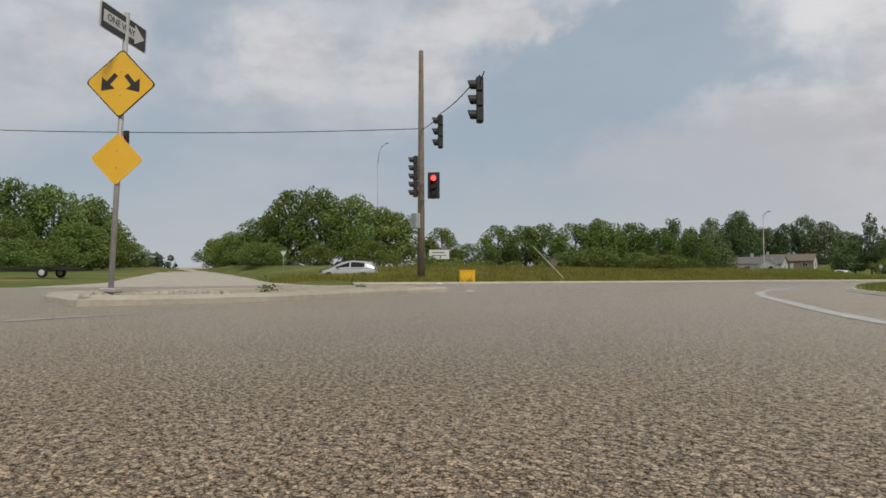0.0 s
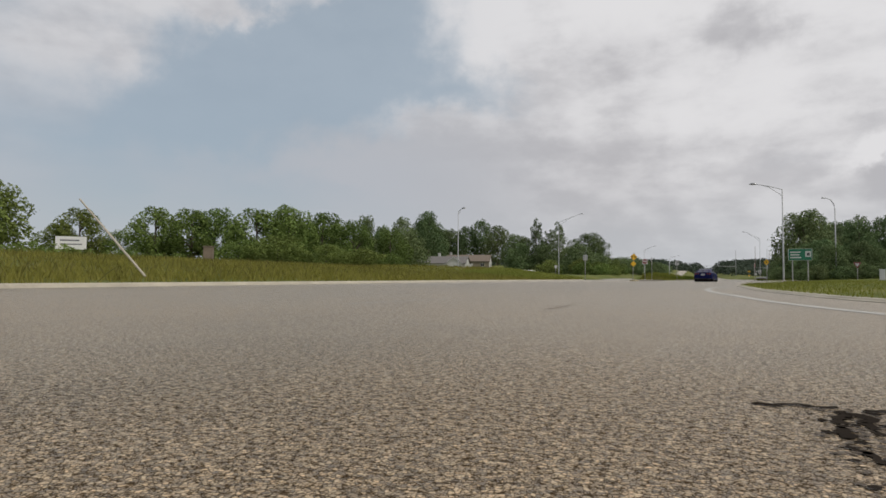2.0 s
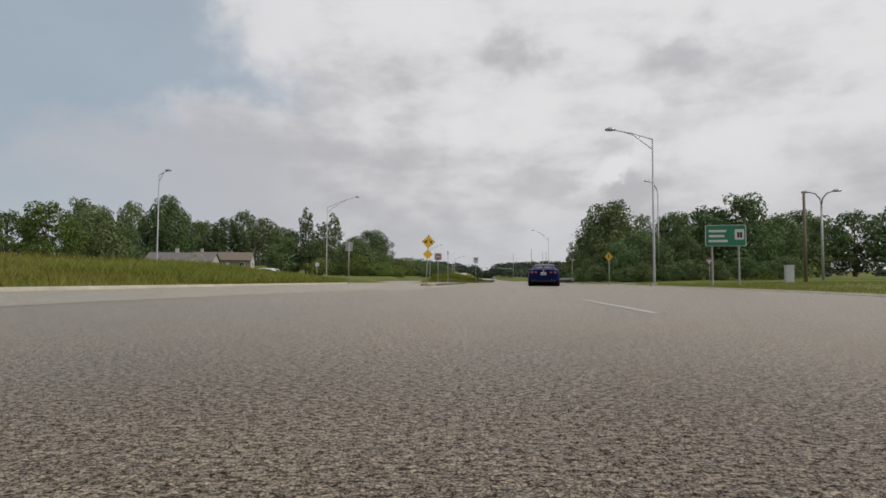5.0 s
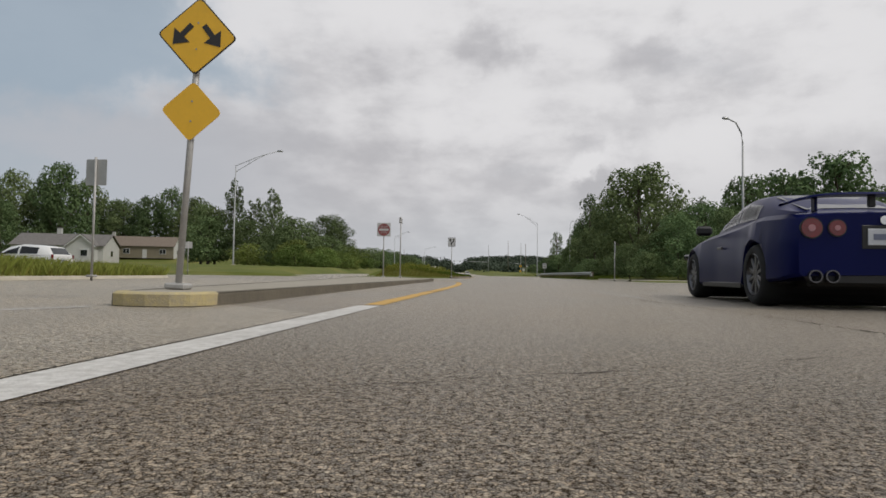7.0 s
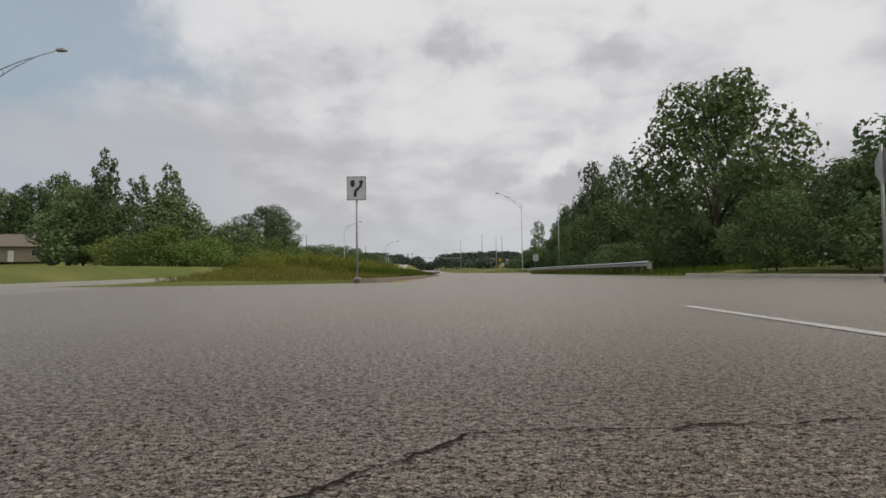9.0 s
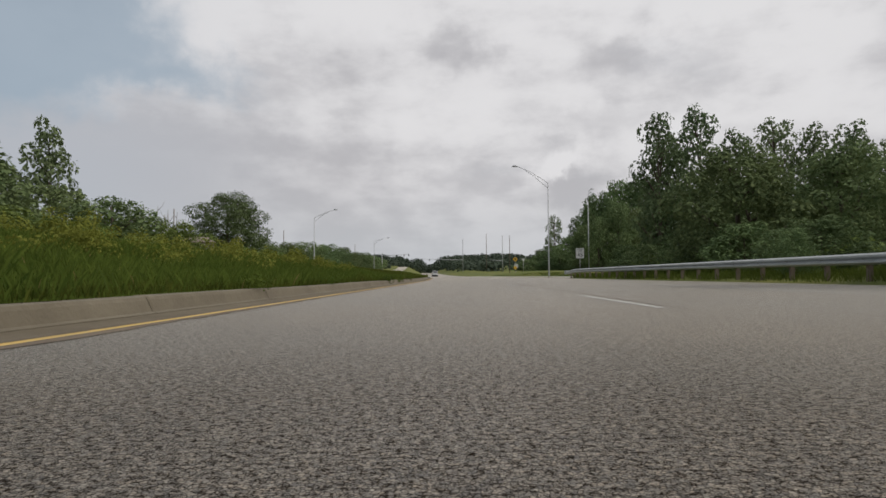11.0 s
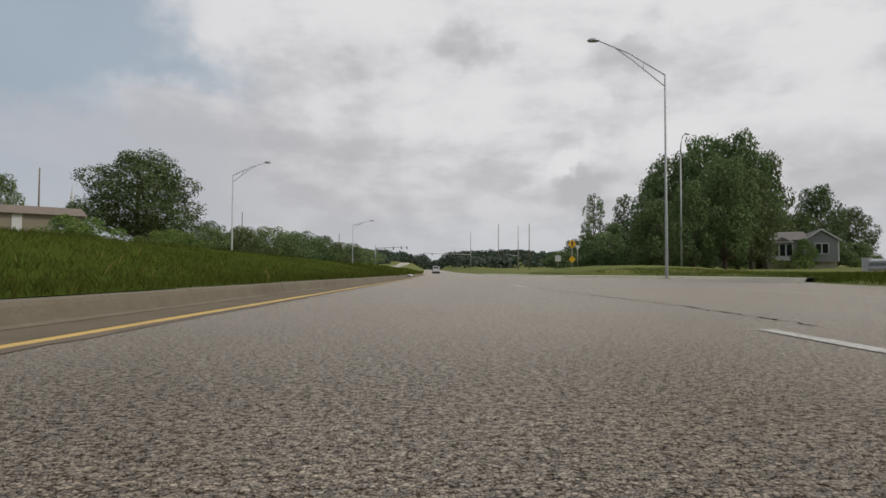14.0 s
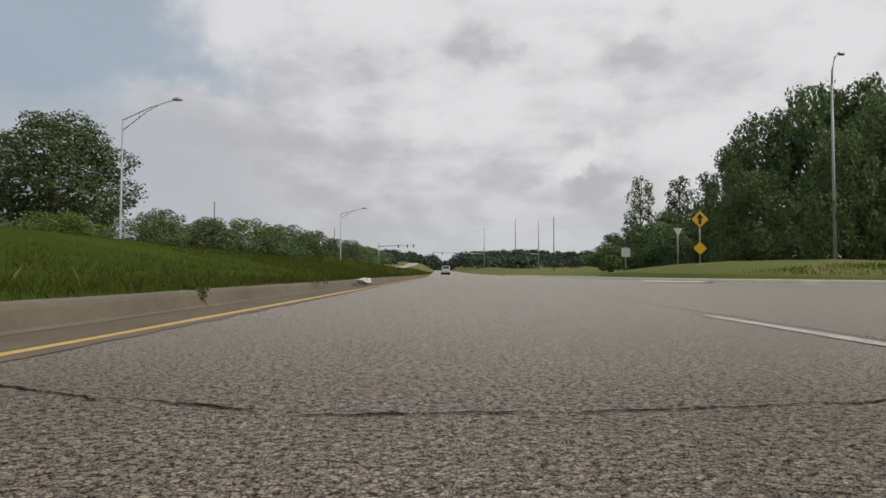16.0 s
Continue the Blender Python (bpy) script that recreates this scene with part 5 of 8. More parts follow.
ye = sign_post(pose(19.5, 41.5, 0.0, 0, 0, -25), 2.6, name="yield_sign", label="red and white triangular yield sign at the east street")
p, mm = panel(ye, rounded([(-0.46, 0.4), (0.46, 0.4), (0, -0.4)], 0.06, 3), 2.15, M_SIGNRED, "plate")
legend(p, mm, rounded([(-0.26, 0.25), (0.26, 0.25), (0, -0.19)], 0.03, 2), M_SIGNWHT)

ys = sign_post(pose(8.9, 34.6, 0.0, 0, 0, -45), 2.75, name="warning_sign", label="weathered yellow warning diamond by the east street")
p, mm = panel(ys, diamond(0.86), 2.42, M_SIGNYEL, "plate", border=M_SIGNBLK, inner=0.95)
legend(p, mm, arrow(0.34, 0.05, 0.13), dz=0.22)

bk = sign_post(pose(-12.0, 27.6, 0.1, 0, 0, 178), 3.2, name="road_sign", label="bare aluminium back of a large rectangular sign")
panel(bk, rect(0.58, 0.7), 2.8, M_SIGNBACK, "plate")

lf = sign_post(pose(-23.6, 58.5, 0.3, 0, 0, 90), 2.3, name="street_sign", label="small grey sign on a post by the west street")
panel(lf, rect(0.5, 0.5), 2.0, M_SIGNBACK, "plate", rz=-60)

sp = sign_post(pose(12.42, 129.4, 0.15), 2.6, name="speed_limit_sign", label="white speed limit 45 sign behind the guardrail")
p, mm = panel(sp, rect(0.76, 0.95), 2.12, M_SIGNWHT, "plate", border=M_SIGNBLK, inner=0.955)
words(p, mm, "SPEED", 0.16, M_SIGNBLK, dz=0.33, t=0.012)
words(p, mm, "LIMIT", 0.16, M_SIGNBLK, dz=0.17, t=0.012)
words(p, mm, "45", 0.52, M_SIGNBLK, dz=-0.17, t=0.012)

di = sign_post(pose(11.15, 168.4, 0.72), 2.45, name="warning_sign", label="yellow symbol diamond over a small yellow marker on the mound")
p, mm = panel(di, diamond(0.80), 2.05, M_SIGNYEL, "plate", border=M_SIGNBLK, inner=0.95)
legend(p, mm, [(-0.06, -0.22), (0.06, -0.22), (0.06, 0.05), (0.16, 0.05), (0, 0.25), (-0.16, 0.05), (-0.06, 0.05)])
panel(di, diamond(0.60), 0.76, M_SIGNYEL, "marker", y=0.004)

yb2 = sign_post(pose(-44.8, -41.5, float(ground_z(-44.8, -41.5)), 0, 0, 60), 2.1, name="yield_sign", label="small white triangular sign on a thin post in grass")
panel(yb2, rounded([(-0.3, 0.25), (0.3, 0.25), (0, -0.28)], 0.05), 1.75, M_SIGNWHT, "plate")
ws = sign_post(pose(14.0, 191.5, 0.4), 2.2, name="road_sign", label="plain white square sign past the mound")
panel(ws, rect(0.7, 0.72), 1.7, M_SIGNWHT, "plate")
ms = sign_post(pose(13.7, 178.5, float(ground_z(13.7, 178.5)) - 0.02, 0, 0, 10), 2.4, name="yield_sign", label="small pale triangular sign back on a post")
panel(ms, rounded([(-0.3, 0.25), (0.3, 0.25), (0, -0.25)], 0.05, 3), 2.15, M_SIGNWHT, "plate")

# green guide sign on two posts
gs = thing("guide_sign", "green guide sign with unreadable white lines on two posts", "road sign", m=pose(10.3, 11.35, 0.1, 0, 0, -6))
for s in (-0.6, 0.6):
    bm = BM()
    tube(bm, [(s, 0.06, -0.3), (s, 0.06, 2.95)], 0.045, 8)
    part("post", bm, M_POST, gs)
p, mm = panel(gs, rect(1.85, 1.02, 0.08), 2.42, M_SIGNGRN, "plate", border=M_SIGNWHT, inner=0.96)
for dx, dz, w in ((-0.36, 0.22, 0.8), (-0.4, -0.02, 0.7), (-0.34, -0.26, 0.86)):
    legend(p, mm, rect(w, 0.11, 0.01), M_SIGNWHT, dx, dz)
legend(p, mm, rect(0.42, 0.5, 0.05), M_SIGNWHT, 0.62, 0.05, name="route_marker")
legend(p, mm @ Matrix.Translation((0, -0.004, 0)), rect(0.10, 0.26, 0.03), M_SIGNBLK, 0.57, 0.03, name="legend")
legend(p, mm @ Matrix.Translation((0, -0.004, 0)), rect(0.10, 0.26, 0.03), M_SIGNBLK, 0.69, 0.03, name="legend")

# advertising board
bb = thing("billboard", "white roadside advertising board with grey lettering and a balloon emblem", "billboard", m=pose(14.95, -6.6, 0.1, 0, 0, 8))
bm = BM()
box(bm, (-0.52, 0.08, 0.95), (0.1, 0.1, 2.5), 0.01)
part("post", bm, M_WOODPOLE, bb)
p, mm = panel(bb, rect(2.12, 1.1, 0.02), 2.38, M_BILL, "board", t=0.04)
legend(p, mm, [(0.13 * math.cos(a), 0.16 * math.sin(a)) for a in [k * math.pi / 8 for k in range(16)]], M_BILLRED, -0.85, 0.28, t=0.04, name="emblem")
legend(p, mm @ Matrix.Translation((0, -0.004, 0)), [(-0.12, 0.03), (0.12, 0.03), (0.03, -0.18), (-0.03, -0.18)], M_BILLBLUE, -0.85, 0.2, t=0.04, name="emblem")
legend(p, mm, rect(0.9, 0.17, 0.02), M_BILLTXT, 0.2, 0.4, t=0.04)
legend(p, mm, rect(1.1, 0.05, 0.01), M_BILLTXT, 0.3, 0.23, t=0.04)
words(p, mm, "AGENTS", 0.24, M_BILLTXT, 0.3, 0.06, t=0.045, stretch=1.2)
legend(p, mm, rect(1.1, 0.05, 0.01), M_BILLTXT, 0.3, -0.13, t=0.04)
words(p, mm, "RESULTS", 0.24, M_BILLTXT, 0.3, -0.32, t=0.045, stretch=1.1)

wsn = thing("roadside_board", "distant white board with faint lines behind the verge", "billboard", m=pose(-88.5, 11.9, 1.2, 0, 0, 50))
for s in (-1.3, 1.3):
    bm = BM()
    box(bm, (s, 0.08, 1.6), (0.15, 0.15, 3.6), 0.02)
    part("post", bm, M_WOODPOLE, wsn)
p, mm = panel(wsn, rect(4.2, 2.0, 0.03), 4.0, M_BILL, "board", t=0.05)
legend(p, mm, rect(2.6, 0.22, 0.02), M_BILLTXT, -0.2, 0.4, t=0.05)
legend(p, mm, rect(3.0, 0.18, 0.02), M_BILLTXT, 0, -0.2, t=0.05)


# ---------------------------------------------------------------- lamps
def truss_lamp(x, y, h, arm, rise, turn, label, z=None):
    """A street lamp with a two-rod arm along local +x, turned by turn degrees."""
    z = ground_z(x, y) if z is None else z
    root = thing("street_lamp", label, "street lamp", "street lamps", pose(x, y, z, 0, 0, turn))
    hh = h - z
    bm = BM()
    tube(bm, [(0, 0, -0.3), (0, 0, 0.5), (0, 0, hh)], [0.10, 0.09, 0.05], 12)
    part("pole", bm, M_GREYPOLE, root, smooth=True)
    bm = BM()
    box(bm, (0, 0, 0.06), (0.42, 0.42, 0.14), 0.03)
    part("base_plate", bm, M_CONCRETE, root)
    bm = BM()
    ends = [(0, 0, hh - 0.05), (arm * 0.5, 0, hh + rise * 0.62), (arm * 0.92, 0, hh + rise)]
    tube(bm, ends, 0.032, 7)
    low = [(0, 0, hh - 0.75), (arm * 0.45, 0, hh + rise * 0.42), (arm * 0.7, 0, hh + rise * 0.8)]
    tube(bm, low, 0.028, 7)
    tube(bm, [(arm * 0.3, 0, hh + rise * 0.36), (arm * 0.3, 0, hh + rise * 0.1)], 0.018, 6)
    part("arm", bm, M_GREYPOLE, root, smooth=True)
    bm = BM()
    bmesh.ops.create_uvsphere(bm, u_segments=12, v_segments=7, radius=0.5)
    for v in bm.verts:
        v.co = Vector((v.co.x * 0.75 + arm, v.co.y * 0.34, max(v.co.z, -0.22) * 0.32 + hh + rise + 0.03))
    part("lamp_head", bm, M_STEEL, root, "grey cobra-head luminaire", smooth=True)
    return root


def davit_lamp(x, y, h, arm, turn, label, double=False):
    z = ground_z(x, y)
    root = thing("street_lamp", label, "street lamp", "street lamps", pose(x, y, z, 0, 0, turn))
    hh = h - z
    bm = BM()
    tube(bm, [(0, 0, -0.3), (0, 0, hh * 0.85)], [0.11, 0.075], 10)
    part("pole", bm, M_GREYPOLE, root, smooth=True)
    for s in ((1, -1) if double else (1,)):
        bm = BM()
        tube(bm, [(0, 0, hh * 0.85), (0.1 * arm * s, 0, hh * 0.92), (0.45 * arm * s, 0, hh * 0.98), (arm * s, 0, hh)], [0.07, 0.065, 0.06, 0.05], 7)
        part("arm", bm, M_GREYPOLE, root, smooth=True)
        bm = BM()
        bmesh.ops.create_uvsphere(bm, u_segments=10, v_segments=6, radius=0.5)
        for v in bm.verts:
            v.co = Vector((v.co.x * 0.7 + (arm + 0.2) * s, v.co.y * 0.3, max(v.co.z, -0.22) * 0.3 + hh))
        part("lamp_head", bm, M_STEEL, root, smooth=True)
    return root


truss_lamp(9.9, 23.35, 10.0, 2.8, 0.65, 178, "tall grey street lamp with a long level truss arm")
davit_lamp(25.75, 33.4, 7.7, 0.9, 160, "grey double-headed street lamp by the verge", True)
davit_lamp(20.1, 62.3, 13.2, 1.5, 200, "grey street lamp with a curved arm behind the east street")
truss_lamp(-28.4, 80.1, 12.3, 5.0, 1.6, 0, "grey street lamp on the far side with a rising truss arm")
truss_lamp(13.6, 152.7, 12.2, 4.2, 2.1, 176, "tall grey street lamp with a rising truss arm by the mound")
davit_lamp(25.9, 183.3, 15.6, 0.7, 20, "tall slim grey street lamp among the trees")
truss_lamp(-17.8, 235, 9.4, 3.7, 0.8, 0, "distant grey street lamp above the median grass")
truss_lamp(-22.3, 181.5, 10.6, 3.7, 1.3, 0, "grey street lamp above the median grass")
davit_lamp(-82.8, -6.8, 25, 2.0, 20, "very tall thin lamp mast far behind the trees")


def plain_pole(x, y, h, r, mat, label, name="utility_pole", cross=False):
    z = ground_z(x, y)
    root = thing(name, label, "pole", m=pose(x, y, z))
    bm = BM()
    tube(bm, [(0, 0, -0.4), (0, 0, h - z)], [r, r * 0.65], 9)
    part("pole", bm, mat, root, smooth=True)
    if cross:
        bm = BM()
        box(bm, (0, 0, h - z - 0.5), (1.9, 0.1, 0.12), 0.01)
        part("crossarm", bm, mat, root)
    return root


truss_lamp(-36, 42.5, 11.3, 1.0, 0.4, 0, "slim grey street lamp behind the west verge")
plain_pole(-53.7, 197.4, 14.0, 0.13, M_WOODPOLE, "wooden utility pole on the west slope")
plain_pole(20.6, 25.4, 6.5, 0.13, M_WOODPOLE, "wooden utility pole by the east trees")
for x, y, h in ((-48.3, 262, 14.4), (-60, 246, 14.5), (-32, 300, 11.8)):
    plain_pole(x, y, h, 0.14, M_WOODPOLE, "distant wooden utility pole on the west slope")
plain_pole(21, 371, 20.5, 0.16, M_WOODPOLE, "distant tall utility pole beside the road")
plain_pole(24.5, 300, 15.0, 0.14, M_WOODPOLE, "distant tall utility pole beside the road")


def dead_tree(x, y, h, seed):
    """A bare dead trunk with a few broken limbs."""
    rnd = random.Random(seed)
    z = ground_z(x, y)
    root = thing("dead_tree", "bare grey dead tree with broken limbs on the slope", "tree", "dead trees", pose(x, y, z))
    hh = h - z
    lean = rnd.uniform(-0.4, 0.4)
    part("trunk", tube(BM(), [(0, 0, -0.3), (lean * 0.3, 0, hh * 0.4), (lean, 0.2, hh)], [0.13, 0.09, 0.03], 7), M_DEADWOOD, root, smooth=True)
    for k in range(4):
        t, a = rnd.uniform(0.45, 0.9), rnd.uniform(0, 6.28)
        ln = hh * rnd.uniform(0.12, 0.25)
        base = Vector((lean * t, 0.2 * t, hh * t))
        part("limb", tube(BM(), [base, base + Vector((math.cos(a) * ln * 0.5, math.sin(a) * ln * 0.5, ln * 0.5)), base + Vector((math.cos(a) * ln * 0.7, math.sin(a) * ln * 0.7, ln))], [0.05, 0.035, 0.012], 5), M_DEADWOOD, root, smooth=True)
    return root


for k, (x, y, h) in enumerate(((-47.5, 176, 12.2), (-49.5, 178, 11.8), (-45.6, 177, 11.6), (-51.8, 181, 13.0), (-43.8, 175, 11.0))):
    dead_tree(x, y, h, 70 + k)


def mast_arm(x, y, h, arm, side, armz, label):
    """A signal pole with a long arm over the road."""
    z = ground_z(x, y)
    root = thing("signal_mast", label, "traffic light", "distant signal masts", pose(x, y, z))
    bm = BM()
    tube(bm, [(0, 0, -0.3), (0, 0, h - z)], [0.22, 0.12], 9)
    part("pole", bm, M_GREYPOLE, root, smooth=True)
    bm = BM()
    tube(bm, [(0, 0, armz - z), (arm * side, 0, armz - z + 0.6)], [0.14, 0.07], 8)
    part("arm", bm, M_GREYPOLE, root, smooth=True)
    for k in (0.55, 0.8, 0.97):
        bm = BM()
        box(bm, (arm * side * k, -0.15, armz - z - 0.35 + 0.6 * k), (0.35, 0.25, 1.0), 0.04)
        part("signal_head", bm, M_SIGHOUSE, root)
    return root


mast_arm(10.6, 400, 19.5, 22, -1, 8.6, "distant signal pole with a long arm over the road")
mast_arm(25.8, 341, 17.5, 6, -1, 6.6, "distant signal pole with a short arm")
mast_arm(-26.5, 345, 10.5, 12, 1, 9.2, "distant signal mast on the west side")


# ---------------------------------------------------------------- signals at the crossing
def signal_head(name, m, n, lit, label, back=False, ph=0.37):
    """A black signal head of n lamps facing -y, hung or fixed at its top."""
    root = thing(name, label, "traffic light", "signal heads", m)
    bm = BM()
    for k in range(n):
        box(bm, (0, 0, -ph * (k + 0.5)), (0.38, 0.24, ph - 0.012), 0.04)
    part("housing", bm, M_SIGHOUSE, root)
    if back:
        bm = BM()
        plate(bm, rect(0.66, ph * n + 0.26, 0.08), 0.012, Matrix.Translation((0, -0.05, -ph * n / 2)))
        part("backplate", bm, M_SIGHOUSE, root)
    for k in range(n):
        bm = BM()
        tube(bm, [(0, -0.10, -ph * (k + 0.5)), (0, -0.135, -ph * (k + 0.5))], 0.15, 16)
        part("lens", bm, M_LENSRED if k == lit else M_LENSOFF, root, "lit red lens" if k == lit else "")
        bm = BM()
        rr = 0.165
        vs = []
        for a in range(13):
            t = radians(-40 + a * 260 / 12)
            vs.append([bm.verts.new((rr * q * math.cos(t), yy, -ph * (k + 0.5) + rr * q * math.sin(t))) for yy, q in ((-0.12, 1), (-0.40 + 0.12 * (1 - math.sin(t)) * 0.5, 1), (-0.40 + 0.12 * (1 - math.sin(t)) * 0.5, 0.94), (-0.12, 0.94))])
        for u, w in zip(vs, vs[1:]):
            for i in range(4):
                bm.faces.new((u[i], u[(i + 1) % 4], w[(i + 1) % 4], w[i]))
        part("visor", bm, M_SIGHOUSE, root)
    return root


tp = thing("signal_pole", "tall weathered wooden signal pole with a control box in grass", "pole", m=pose(-13.3, -47.1, ground_z(-13.3, -47.1)))
bm = BM()
tube(bm, [(0, 0, -0.4), (0.0, 0, 4), (-0.1, 0.05, 13.0)], [0.21, 0.19, 0.13], 12)
part("pole", bm, M_WOODPOLE, tp, smooth=True)
bm = BM()
box(bm, (-0.1, -0.30, 3.35), (0.5, 0.32, 0.85), 0.03)
part("control_box", bm, M_GREYPOLE, tp, "grey metal control box")
bm = BM()
tube(bm, [(0.15, -0.1, 5.4), (0.75, -0.35, 5.4)], 0.03, 6)
tube(bm, [(0.15, -0.1, 4.5), (0.75, -0.35, 4.5)], 0.03, 6)
part("bracket", bm, M_GREYPOLE, tp)
signal_head("traffic_signal", pose(-12.4, -46.9, 5.95, 0, 0, 48), 3, 0, "black signal head with backplate showing a red light", True, 0.40)
signal_head("traffic_signal", pose(-13.5, -47.35, 7.1, 0, 0, -30), 5, -1, "black five-lamp signal head seen from the side", False, 0.46)
signal_head("traffic_signal", pose(-8.3, -49.6, 7.95, 0, 0, -40), 3, -1, "black signal head hanging on the span wire", False, 0.52)
signal_head("traffic_signal", pose(-0.6, -53.9, 6.9, 0, 0, -40), 3, -1, "black signal head hanging on the span wire", False, 0.5)
signal_head("traffic_signal", pose(-22.6, -60.4, 8.2, 0, 0, 50), 3, 0, "black signal head with a red light on the far wire", True, 0.5)


def cable(name, pts, r, label, sag=0.0):
    bm = BM()
    out = []
    for a, b in zip(pts, pts[1:]):
        a, b = Vector(a), Vector(b)
        for k in range(10):
            t = k / 10
            out.append(a.lerp(b, t) - Vector((0, 0, sag * 4 * t * (1 - t))))
    out.append(Vector(pts[-1]))
    tube(bm, out, r, 5)
    return tagged(link(name, bm, M_WIRE), label, "cable")


cable("span_wire", [(-13.3, -47.1, 8.6), (-8.3, -49.6, 8.03), (-0.6, -53.9, 6.98), (-0.1, -54.15, 6.93)], 0.022, "black span wire carrying signal heads", 0.12)
cable("span_wire", [(-13.3, -47.1, 8.65), (-22.6, -60.4, 8.25), (-31.5, -73, 8.6)], 0.022, "black span wire crossing the side street", 0.1)

bm = BM()
box(bm, (0, 0, 0.3), (0.78, 0.5, 0.6), 0.04)
yb = thing("grit_box", "bright yellow plastic box at the curb", "box", m=pose(-9.5, -46.95, 0.06, 0, 0, 48))
part("body", bm, M_BOXYEL, yb)
bm = BM()
box(bm, (0, 0, 0.615), (0.82, 0.54, 0.05), 0.015)
part("lid", bm, M_BOXYEL, yb)

lp = thing("leaning_pole", "pale leaning guy pole rising from the bushes", "pole", m=pose(-7.57, -42.49, 0.72))
bm = BM()
tube(bm, [(0.56, 0.00, -0.45), (-1.60, -0.01, 1.30)], [0.026, 0.02], 8)
part("pole", bm, M_CONCRETE, lp)
bm = BM()
box(bm, (0, 0, 0.45), (0.7, 0.55, 1.3), 0.04)
ub = thing("utility_cabinet", "dark weathered utility cabinet among bushes", "cabinet", m=pose(-29.1, -18.8, 1.2, 0, 0, 40))
part("body", bm, M_WOODPOLE, ub)
bm = BM()
box(bm, (0, 0, 1.13), (0.78, 0.63, 0.07), 0.02)
part("lid", bm, M_WOODPOLE, ub)
wb = thing("utility_cabinet", "small white utility cabinet in front of the trees", "cabinet", m=pose(18.7, 23.6, ground_z(18.7, 23.6), 0, 0, -10))
bm = BM()
box(bm, (0, 0, 0.55), (0.5, 0.45, 1.1), 0.03)
part("body", bm, M_SIGNWHT, wb)
bm = BM()
box(bm, (0, 0, 1.12), (0.57, 0.52, 0.06), 0.02)
part("lid", bm, M_SIGNWHT, wb)


# ---------------------------------------------------------------- guardrail
def guardrail():
    root = tagged(new("guardrail"), "pale galvanised corrugated guardrail on steel posts", "guardrail")
    f = smooth_curve([(76, 11.3), (90, 11.7), (128, 11.75), (137, 11.9)], 2)
    prof = [(0.0, 0.0), (0.045, 0.035), (0.08, 0.05), (0.08, 0.10), (0.03, 0.135), (0.0, 0.155), (0.03, 0.175), (0.08, 0.21), (0.08, 0.26), (0.045, 0.275), (0.0, 0.31)]
    y = 79.0
    while y < 131.0:
        y1 = y + 3.81
        bm = BM()
        rows = []
        for yy in (y, (y + y1) / 2, y1 + 0.06):
            base = ground_z(f(yy), yy)
            rows.append([bm.verts.new((f(yy) - 0.10 - a, yy, base + 0.46 + b)) for a, b in prof] + [bm.verts.new((f(yy) - 0.10 - a + 0.006, yy, base + 0.46 + b)) for a, b in prof[::-1]])
        n = len(rows[0])
        for r0, r1 in zip(rows, rows[1:]):
            for i in range(n):
                bm.faces.new((r0[i], r0[(i + 1) % n], r1[(i + 1) % n], r1[i]))
        for r in (rows[0][::-1], rows[-1]):
            bm.faces.new(r)
        bmesh.ops.recalc_face_normals(bm, faces=bm.faces[:])
        part("rail", bm, M_BARRIER, root)
        for yy in (y + 0.2, y + 2.1):
            base = ground_z(f(yy), yy)
            bm = BM()
            box(bm, (f(yy) + 0.06, yy, base + 0.28), (0.14, 0.1, 0.95), 0.008)
            box(bm, (f(yy) - 0.05, yy, base + 0.6), (0.12, 0.12, 0.3), 0.008)
            part("post", bm, M_WOODPOLE, root)
        y = y1
    bm = BM()
    base = ground_z(f(y), y)
    tube(bm, [(f(y) - 0.14, y - 0.05, base + 0.45), (f(y) - 0.14, y - 0.05, base + 0.8)], 0.12, 12)
    part("end_terminal", bm, M_BARRIER, root, "rounded steel rail end")
    bm = BM()
    tube(bm, [(f(79) - 0.14, 79, base + 0.45), (f(79) - 0.14, 79, base + 0.8)], 0.12, 12)
    part("end_terminal", bm, M_BARRIER, root, "rounded steel rail end")


guardrail()

# ---------------------------------------------------------------- vehicles
def lathe(bm, prof, n, m):
    """A turned shape about the x axis from (x, r) pairs."""
    rings = [[bm.verts.new(m @ Vector((x, r * math.cos(2 * math.pi * k / n), r * math.sin(2 * math.pi * k / n)))) for k in range(n)] for x, r in prof]
    for a, b in zip(rings, rings[1:]):
        for k in range(n):
            bm.faces.new((a[k], b[k], b[(k + 1) % n], a[(k + 1) % n]))
    return bm


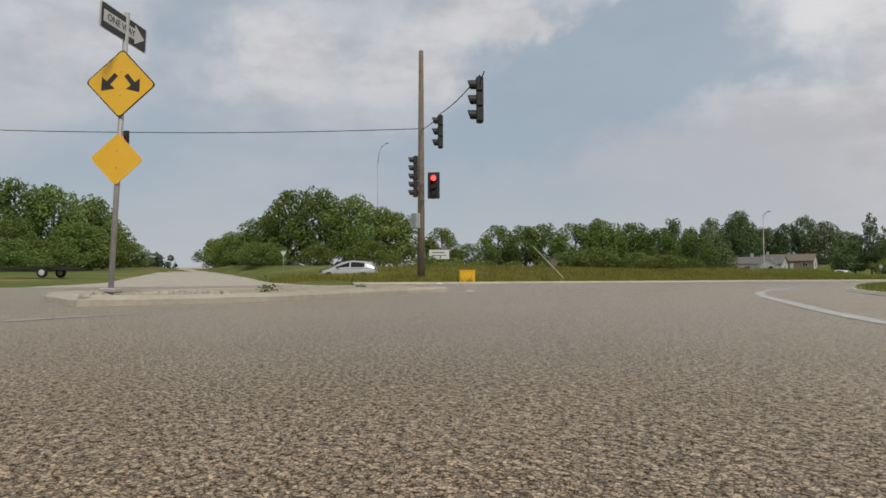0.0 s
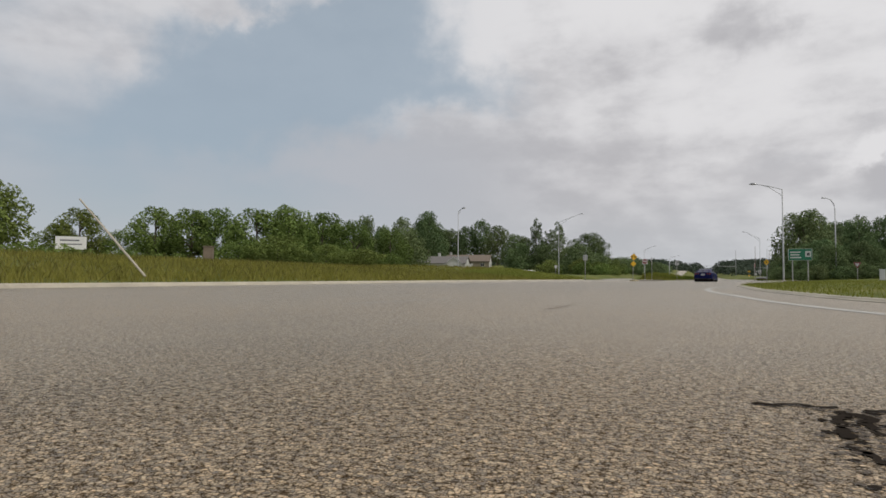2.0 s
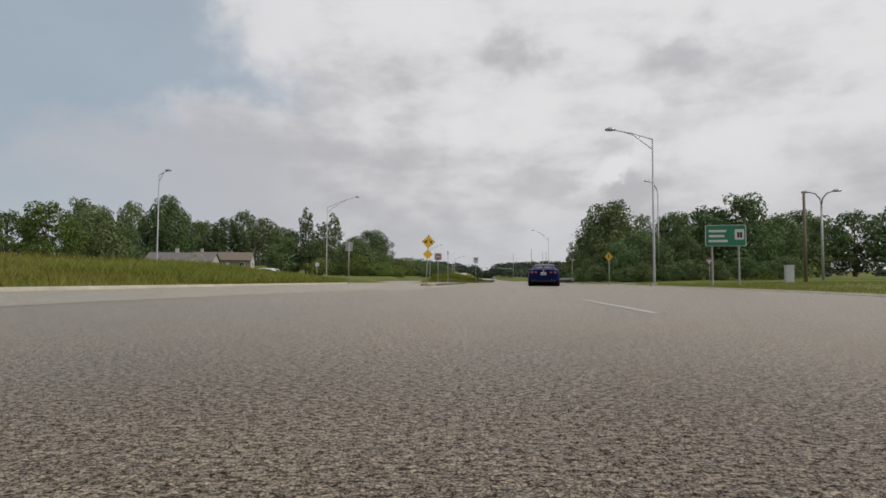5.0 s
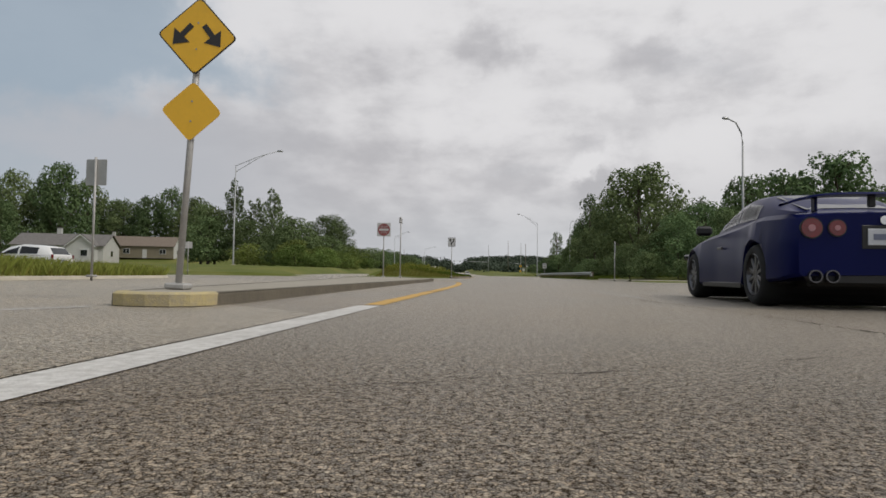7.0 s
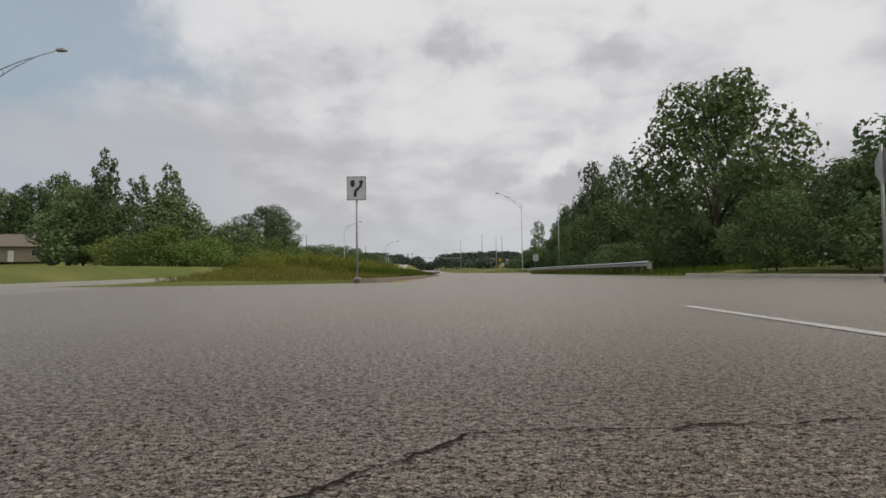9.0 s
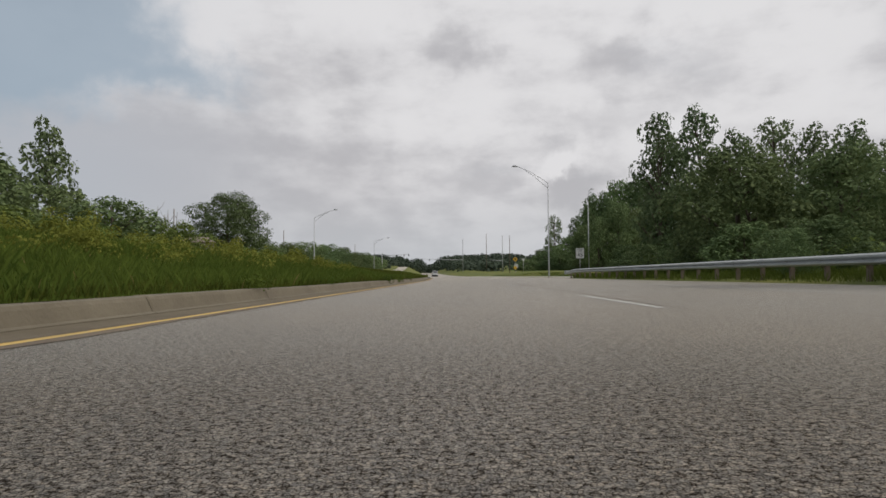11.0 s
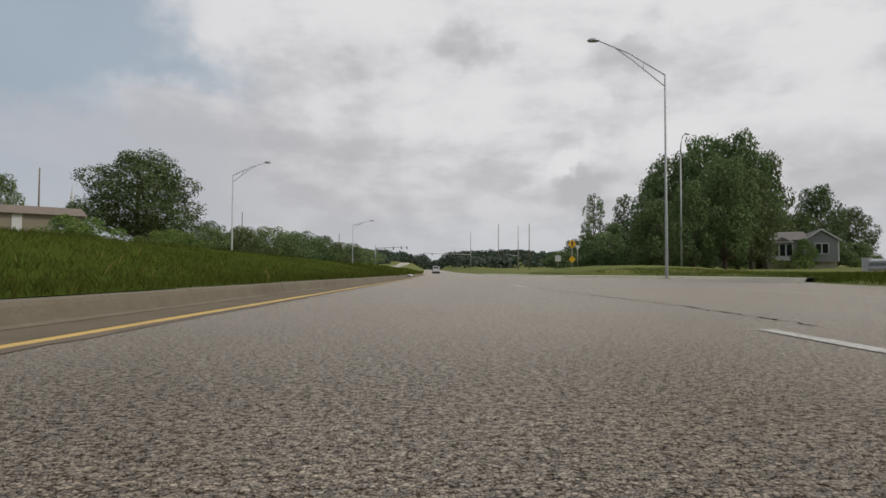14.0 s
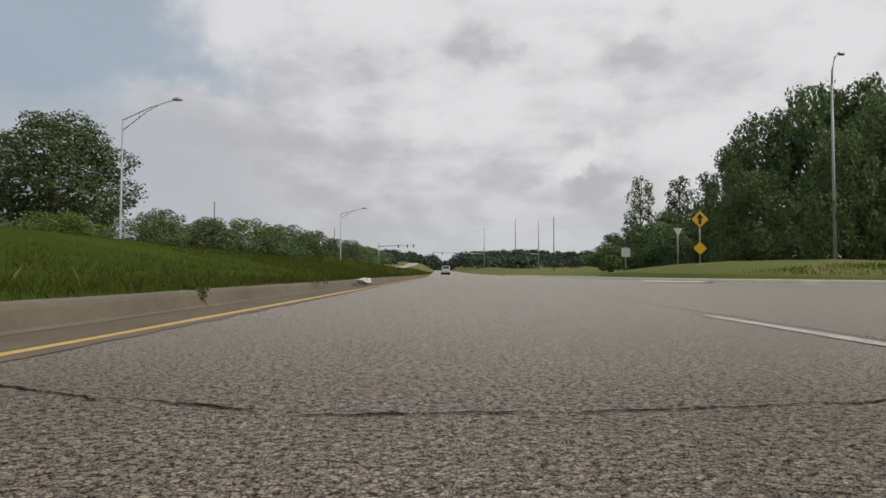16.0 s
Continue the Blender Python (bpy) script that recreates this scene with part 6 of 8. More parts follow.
def wheel(root, x, y, r, w, rim_mat, spokes):
    s = 1 if x > 0 else -1
    m = Matrix.Translation((x, y, r)) @ Matrix.Diagonal((s, 1, 1, 1))
    wh = new("wheel")
    wh.parent = root
    bm = BM()
    rr = r * 0.70
    lathe(bm, [(-w / 2, rr), (-w / 2 - 0.005, r * 0.86), (-w / 2 + 0.03, r - 0.012), (-w / 4, r), (w / 4, r), (w / 2 - 0.03, r - 0.012), (w / 2 + 0.005, r * 0.86), (w / 2 - 0.01, rr)], 28, m)
    bmesh.ops.recalc_face_normals(bm, faces=bm.faces[:])
    part("tyre", bm, M_TYRE, wh, smooth=True)
    bm = BM()
    lathe(bm, [(w / 2 - 0.02, rr + 0.004), (w / 2 - 0.012, rr - 0.012), (w / 2 - 0.06, rr - 0.03), (-w / 2 + 0.02, rr - 0.03)], 28, m)
    lathe(bm, [(w / 2 - 0.035, 0.001), (w / 2 - 0.03, 0.045), (w / 2 - 0.07, 0.06)], 14, m)
    for k in range(spokes):
        a = 2 * math.pi * k / spokes
        b = BM()
        box(b, (w / 2 - 0.05, 0, rr / 2), (0.035, 0.05, rr - 0.02), 0.008)
        bmesh.ops.transform(b, matrix=m @ Matrix.Rotation(a, 4, "X"), verts=b.verts[:])
        me = bpy.data.meshes.new("tmp")
        b.to_mesh(me)
        b.free()
        bm.from_mesh(me)
        bpy.data.meshes.remove(me)
    part("rim", bm, rim_mat, wh, "spoked alloy rim")
    bm = BM()
    lathe(bm, [(w / 2 - 0.09, 0.001), (w / 2 - 0.09, rr * 0.8)], 20, m)
    part("brake_disc", bm, M_STEEL, wh)
    return wh


def loft(bm, rings, close_ends=True):
    vs = [[bm.verts.new(p) for p in r] for r in rings]
    n = len(vs[0])
    for a, b in zip(vs, vs[1:]):
        for k in range(n - 1):
            bm.faces.new((a[k], a[k + 1], b[k + 1], b[k]))
    if close_ends:
        bm.faces.new(vs[0][::-1])
        bm.faces.new(vs[-1])
    bmesh.ops.recalc_face_normals(bm, faces=bm.faces[:])
    return bm


def car(name, label, m, P):
    """A car facing +y on the ground: body with wheel arches, cabin, glass, lamps and wheels."""
    root = thing(name, label, "car", m=m)
    I = lambda key, y: float(np.interp(y, [q[0] for q in P[key]], [q[1] for q in P[key]]))
    R, axles, y0, y1 = P["r"], P["axles"], P["y0"], P["y1"]
    ys = sorted(set([round(v, 3) for v in np.linspace(y0, y1, 34)] + [round(a + R * 1.10 * math.cos(t), 3) for a in axles for t in np.linspace(0, math.pi, 15)] + [y0 + 0.03, y1 - 0.03]))
    rings = []
    for y in ys:
        ws, zd = I("w", y), I("deck", y)
        zb = I("sill", y)
        for a in axles:
            d = abs(y - a)
            if d < R * 1.10:
                zb = max(zb, R + math.sqrt((R * 1.10) ** 2 - d * d))
        zb = min(zb, zd - 0.12)
        zm = max(I("waist", y), zb + 0.02)
        zs = max(zd - 0.07, zm + 0.03)
        half = [(0.0, zb + 0.02), (ws * 0.72, zb + 0.01), (ws - 0.035, zb), (ws - 0.004, zb + 0.03), (ws, zm), (ws - 0.03, zs), (ws - 0.085, zd - 0.018), (ws * 0.55, zd + 0.008), (0, zd + 0.015)]
        ring = [(x, y, z) for x, z in half] + [(-x, y, z) for x, z in half[-2:0:-1]] + [(half[0][0], y, half[0][1])]
        rings.append(ring)
    bm = BM()
    loft(bm, [r[:-1] + [r[0]] for r in rings], False)
    for r in (rings[0], rings[-1]):
        vs = [bm.verts.new(p) for p in r[:-1]]
        bm.faces.new(vs)
    bmesh.ops.remove_doubles(bm, verts=bm.verts[:], dist=0.0004)
    bmesh.ops.recalc_face_normals(bm, faces=bm.faces[:])
    body = part("body", bm, P["paint"], root, P.get("body_label", ""), smooth=True)
    body.data.set_sharp_from_angle(angle=radians(38))
    # cabin
    C = P["cabin"]        # y, belt half width, belt z, roof half width, roof z
    bm = BM()
    rr = []
    for y, wb, zb, wr, zr in C:
        half = [(wb, zb - 0.03), (wb * 0.55 + wr * 0.45 + 0.015, zb * 0.5 + zr * 0.5), (wr, zr - 0.045), (wr * 0.82, zr - 0.008), (0, zr)]
        rr.append([(x, y, z) for x, z in half] + [(-x, y, z) for x, z in half[-2::-1]])
    loft(bm, rr)
    cab = part("roof", bm, P["paint"], root, smooth=True)
    cab.data.set_sharp_from_angle(angle=radians(45))

    def on_side(y, t, s, off=0.006):
        wb, zb, wr, zr = (float(np.interp(y, [c[0] for c in C[::-1]], [c[k] for c in C[::-1]])) for k in (1, 2, 3, 4))
        if t < 0.5:
            x, z = wb + (wb * 0.55 + wr * 0.45 + 0.015 - wb) * t * 2, zb - 0.03 + (zb * 0.5 + zr * 0.5 - zb + 0.03) * t * 2
        else:
            a = (wb * 0.55 + wr * 0.45 + 0.015, zb * 0.5 + zr * 0.5)
            x, z = a[0] + (wr - a[0]) * (t * 2 - 1), a[1] + (zr - 0.045 - a[1]) * (t * 2 - 1)
        return (s * (x + off), y, z + off * 0.5)
    for s in (-1, 1):
        for (ya, yb, ta, tb) in P["side_windows"]:
            bm = BM()
            rows = [[bm.verts.new(on_side(ya + (yb - ya) * i / 8, t, s)) for t in np.linspace(0.12, ta + (tb - ta) * i / 8, 5)] for i in range(9)]
            for a, b in zip(rows, rows[1:]):
                for k in range(4):
                    bm.faces.new((a[k], a[k + 1], b[k + 1], b[k]))
            bmesh.ops.solidify(bm, geom=bm.faces[:], thickness=0.004)
            part("side_window", bm, M_GLASS, root, smooth=True)
    for nm, i, j in (("windscreen", *P["screen"]), ("rear_window", *P["rear_glass"])):
        bm = BM()
        a, b = C[i], C[j]
        rows = []
        for t in (0.08, 0.36, 0.64, 0.92):
            y = a[0] + (b[0] - a[0]) * t
            w = (a[3] + (b[3] - a[3]) * t) * 0.9
            z = a[4] + (b[4] - a[4]) * t
            ny, nz = (-(b[4] - a[4]), (b[0] - a[0]))
            ln = math.hypot(ny, nz)
            ny, nz = ny / ln, nz / ln
            if nz < 0:
                ny, nz = -ny, -nz
            rows.append([bm.verts.new((w * k, y + ny * 0.008, z + nz * 0.008 - 0.016 * abs(k) ** 3)) for k in (-1, -0.6, 0, 0.6, 1)])
        for r0, r1 in zip(rows, rows[1:]):
            for k in range(4):
                bm.faces.new((r0[k], r0[k + 1], r1[k + 1], r1[k]))
        bmesh.ops.recalc_face_normals(bm, faces=bm.faces[:])
        part(nm, bm, M_GLASS, root, smooth=True)
    for a in axles:
        for s in (-1, 1):
            wheel(root, s * P["track"], a, R, P["tw"], P["rim"], P["spokes"])
    # wheel wells and floor
    bm = BM()
    box(bm, (0, (y0 + y1) / 2, P["floor"]), (P["track"] * 1.55, (y1 - y0) * 0.9, 0.12), 0.03)
    part("floor_pan", bm, M_CARBLACK, root)
    for a in axles:
        bm = BM()
        tube(bm, [(-P["track"] + 0.02, a, R + 0.02), (P["track"] - 0.02, a, R + 0.02)], R * 1.02, 18)
        part("wheel_well", bm, M_CARBLACK, root)
    # mirrors, plate
    for s in (-1, 1):
        bm = BM()
        box(bm, (s * (I("w", P["mirror"]) + 0.06), P["mirror"], P["mirror_z"]), (0.22, 0.12, 0.14), 0.035)
        part("mirror", bm, P["mirror_mat"], root)
    ob = part("number_plate", box(BM(), (0, y0 - 0.012, P["plate_z"]), (0.32, 0.014, 0.165), 0.004), M_PLATE, root, "white number plate")
    part("plate_bar", box(BM(), (0, y0 - 0.021, P["plate_z"]), (0.22, 0.004, 0.06)), M_PLATEBAR, ob)
    return root, I


# the dark blue coupe in the outer lane
COUPE = dict(
    y0=-2.30, y1=2.34, r=0.355, axles=(-1.37, 1.40), track=0.80, tw=0.28, floor=0.27, paint=M_BLUE, rim=M_RIM, spokes=10, mirror=0.55, mirror_z=1.0, mirror_mat=M_CARBLACK, plate_z=0.74,
    body_label="glossy dark blue coupe body",
    w=[(-2.30, 0.80), (-2.2, 0.875), (-1.9, 0.92), (-1.37, 0.955), (-0.8, 0.915), (0.2, 0.90), (0.9, 0.925), (1.4, 0.945), (1.9, 0.90), (2.2, 0.78), (2.34, 0.60)],
    deck=[(-2.30, 0.97), (-2.22, 1.0), (-1.6, 1.03), (-0.8, 1.0), (0.7, 0.94), (1.3, 0.87), (1.9, 0.77), (2.2, 0.67), (2.34, 0.56)],
    sill=[(-2.30, 0.34), (-2.0, 0.29), (-1.0, 0.23), (1.0, 0.22), (2.0, 0.19), (2.34, 0.22)],
    waist=[(-2.3, 0.66), (-1.37, 0.72), (0, 0.60), (1.4, 0.66), (2.34, 0.42)],
    cabin=[(0.95, 0.70, 0.94, 0.62, 0.945), (0.45, 0.755, 0.985, 0.615, 1.17), (0.0, 0.77, 1.0, 0.60, 1.325), (-0.4, 0.775, 1.01, 0.585, 1.375), (-0.85, 0.765, 1.02, 0.57, 1.35), (-1.3, 0.72, 1.03, 0.55, 1.225), (-1.75, 0.64, 1.035, 0.53, 1.07), (-1.9, 0.58, 1.03, 0.5, 1.035)],
    side_windows=[(0.42, -0.30, 0.30, 0.86), (-0.34, -0.95, 0.86, 0.62)],
    screen=(0, 2), rear_glass=(4, 6))
coupe, CI = car("sports_coupe", "dark blue sports coupe with rear wing and four round tail lamps", pose(2.36, 20.1, 0.0, 0, 0, -6.0), COUPE)
for s in (-1, 1):
    for dx, r in ((0.68, 0.098), (0.44, 0.078)):
        bm = BM()
        tube(bm, [(s * dx, -2.20, 0.83), (s * dx, -2.312, 0.83)], r + 0.012, 24)
        tl = part("tail_lamp", bm, M_CARBLACK, coupe)
        bm = BM()
        tube(bm, [(s * dx, -2.28, 0.83), (s * dx, -2.318, 0.83)], r, 24)
        part("lamp_ring", bm, M_TAIL, tl, "red ring lens")
        bm = BM()
        tube(bm, [(s * dx, -2.30, 0.83), (s * dx, -2.323, 0.83)], r * 0.36, 20)
        part("lamp_centre", bm, M_TAILCORE, tl)
    for dx in (0.50, 0.66):
        bm = BM()
        lathe(bm, [(0, 0.062), (0.13, 0.066), (0.13, 0.054), (0.02, 0.05), (0.02, 0.001)], 18, Matrix.Translation((s * dx, -2.22, 0.34)) @ Matrix.Rotation(radians(-90), 4, "Z"))
        part("exhaust_tip", bm, M_RIM, coupe, "round chrome exhaust tip")
    bm = BM()
    box(bm, (s * 0.78, 2.06, 0.66), (0.14, 0.34, 0.10), 0.03, Matrix.Rotation(radians(-18 * s), 4, "Z"))
    part("headlamp", bm, M_GLASS, coupe)
    bm = BM()
    box(bm, (s * 0.55, -2.06, 1.10), (0.03, 0.10, 0.17), 0.01)
    part("wing_support", bm, M_BLUE, coupe)
    bm = BM()
    box(bm, (s * 0.925, -0.05, 0.72), (0.02, 0.2, 0.035), 0.006)
    part("door_handle", bm, M_RIM, coupe)
    bm = BM()
    box(bm, (s * 0.905, 0.95, 0.55), (0.02, 0.07, 0.36), 0.006)
    part("fender_vent", bm, M_CARBLACK, coupe)
    bm = BM()
    box(bm, (s * 0.90, 0.0, 0.225), (0.03, 1.75, 0.07), 0.01)
    part("side_skirt", bm, M_CARBLACK, coupe)
bm = BM()
rings = []
for x in np.linspace(-0.86, 0.86, 15):
    e = abs(x) / 0.86
    zz = 1.185 - 0.10 * e ** 4
    rings.append([(x, -2.22 + 0.03 * e, zz), (x, -2.20, zz + 0.022), (x, -1.98, zz + 0.026), (x, -1.94, zz + 0.008), (x, -2.0, zz - 0.006), (x, -2.22 + 0.03 * e, zz)])
loft(bm, rings, False)
part("rear_wing", bm, M_BLUE, coupe, "dark blue rear wing", smooth=True)
part("third_brake_lamp", box(BM(), (0, -2.06, 1.13), (0.07, 0.05, 0.13), 0.01), M_CARBLACK, coupe)
part("rear_diffuser", box(BM(), (0, -2.2, 0.35), (1.30, 0.16, 0.2), 0.03), M_CARBLACK, coupe, "black lower bumper")
part("emblem", tube(BM(), [(0, -2.29, 0.91), (0, -2.315, 0.91)], 0.045, 18), M_CHROME, coupe)
part("rear_panel", box(BM(), (0, -2.295, 0.74), (0.42, 0.02, 0.24), 0.006), M_CARBLACK, coupe)

# white sport utility vehicle far ahead
SUV = dict(
    y0=-2.3, y1=2.3, r=0.36, axles=(-1.35, 1.42), track=0.78, tw=0.24, floor=0.32, paint=M_CARWHITE, rim=M_STEEL, spokes=6, mirror=0.75, mirror_z=1.15, mirror_mat=M_CARBLACK, plate_z=0.82,
    w=[(-2.3, 0.84), (-2.1, 0.90), (0, 0.92), (1.8, 0.9), (2.3, 0.72)],
    deck=[(-2.3, 1.05), (-0.5, 1.06), (0.9, 1.06), (1.9, 1.0), (2.3, 0.82)],
    sill=[(-2.3, 0.42), (-1, 0.34), (1, 0.34), (2.3, 0.36)],
    waist=[(-2.3, 0.75), (2.3, 0.7)],
    cabin=[(1.05, 0.8, 1.06, 0.72, 1.07), (0.35, 0.84, 1.08, 0.68, 1.68), (-0.5, 0.86, 1.08, 0.69, 1.75), (-1.6, 0.86, 1.08, 0.69, 1.74), (-2.05, 0.85, 1.07, 0.68, 1.70), (-2.27, 0.83, 1.06, 0.74, 1.09)],
    side_windows=[(0.5, -0.2, 0.5, 0.85), (-0.3, -1.1, 0.85, 0.85), (-1.2, -1.95, 0.85, 0.82)],
    screen=(0, 1), rear_glass=(4, 5))
suv, _ = car("white_suv", "white sport utility vehicle driving far ahead on the road", pose(-2.4, 265, float(ground_z(-2.4, 265)) + 0.09, 0, 0, 2.2), SUV)
for s in (-1, 1):
    part("tail_lamp", box(BM(), (s * 0.78, -2.29, 1.0), (0.12, 0.05, 0.34), 0.02), M_TAIL, suv)
part("bumper", box(BM(), (0, -2.33, 0.52), (1.6, 0.12, 0.2), 0.03), M_CARSILVER, suv)

HATCH = dict(SUV, y0=-2.05, y1=2.1, axles=(-1.2, 1.35), r=0.31, track=0.74, floor=0.24, paint=M_CARSILVER, mirror=0.7, mirror_z=1.0, plate_z=0.7,
    w=[(-2.05, 0.76), (-1.8, 0.85), (0, 0.87), (1.6, 0.84), (2.1, 0.6)],
    deck=[(-2.05, 0.92), (0.2, 0.94), (1.0, 0.92), (1.7, 0.8), (2.1, 0.62)],
    sill=[(-2.05, 0.32), (-1, 0.22), (1, 0.22), (2.1, 0.25)],
    waist=[(-2.05, 0.6), (2.1, 0.5)],
    cabin=[(1.35, 0.72, 0.9, 0.62, 0.905), (0.45, 0.8, 0.95, 0.6, 1.38), (-0.3, 0.81, 0.96, 0.6, 1.5), (-1.2, 0.8, 0.96, 0.58, 1.45), (-1.7, 0.78, 0.95, 0.56, 1.36), (-2.0, 0.76, 0.93, 0.64, 0.97)],
    side_windows=[(0.85, -0.15, 0.3, 0.85), (-0.25, -1.25, 0.85, 0.8)])
hx, hy = -25.8, -44.6
hatch, _ = car("hatchback", "silver-white hatchback behind the grass on the side street", pose(hx, hy, ground_z(hx, hy) - 0.2, 0, 0, 140), HATCH)
for s in (-1, 1):
    part("tail_lamp", box(BM(), (s * 0.7, -2.03, 0.88), (0.14, 0.06, 0.22), 0.02), M_TAIL, hatch)
    part("headlamp", box(BM(), (s * 0.62, 1.98, 0.66), (0.2, 0.16, 0.12), 0.03), M_GLASS, hatch)
WCAR = dict(HATCH, paint=M_CARWHITE)
wcar, _ = car("white_car", "small white car waiting on the west crossing street", pose(-24.7, 42.5, ground_z(-24.7, 42.5) + 0.06, 0, 0, 84), WCAR)
for s in (-1, 1):
    part("tail_lamp", box(BM(), (s * 0.7, -2.03, 0.88), (0.14, 0.06, 0.22), 0.02), M_TAIL, wcar)

# boat trailer waiting on the side street
tr = thing("trailer", "black low trailer waiting on the side street", "trailer", m=pose(-32.4, -62.6, ground_z(-32.4, -62.6) + 0.06, 0, 0, 52))
bm = BM()
for s in (-0.8, 0.8):
    box(bm, (-0.6, s, 0.55), (4.6, 0.1, 0.14), 0.01)
for k in range(6):
    box(bm, (-2.6 + k * 0.85, 0, 0.55), (0.1, 1.6, 0.1), 0.01)
box(bm, (-0.6, 0, 0.64), (4.2, 1.5, 0.05), 0.01)
part("frame", bm, M_CARBLACK, tr)
for s in (-0.95, 0.95):
    bm = BM()
    lathe(bm, [(-0.1, 0.2), (-0.1, 0.3), (-0.05, 0.33), (0.05, 0.33), (0.1, 0.3), (0.1, 0.2)], 22, Matrix.Translation((0, s, 0.33)) @ Matrix.Rotation(radians(90), 4, "Z"))
    wq = part("wheel", bm, M_TYRE, tr)
    bm = BM()
    lathe(bm, [(-0.09, 0.001), (-0.1, 0.12), (-0.07, 0.2), (0.07, 0.2), (0.1, 0.12), (0.09, 0.001)], 18, Matrix.Translation((0, s, 0.33)) @ Matrix.Rotation(radians(90), 4, "Z"))
    part("rim", bm, M_SIGNWHT, wq, "white steel rim")
    part("mudguard", box(BM(), (0, s, 0.72), (0.9, 0.24, 0.04), 0.01), M_CARBLACK, tr)

# ---------------------------------------------------------------- houses
def slab(corners, t):
    """A thin slab under the quad or triangle of corners."""
    bm = BM()
    c = [Vector(p) for p in corners]
    n = (c[1] - c[0]).cross(c[2] - c[0]).normalized()
    top = [bm.verts.new(p) for p in c]
    low = [bm.verts.new(p - n * t) for p in c]
    bm.faces.new(top)
    bm.faces.new(low[::-1])
    for i in range(len(c)):
        bm.faces.new((top[i], low[i], low[(i + 1) % len(c)], top[(i + 1) % len(c)]))
    return bm


def front_gable(root, cx, w, out, d, eave, ridge):
    """A gabled wing that projects from the front of a house, with a white trimmed window."""
    y0 = -d / 2 - out
    part("gable_wall", plate(BM(), [(cx - w / 2, 0), (cx + w / 2, 0), (cx + w / 2, eave), (cx, ridge), (cx - w / 2, eave)], 0.2, Matrix.Translation((0, y0 + 0.1, 0))), M_SIDING, root, "white gabled front")
    for s in (-1, 1):
        part("wing_wall", box(BM(), (cx + s * (w / 2 - 0.1), y0 / 2 - d / 4 + 0.1, eave / 2), (0.2, out - 0.2, eave)), M_SIDING, root)
        a, b = cx + s * (w / 2 + 0.35), eave - 0.22
        ring = [(a, y0 - 0.3, b), (cx, y0 - 0.3, ridge + 0.06), (cx, 0, ridge + 0.06), (a, 0, b)]
        part("roof_slope", slab(ring[::s], 0.12), M_ROOF, root)
        part("rake_board", slab([(a, y0 - 0.33, b + 0.02), (cx, y0 - 0.33, ridge + 0.08), (cx, y0 - 0.33, ridge - 0.16), (a, y0 - 0.33, b - 0.2)][::s], 0.05), M_SIGNWHT, root, "white rake board")
    win = part("window", box(BM(), (cx + 0.6, y0 - 0.03, 1.6), (1.3, 0.1, 1.3), 0.015), M_SIGNWHT, root, "white framed window")
    part("pane", box(BM(), (cx + 0.6, y0 - 0.085, 1.6), (1.0, 0.03, 1.0)), M_GLASS, win)
    return root


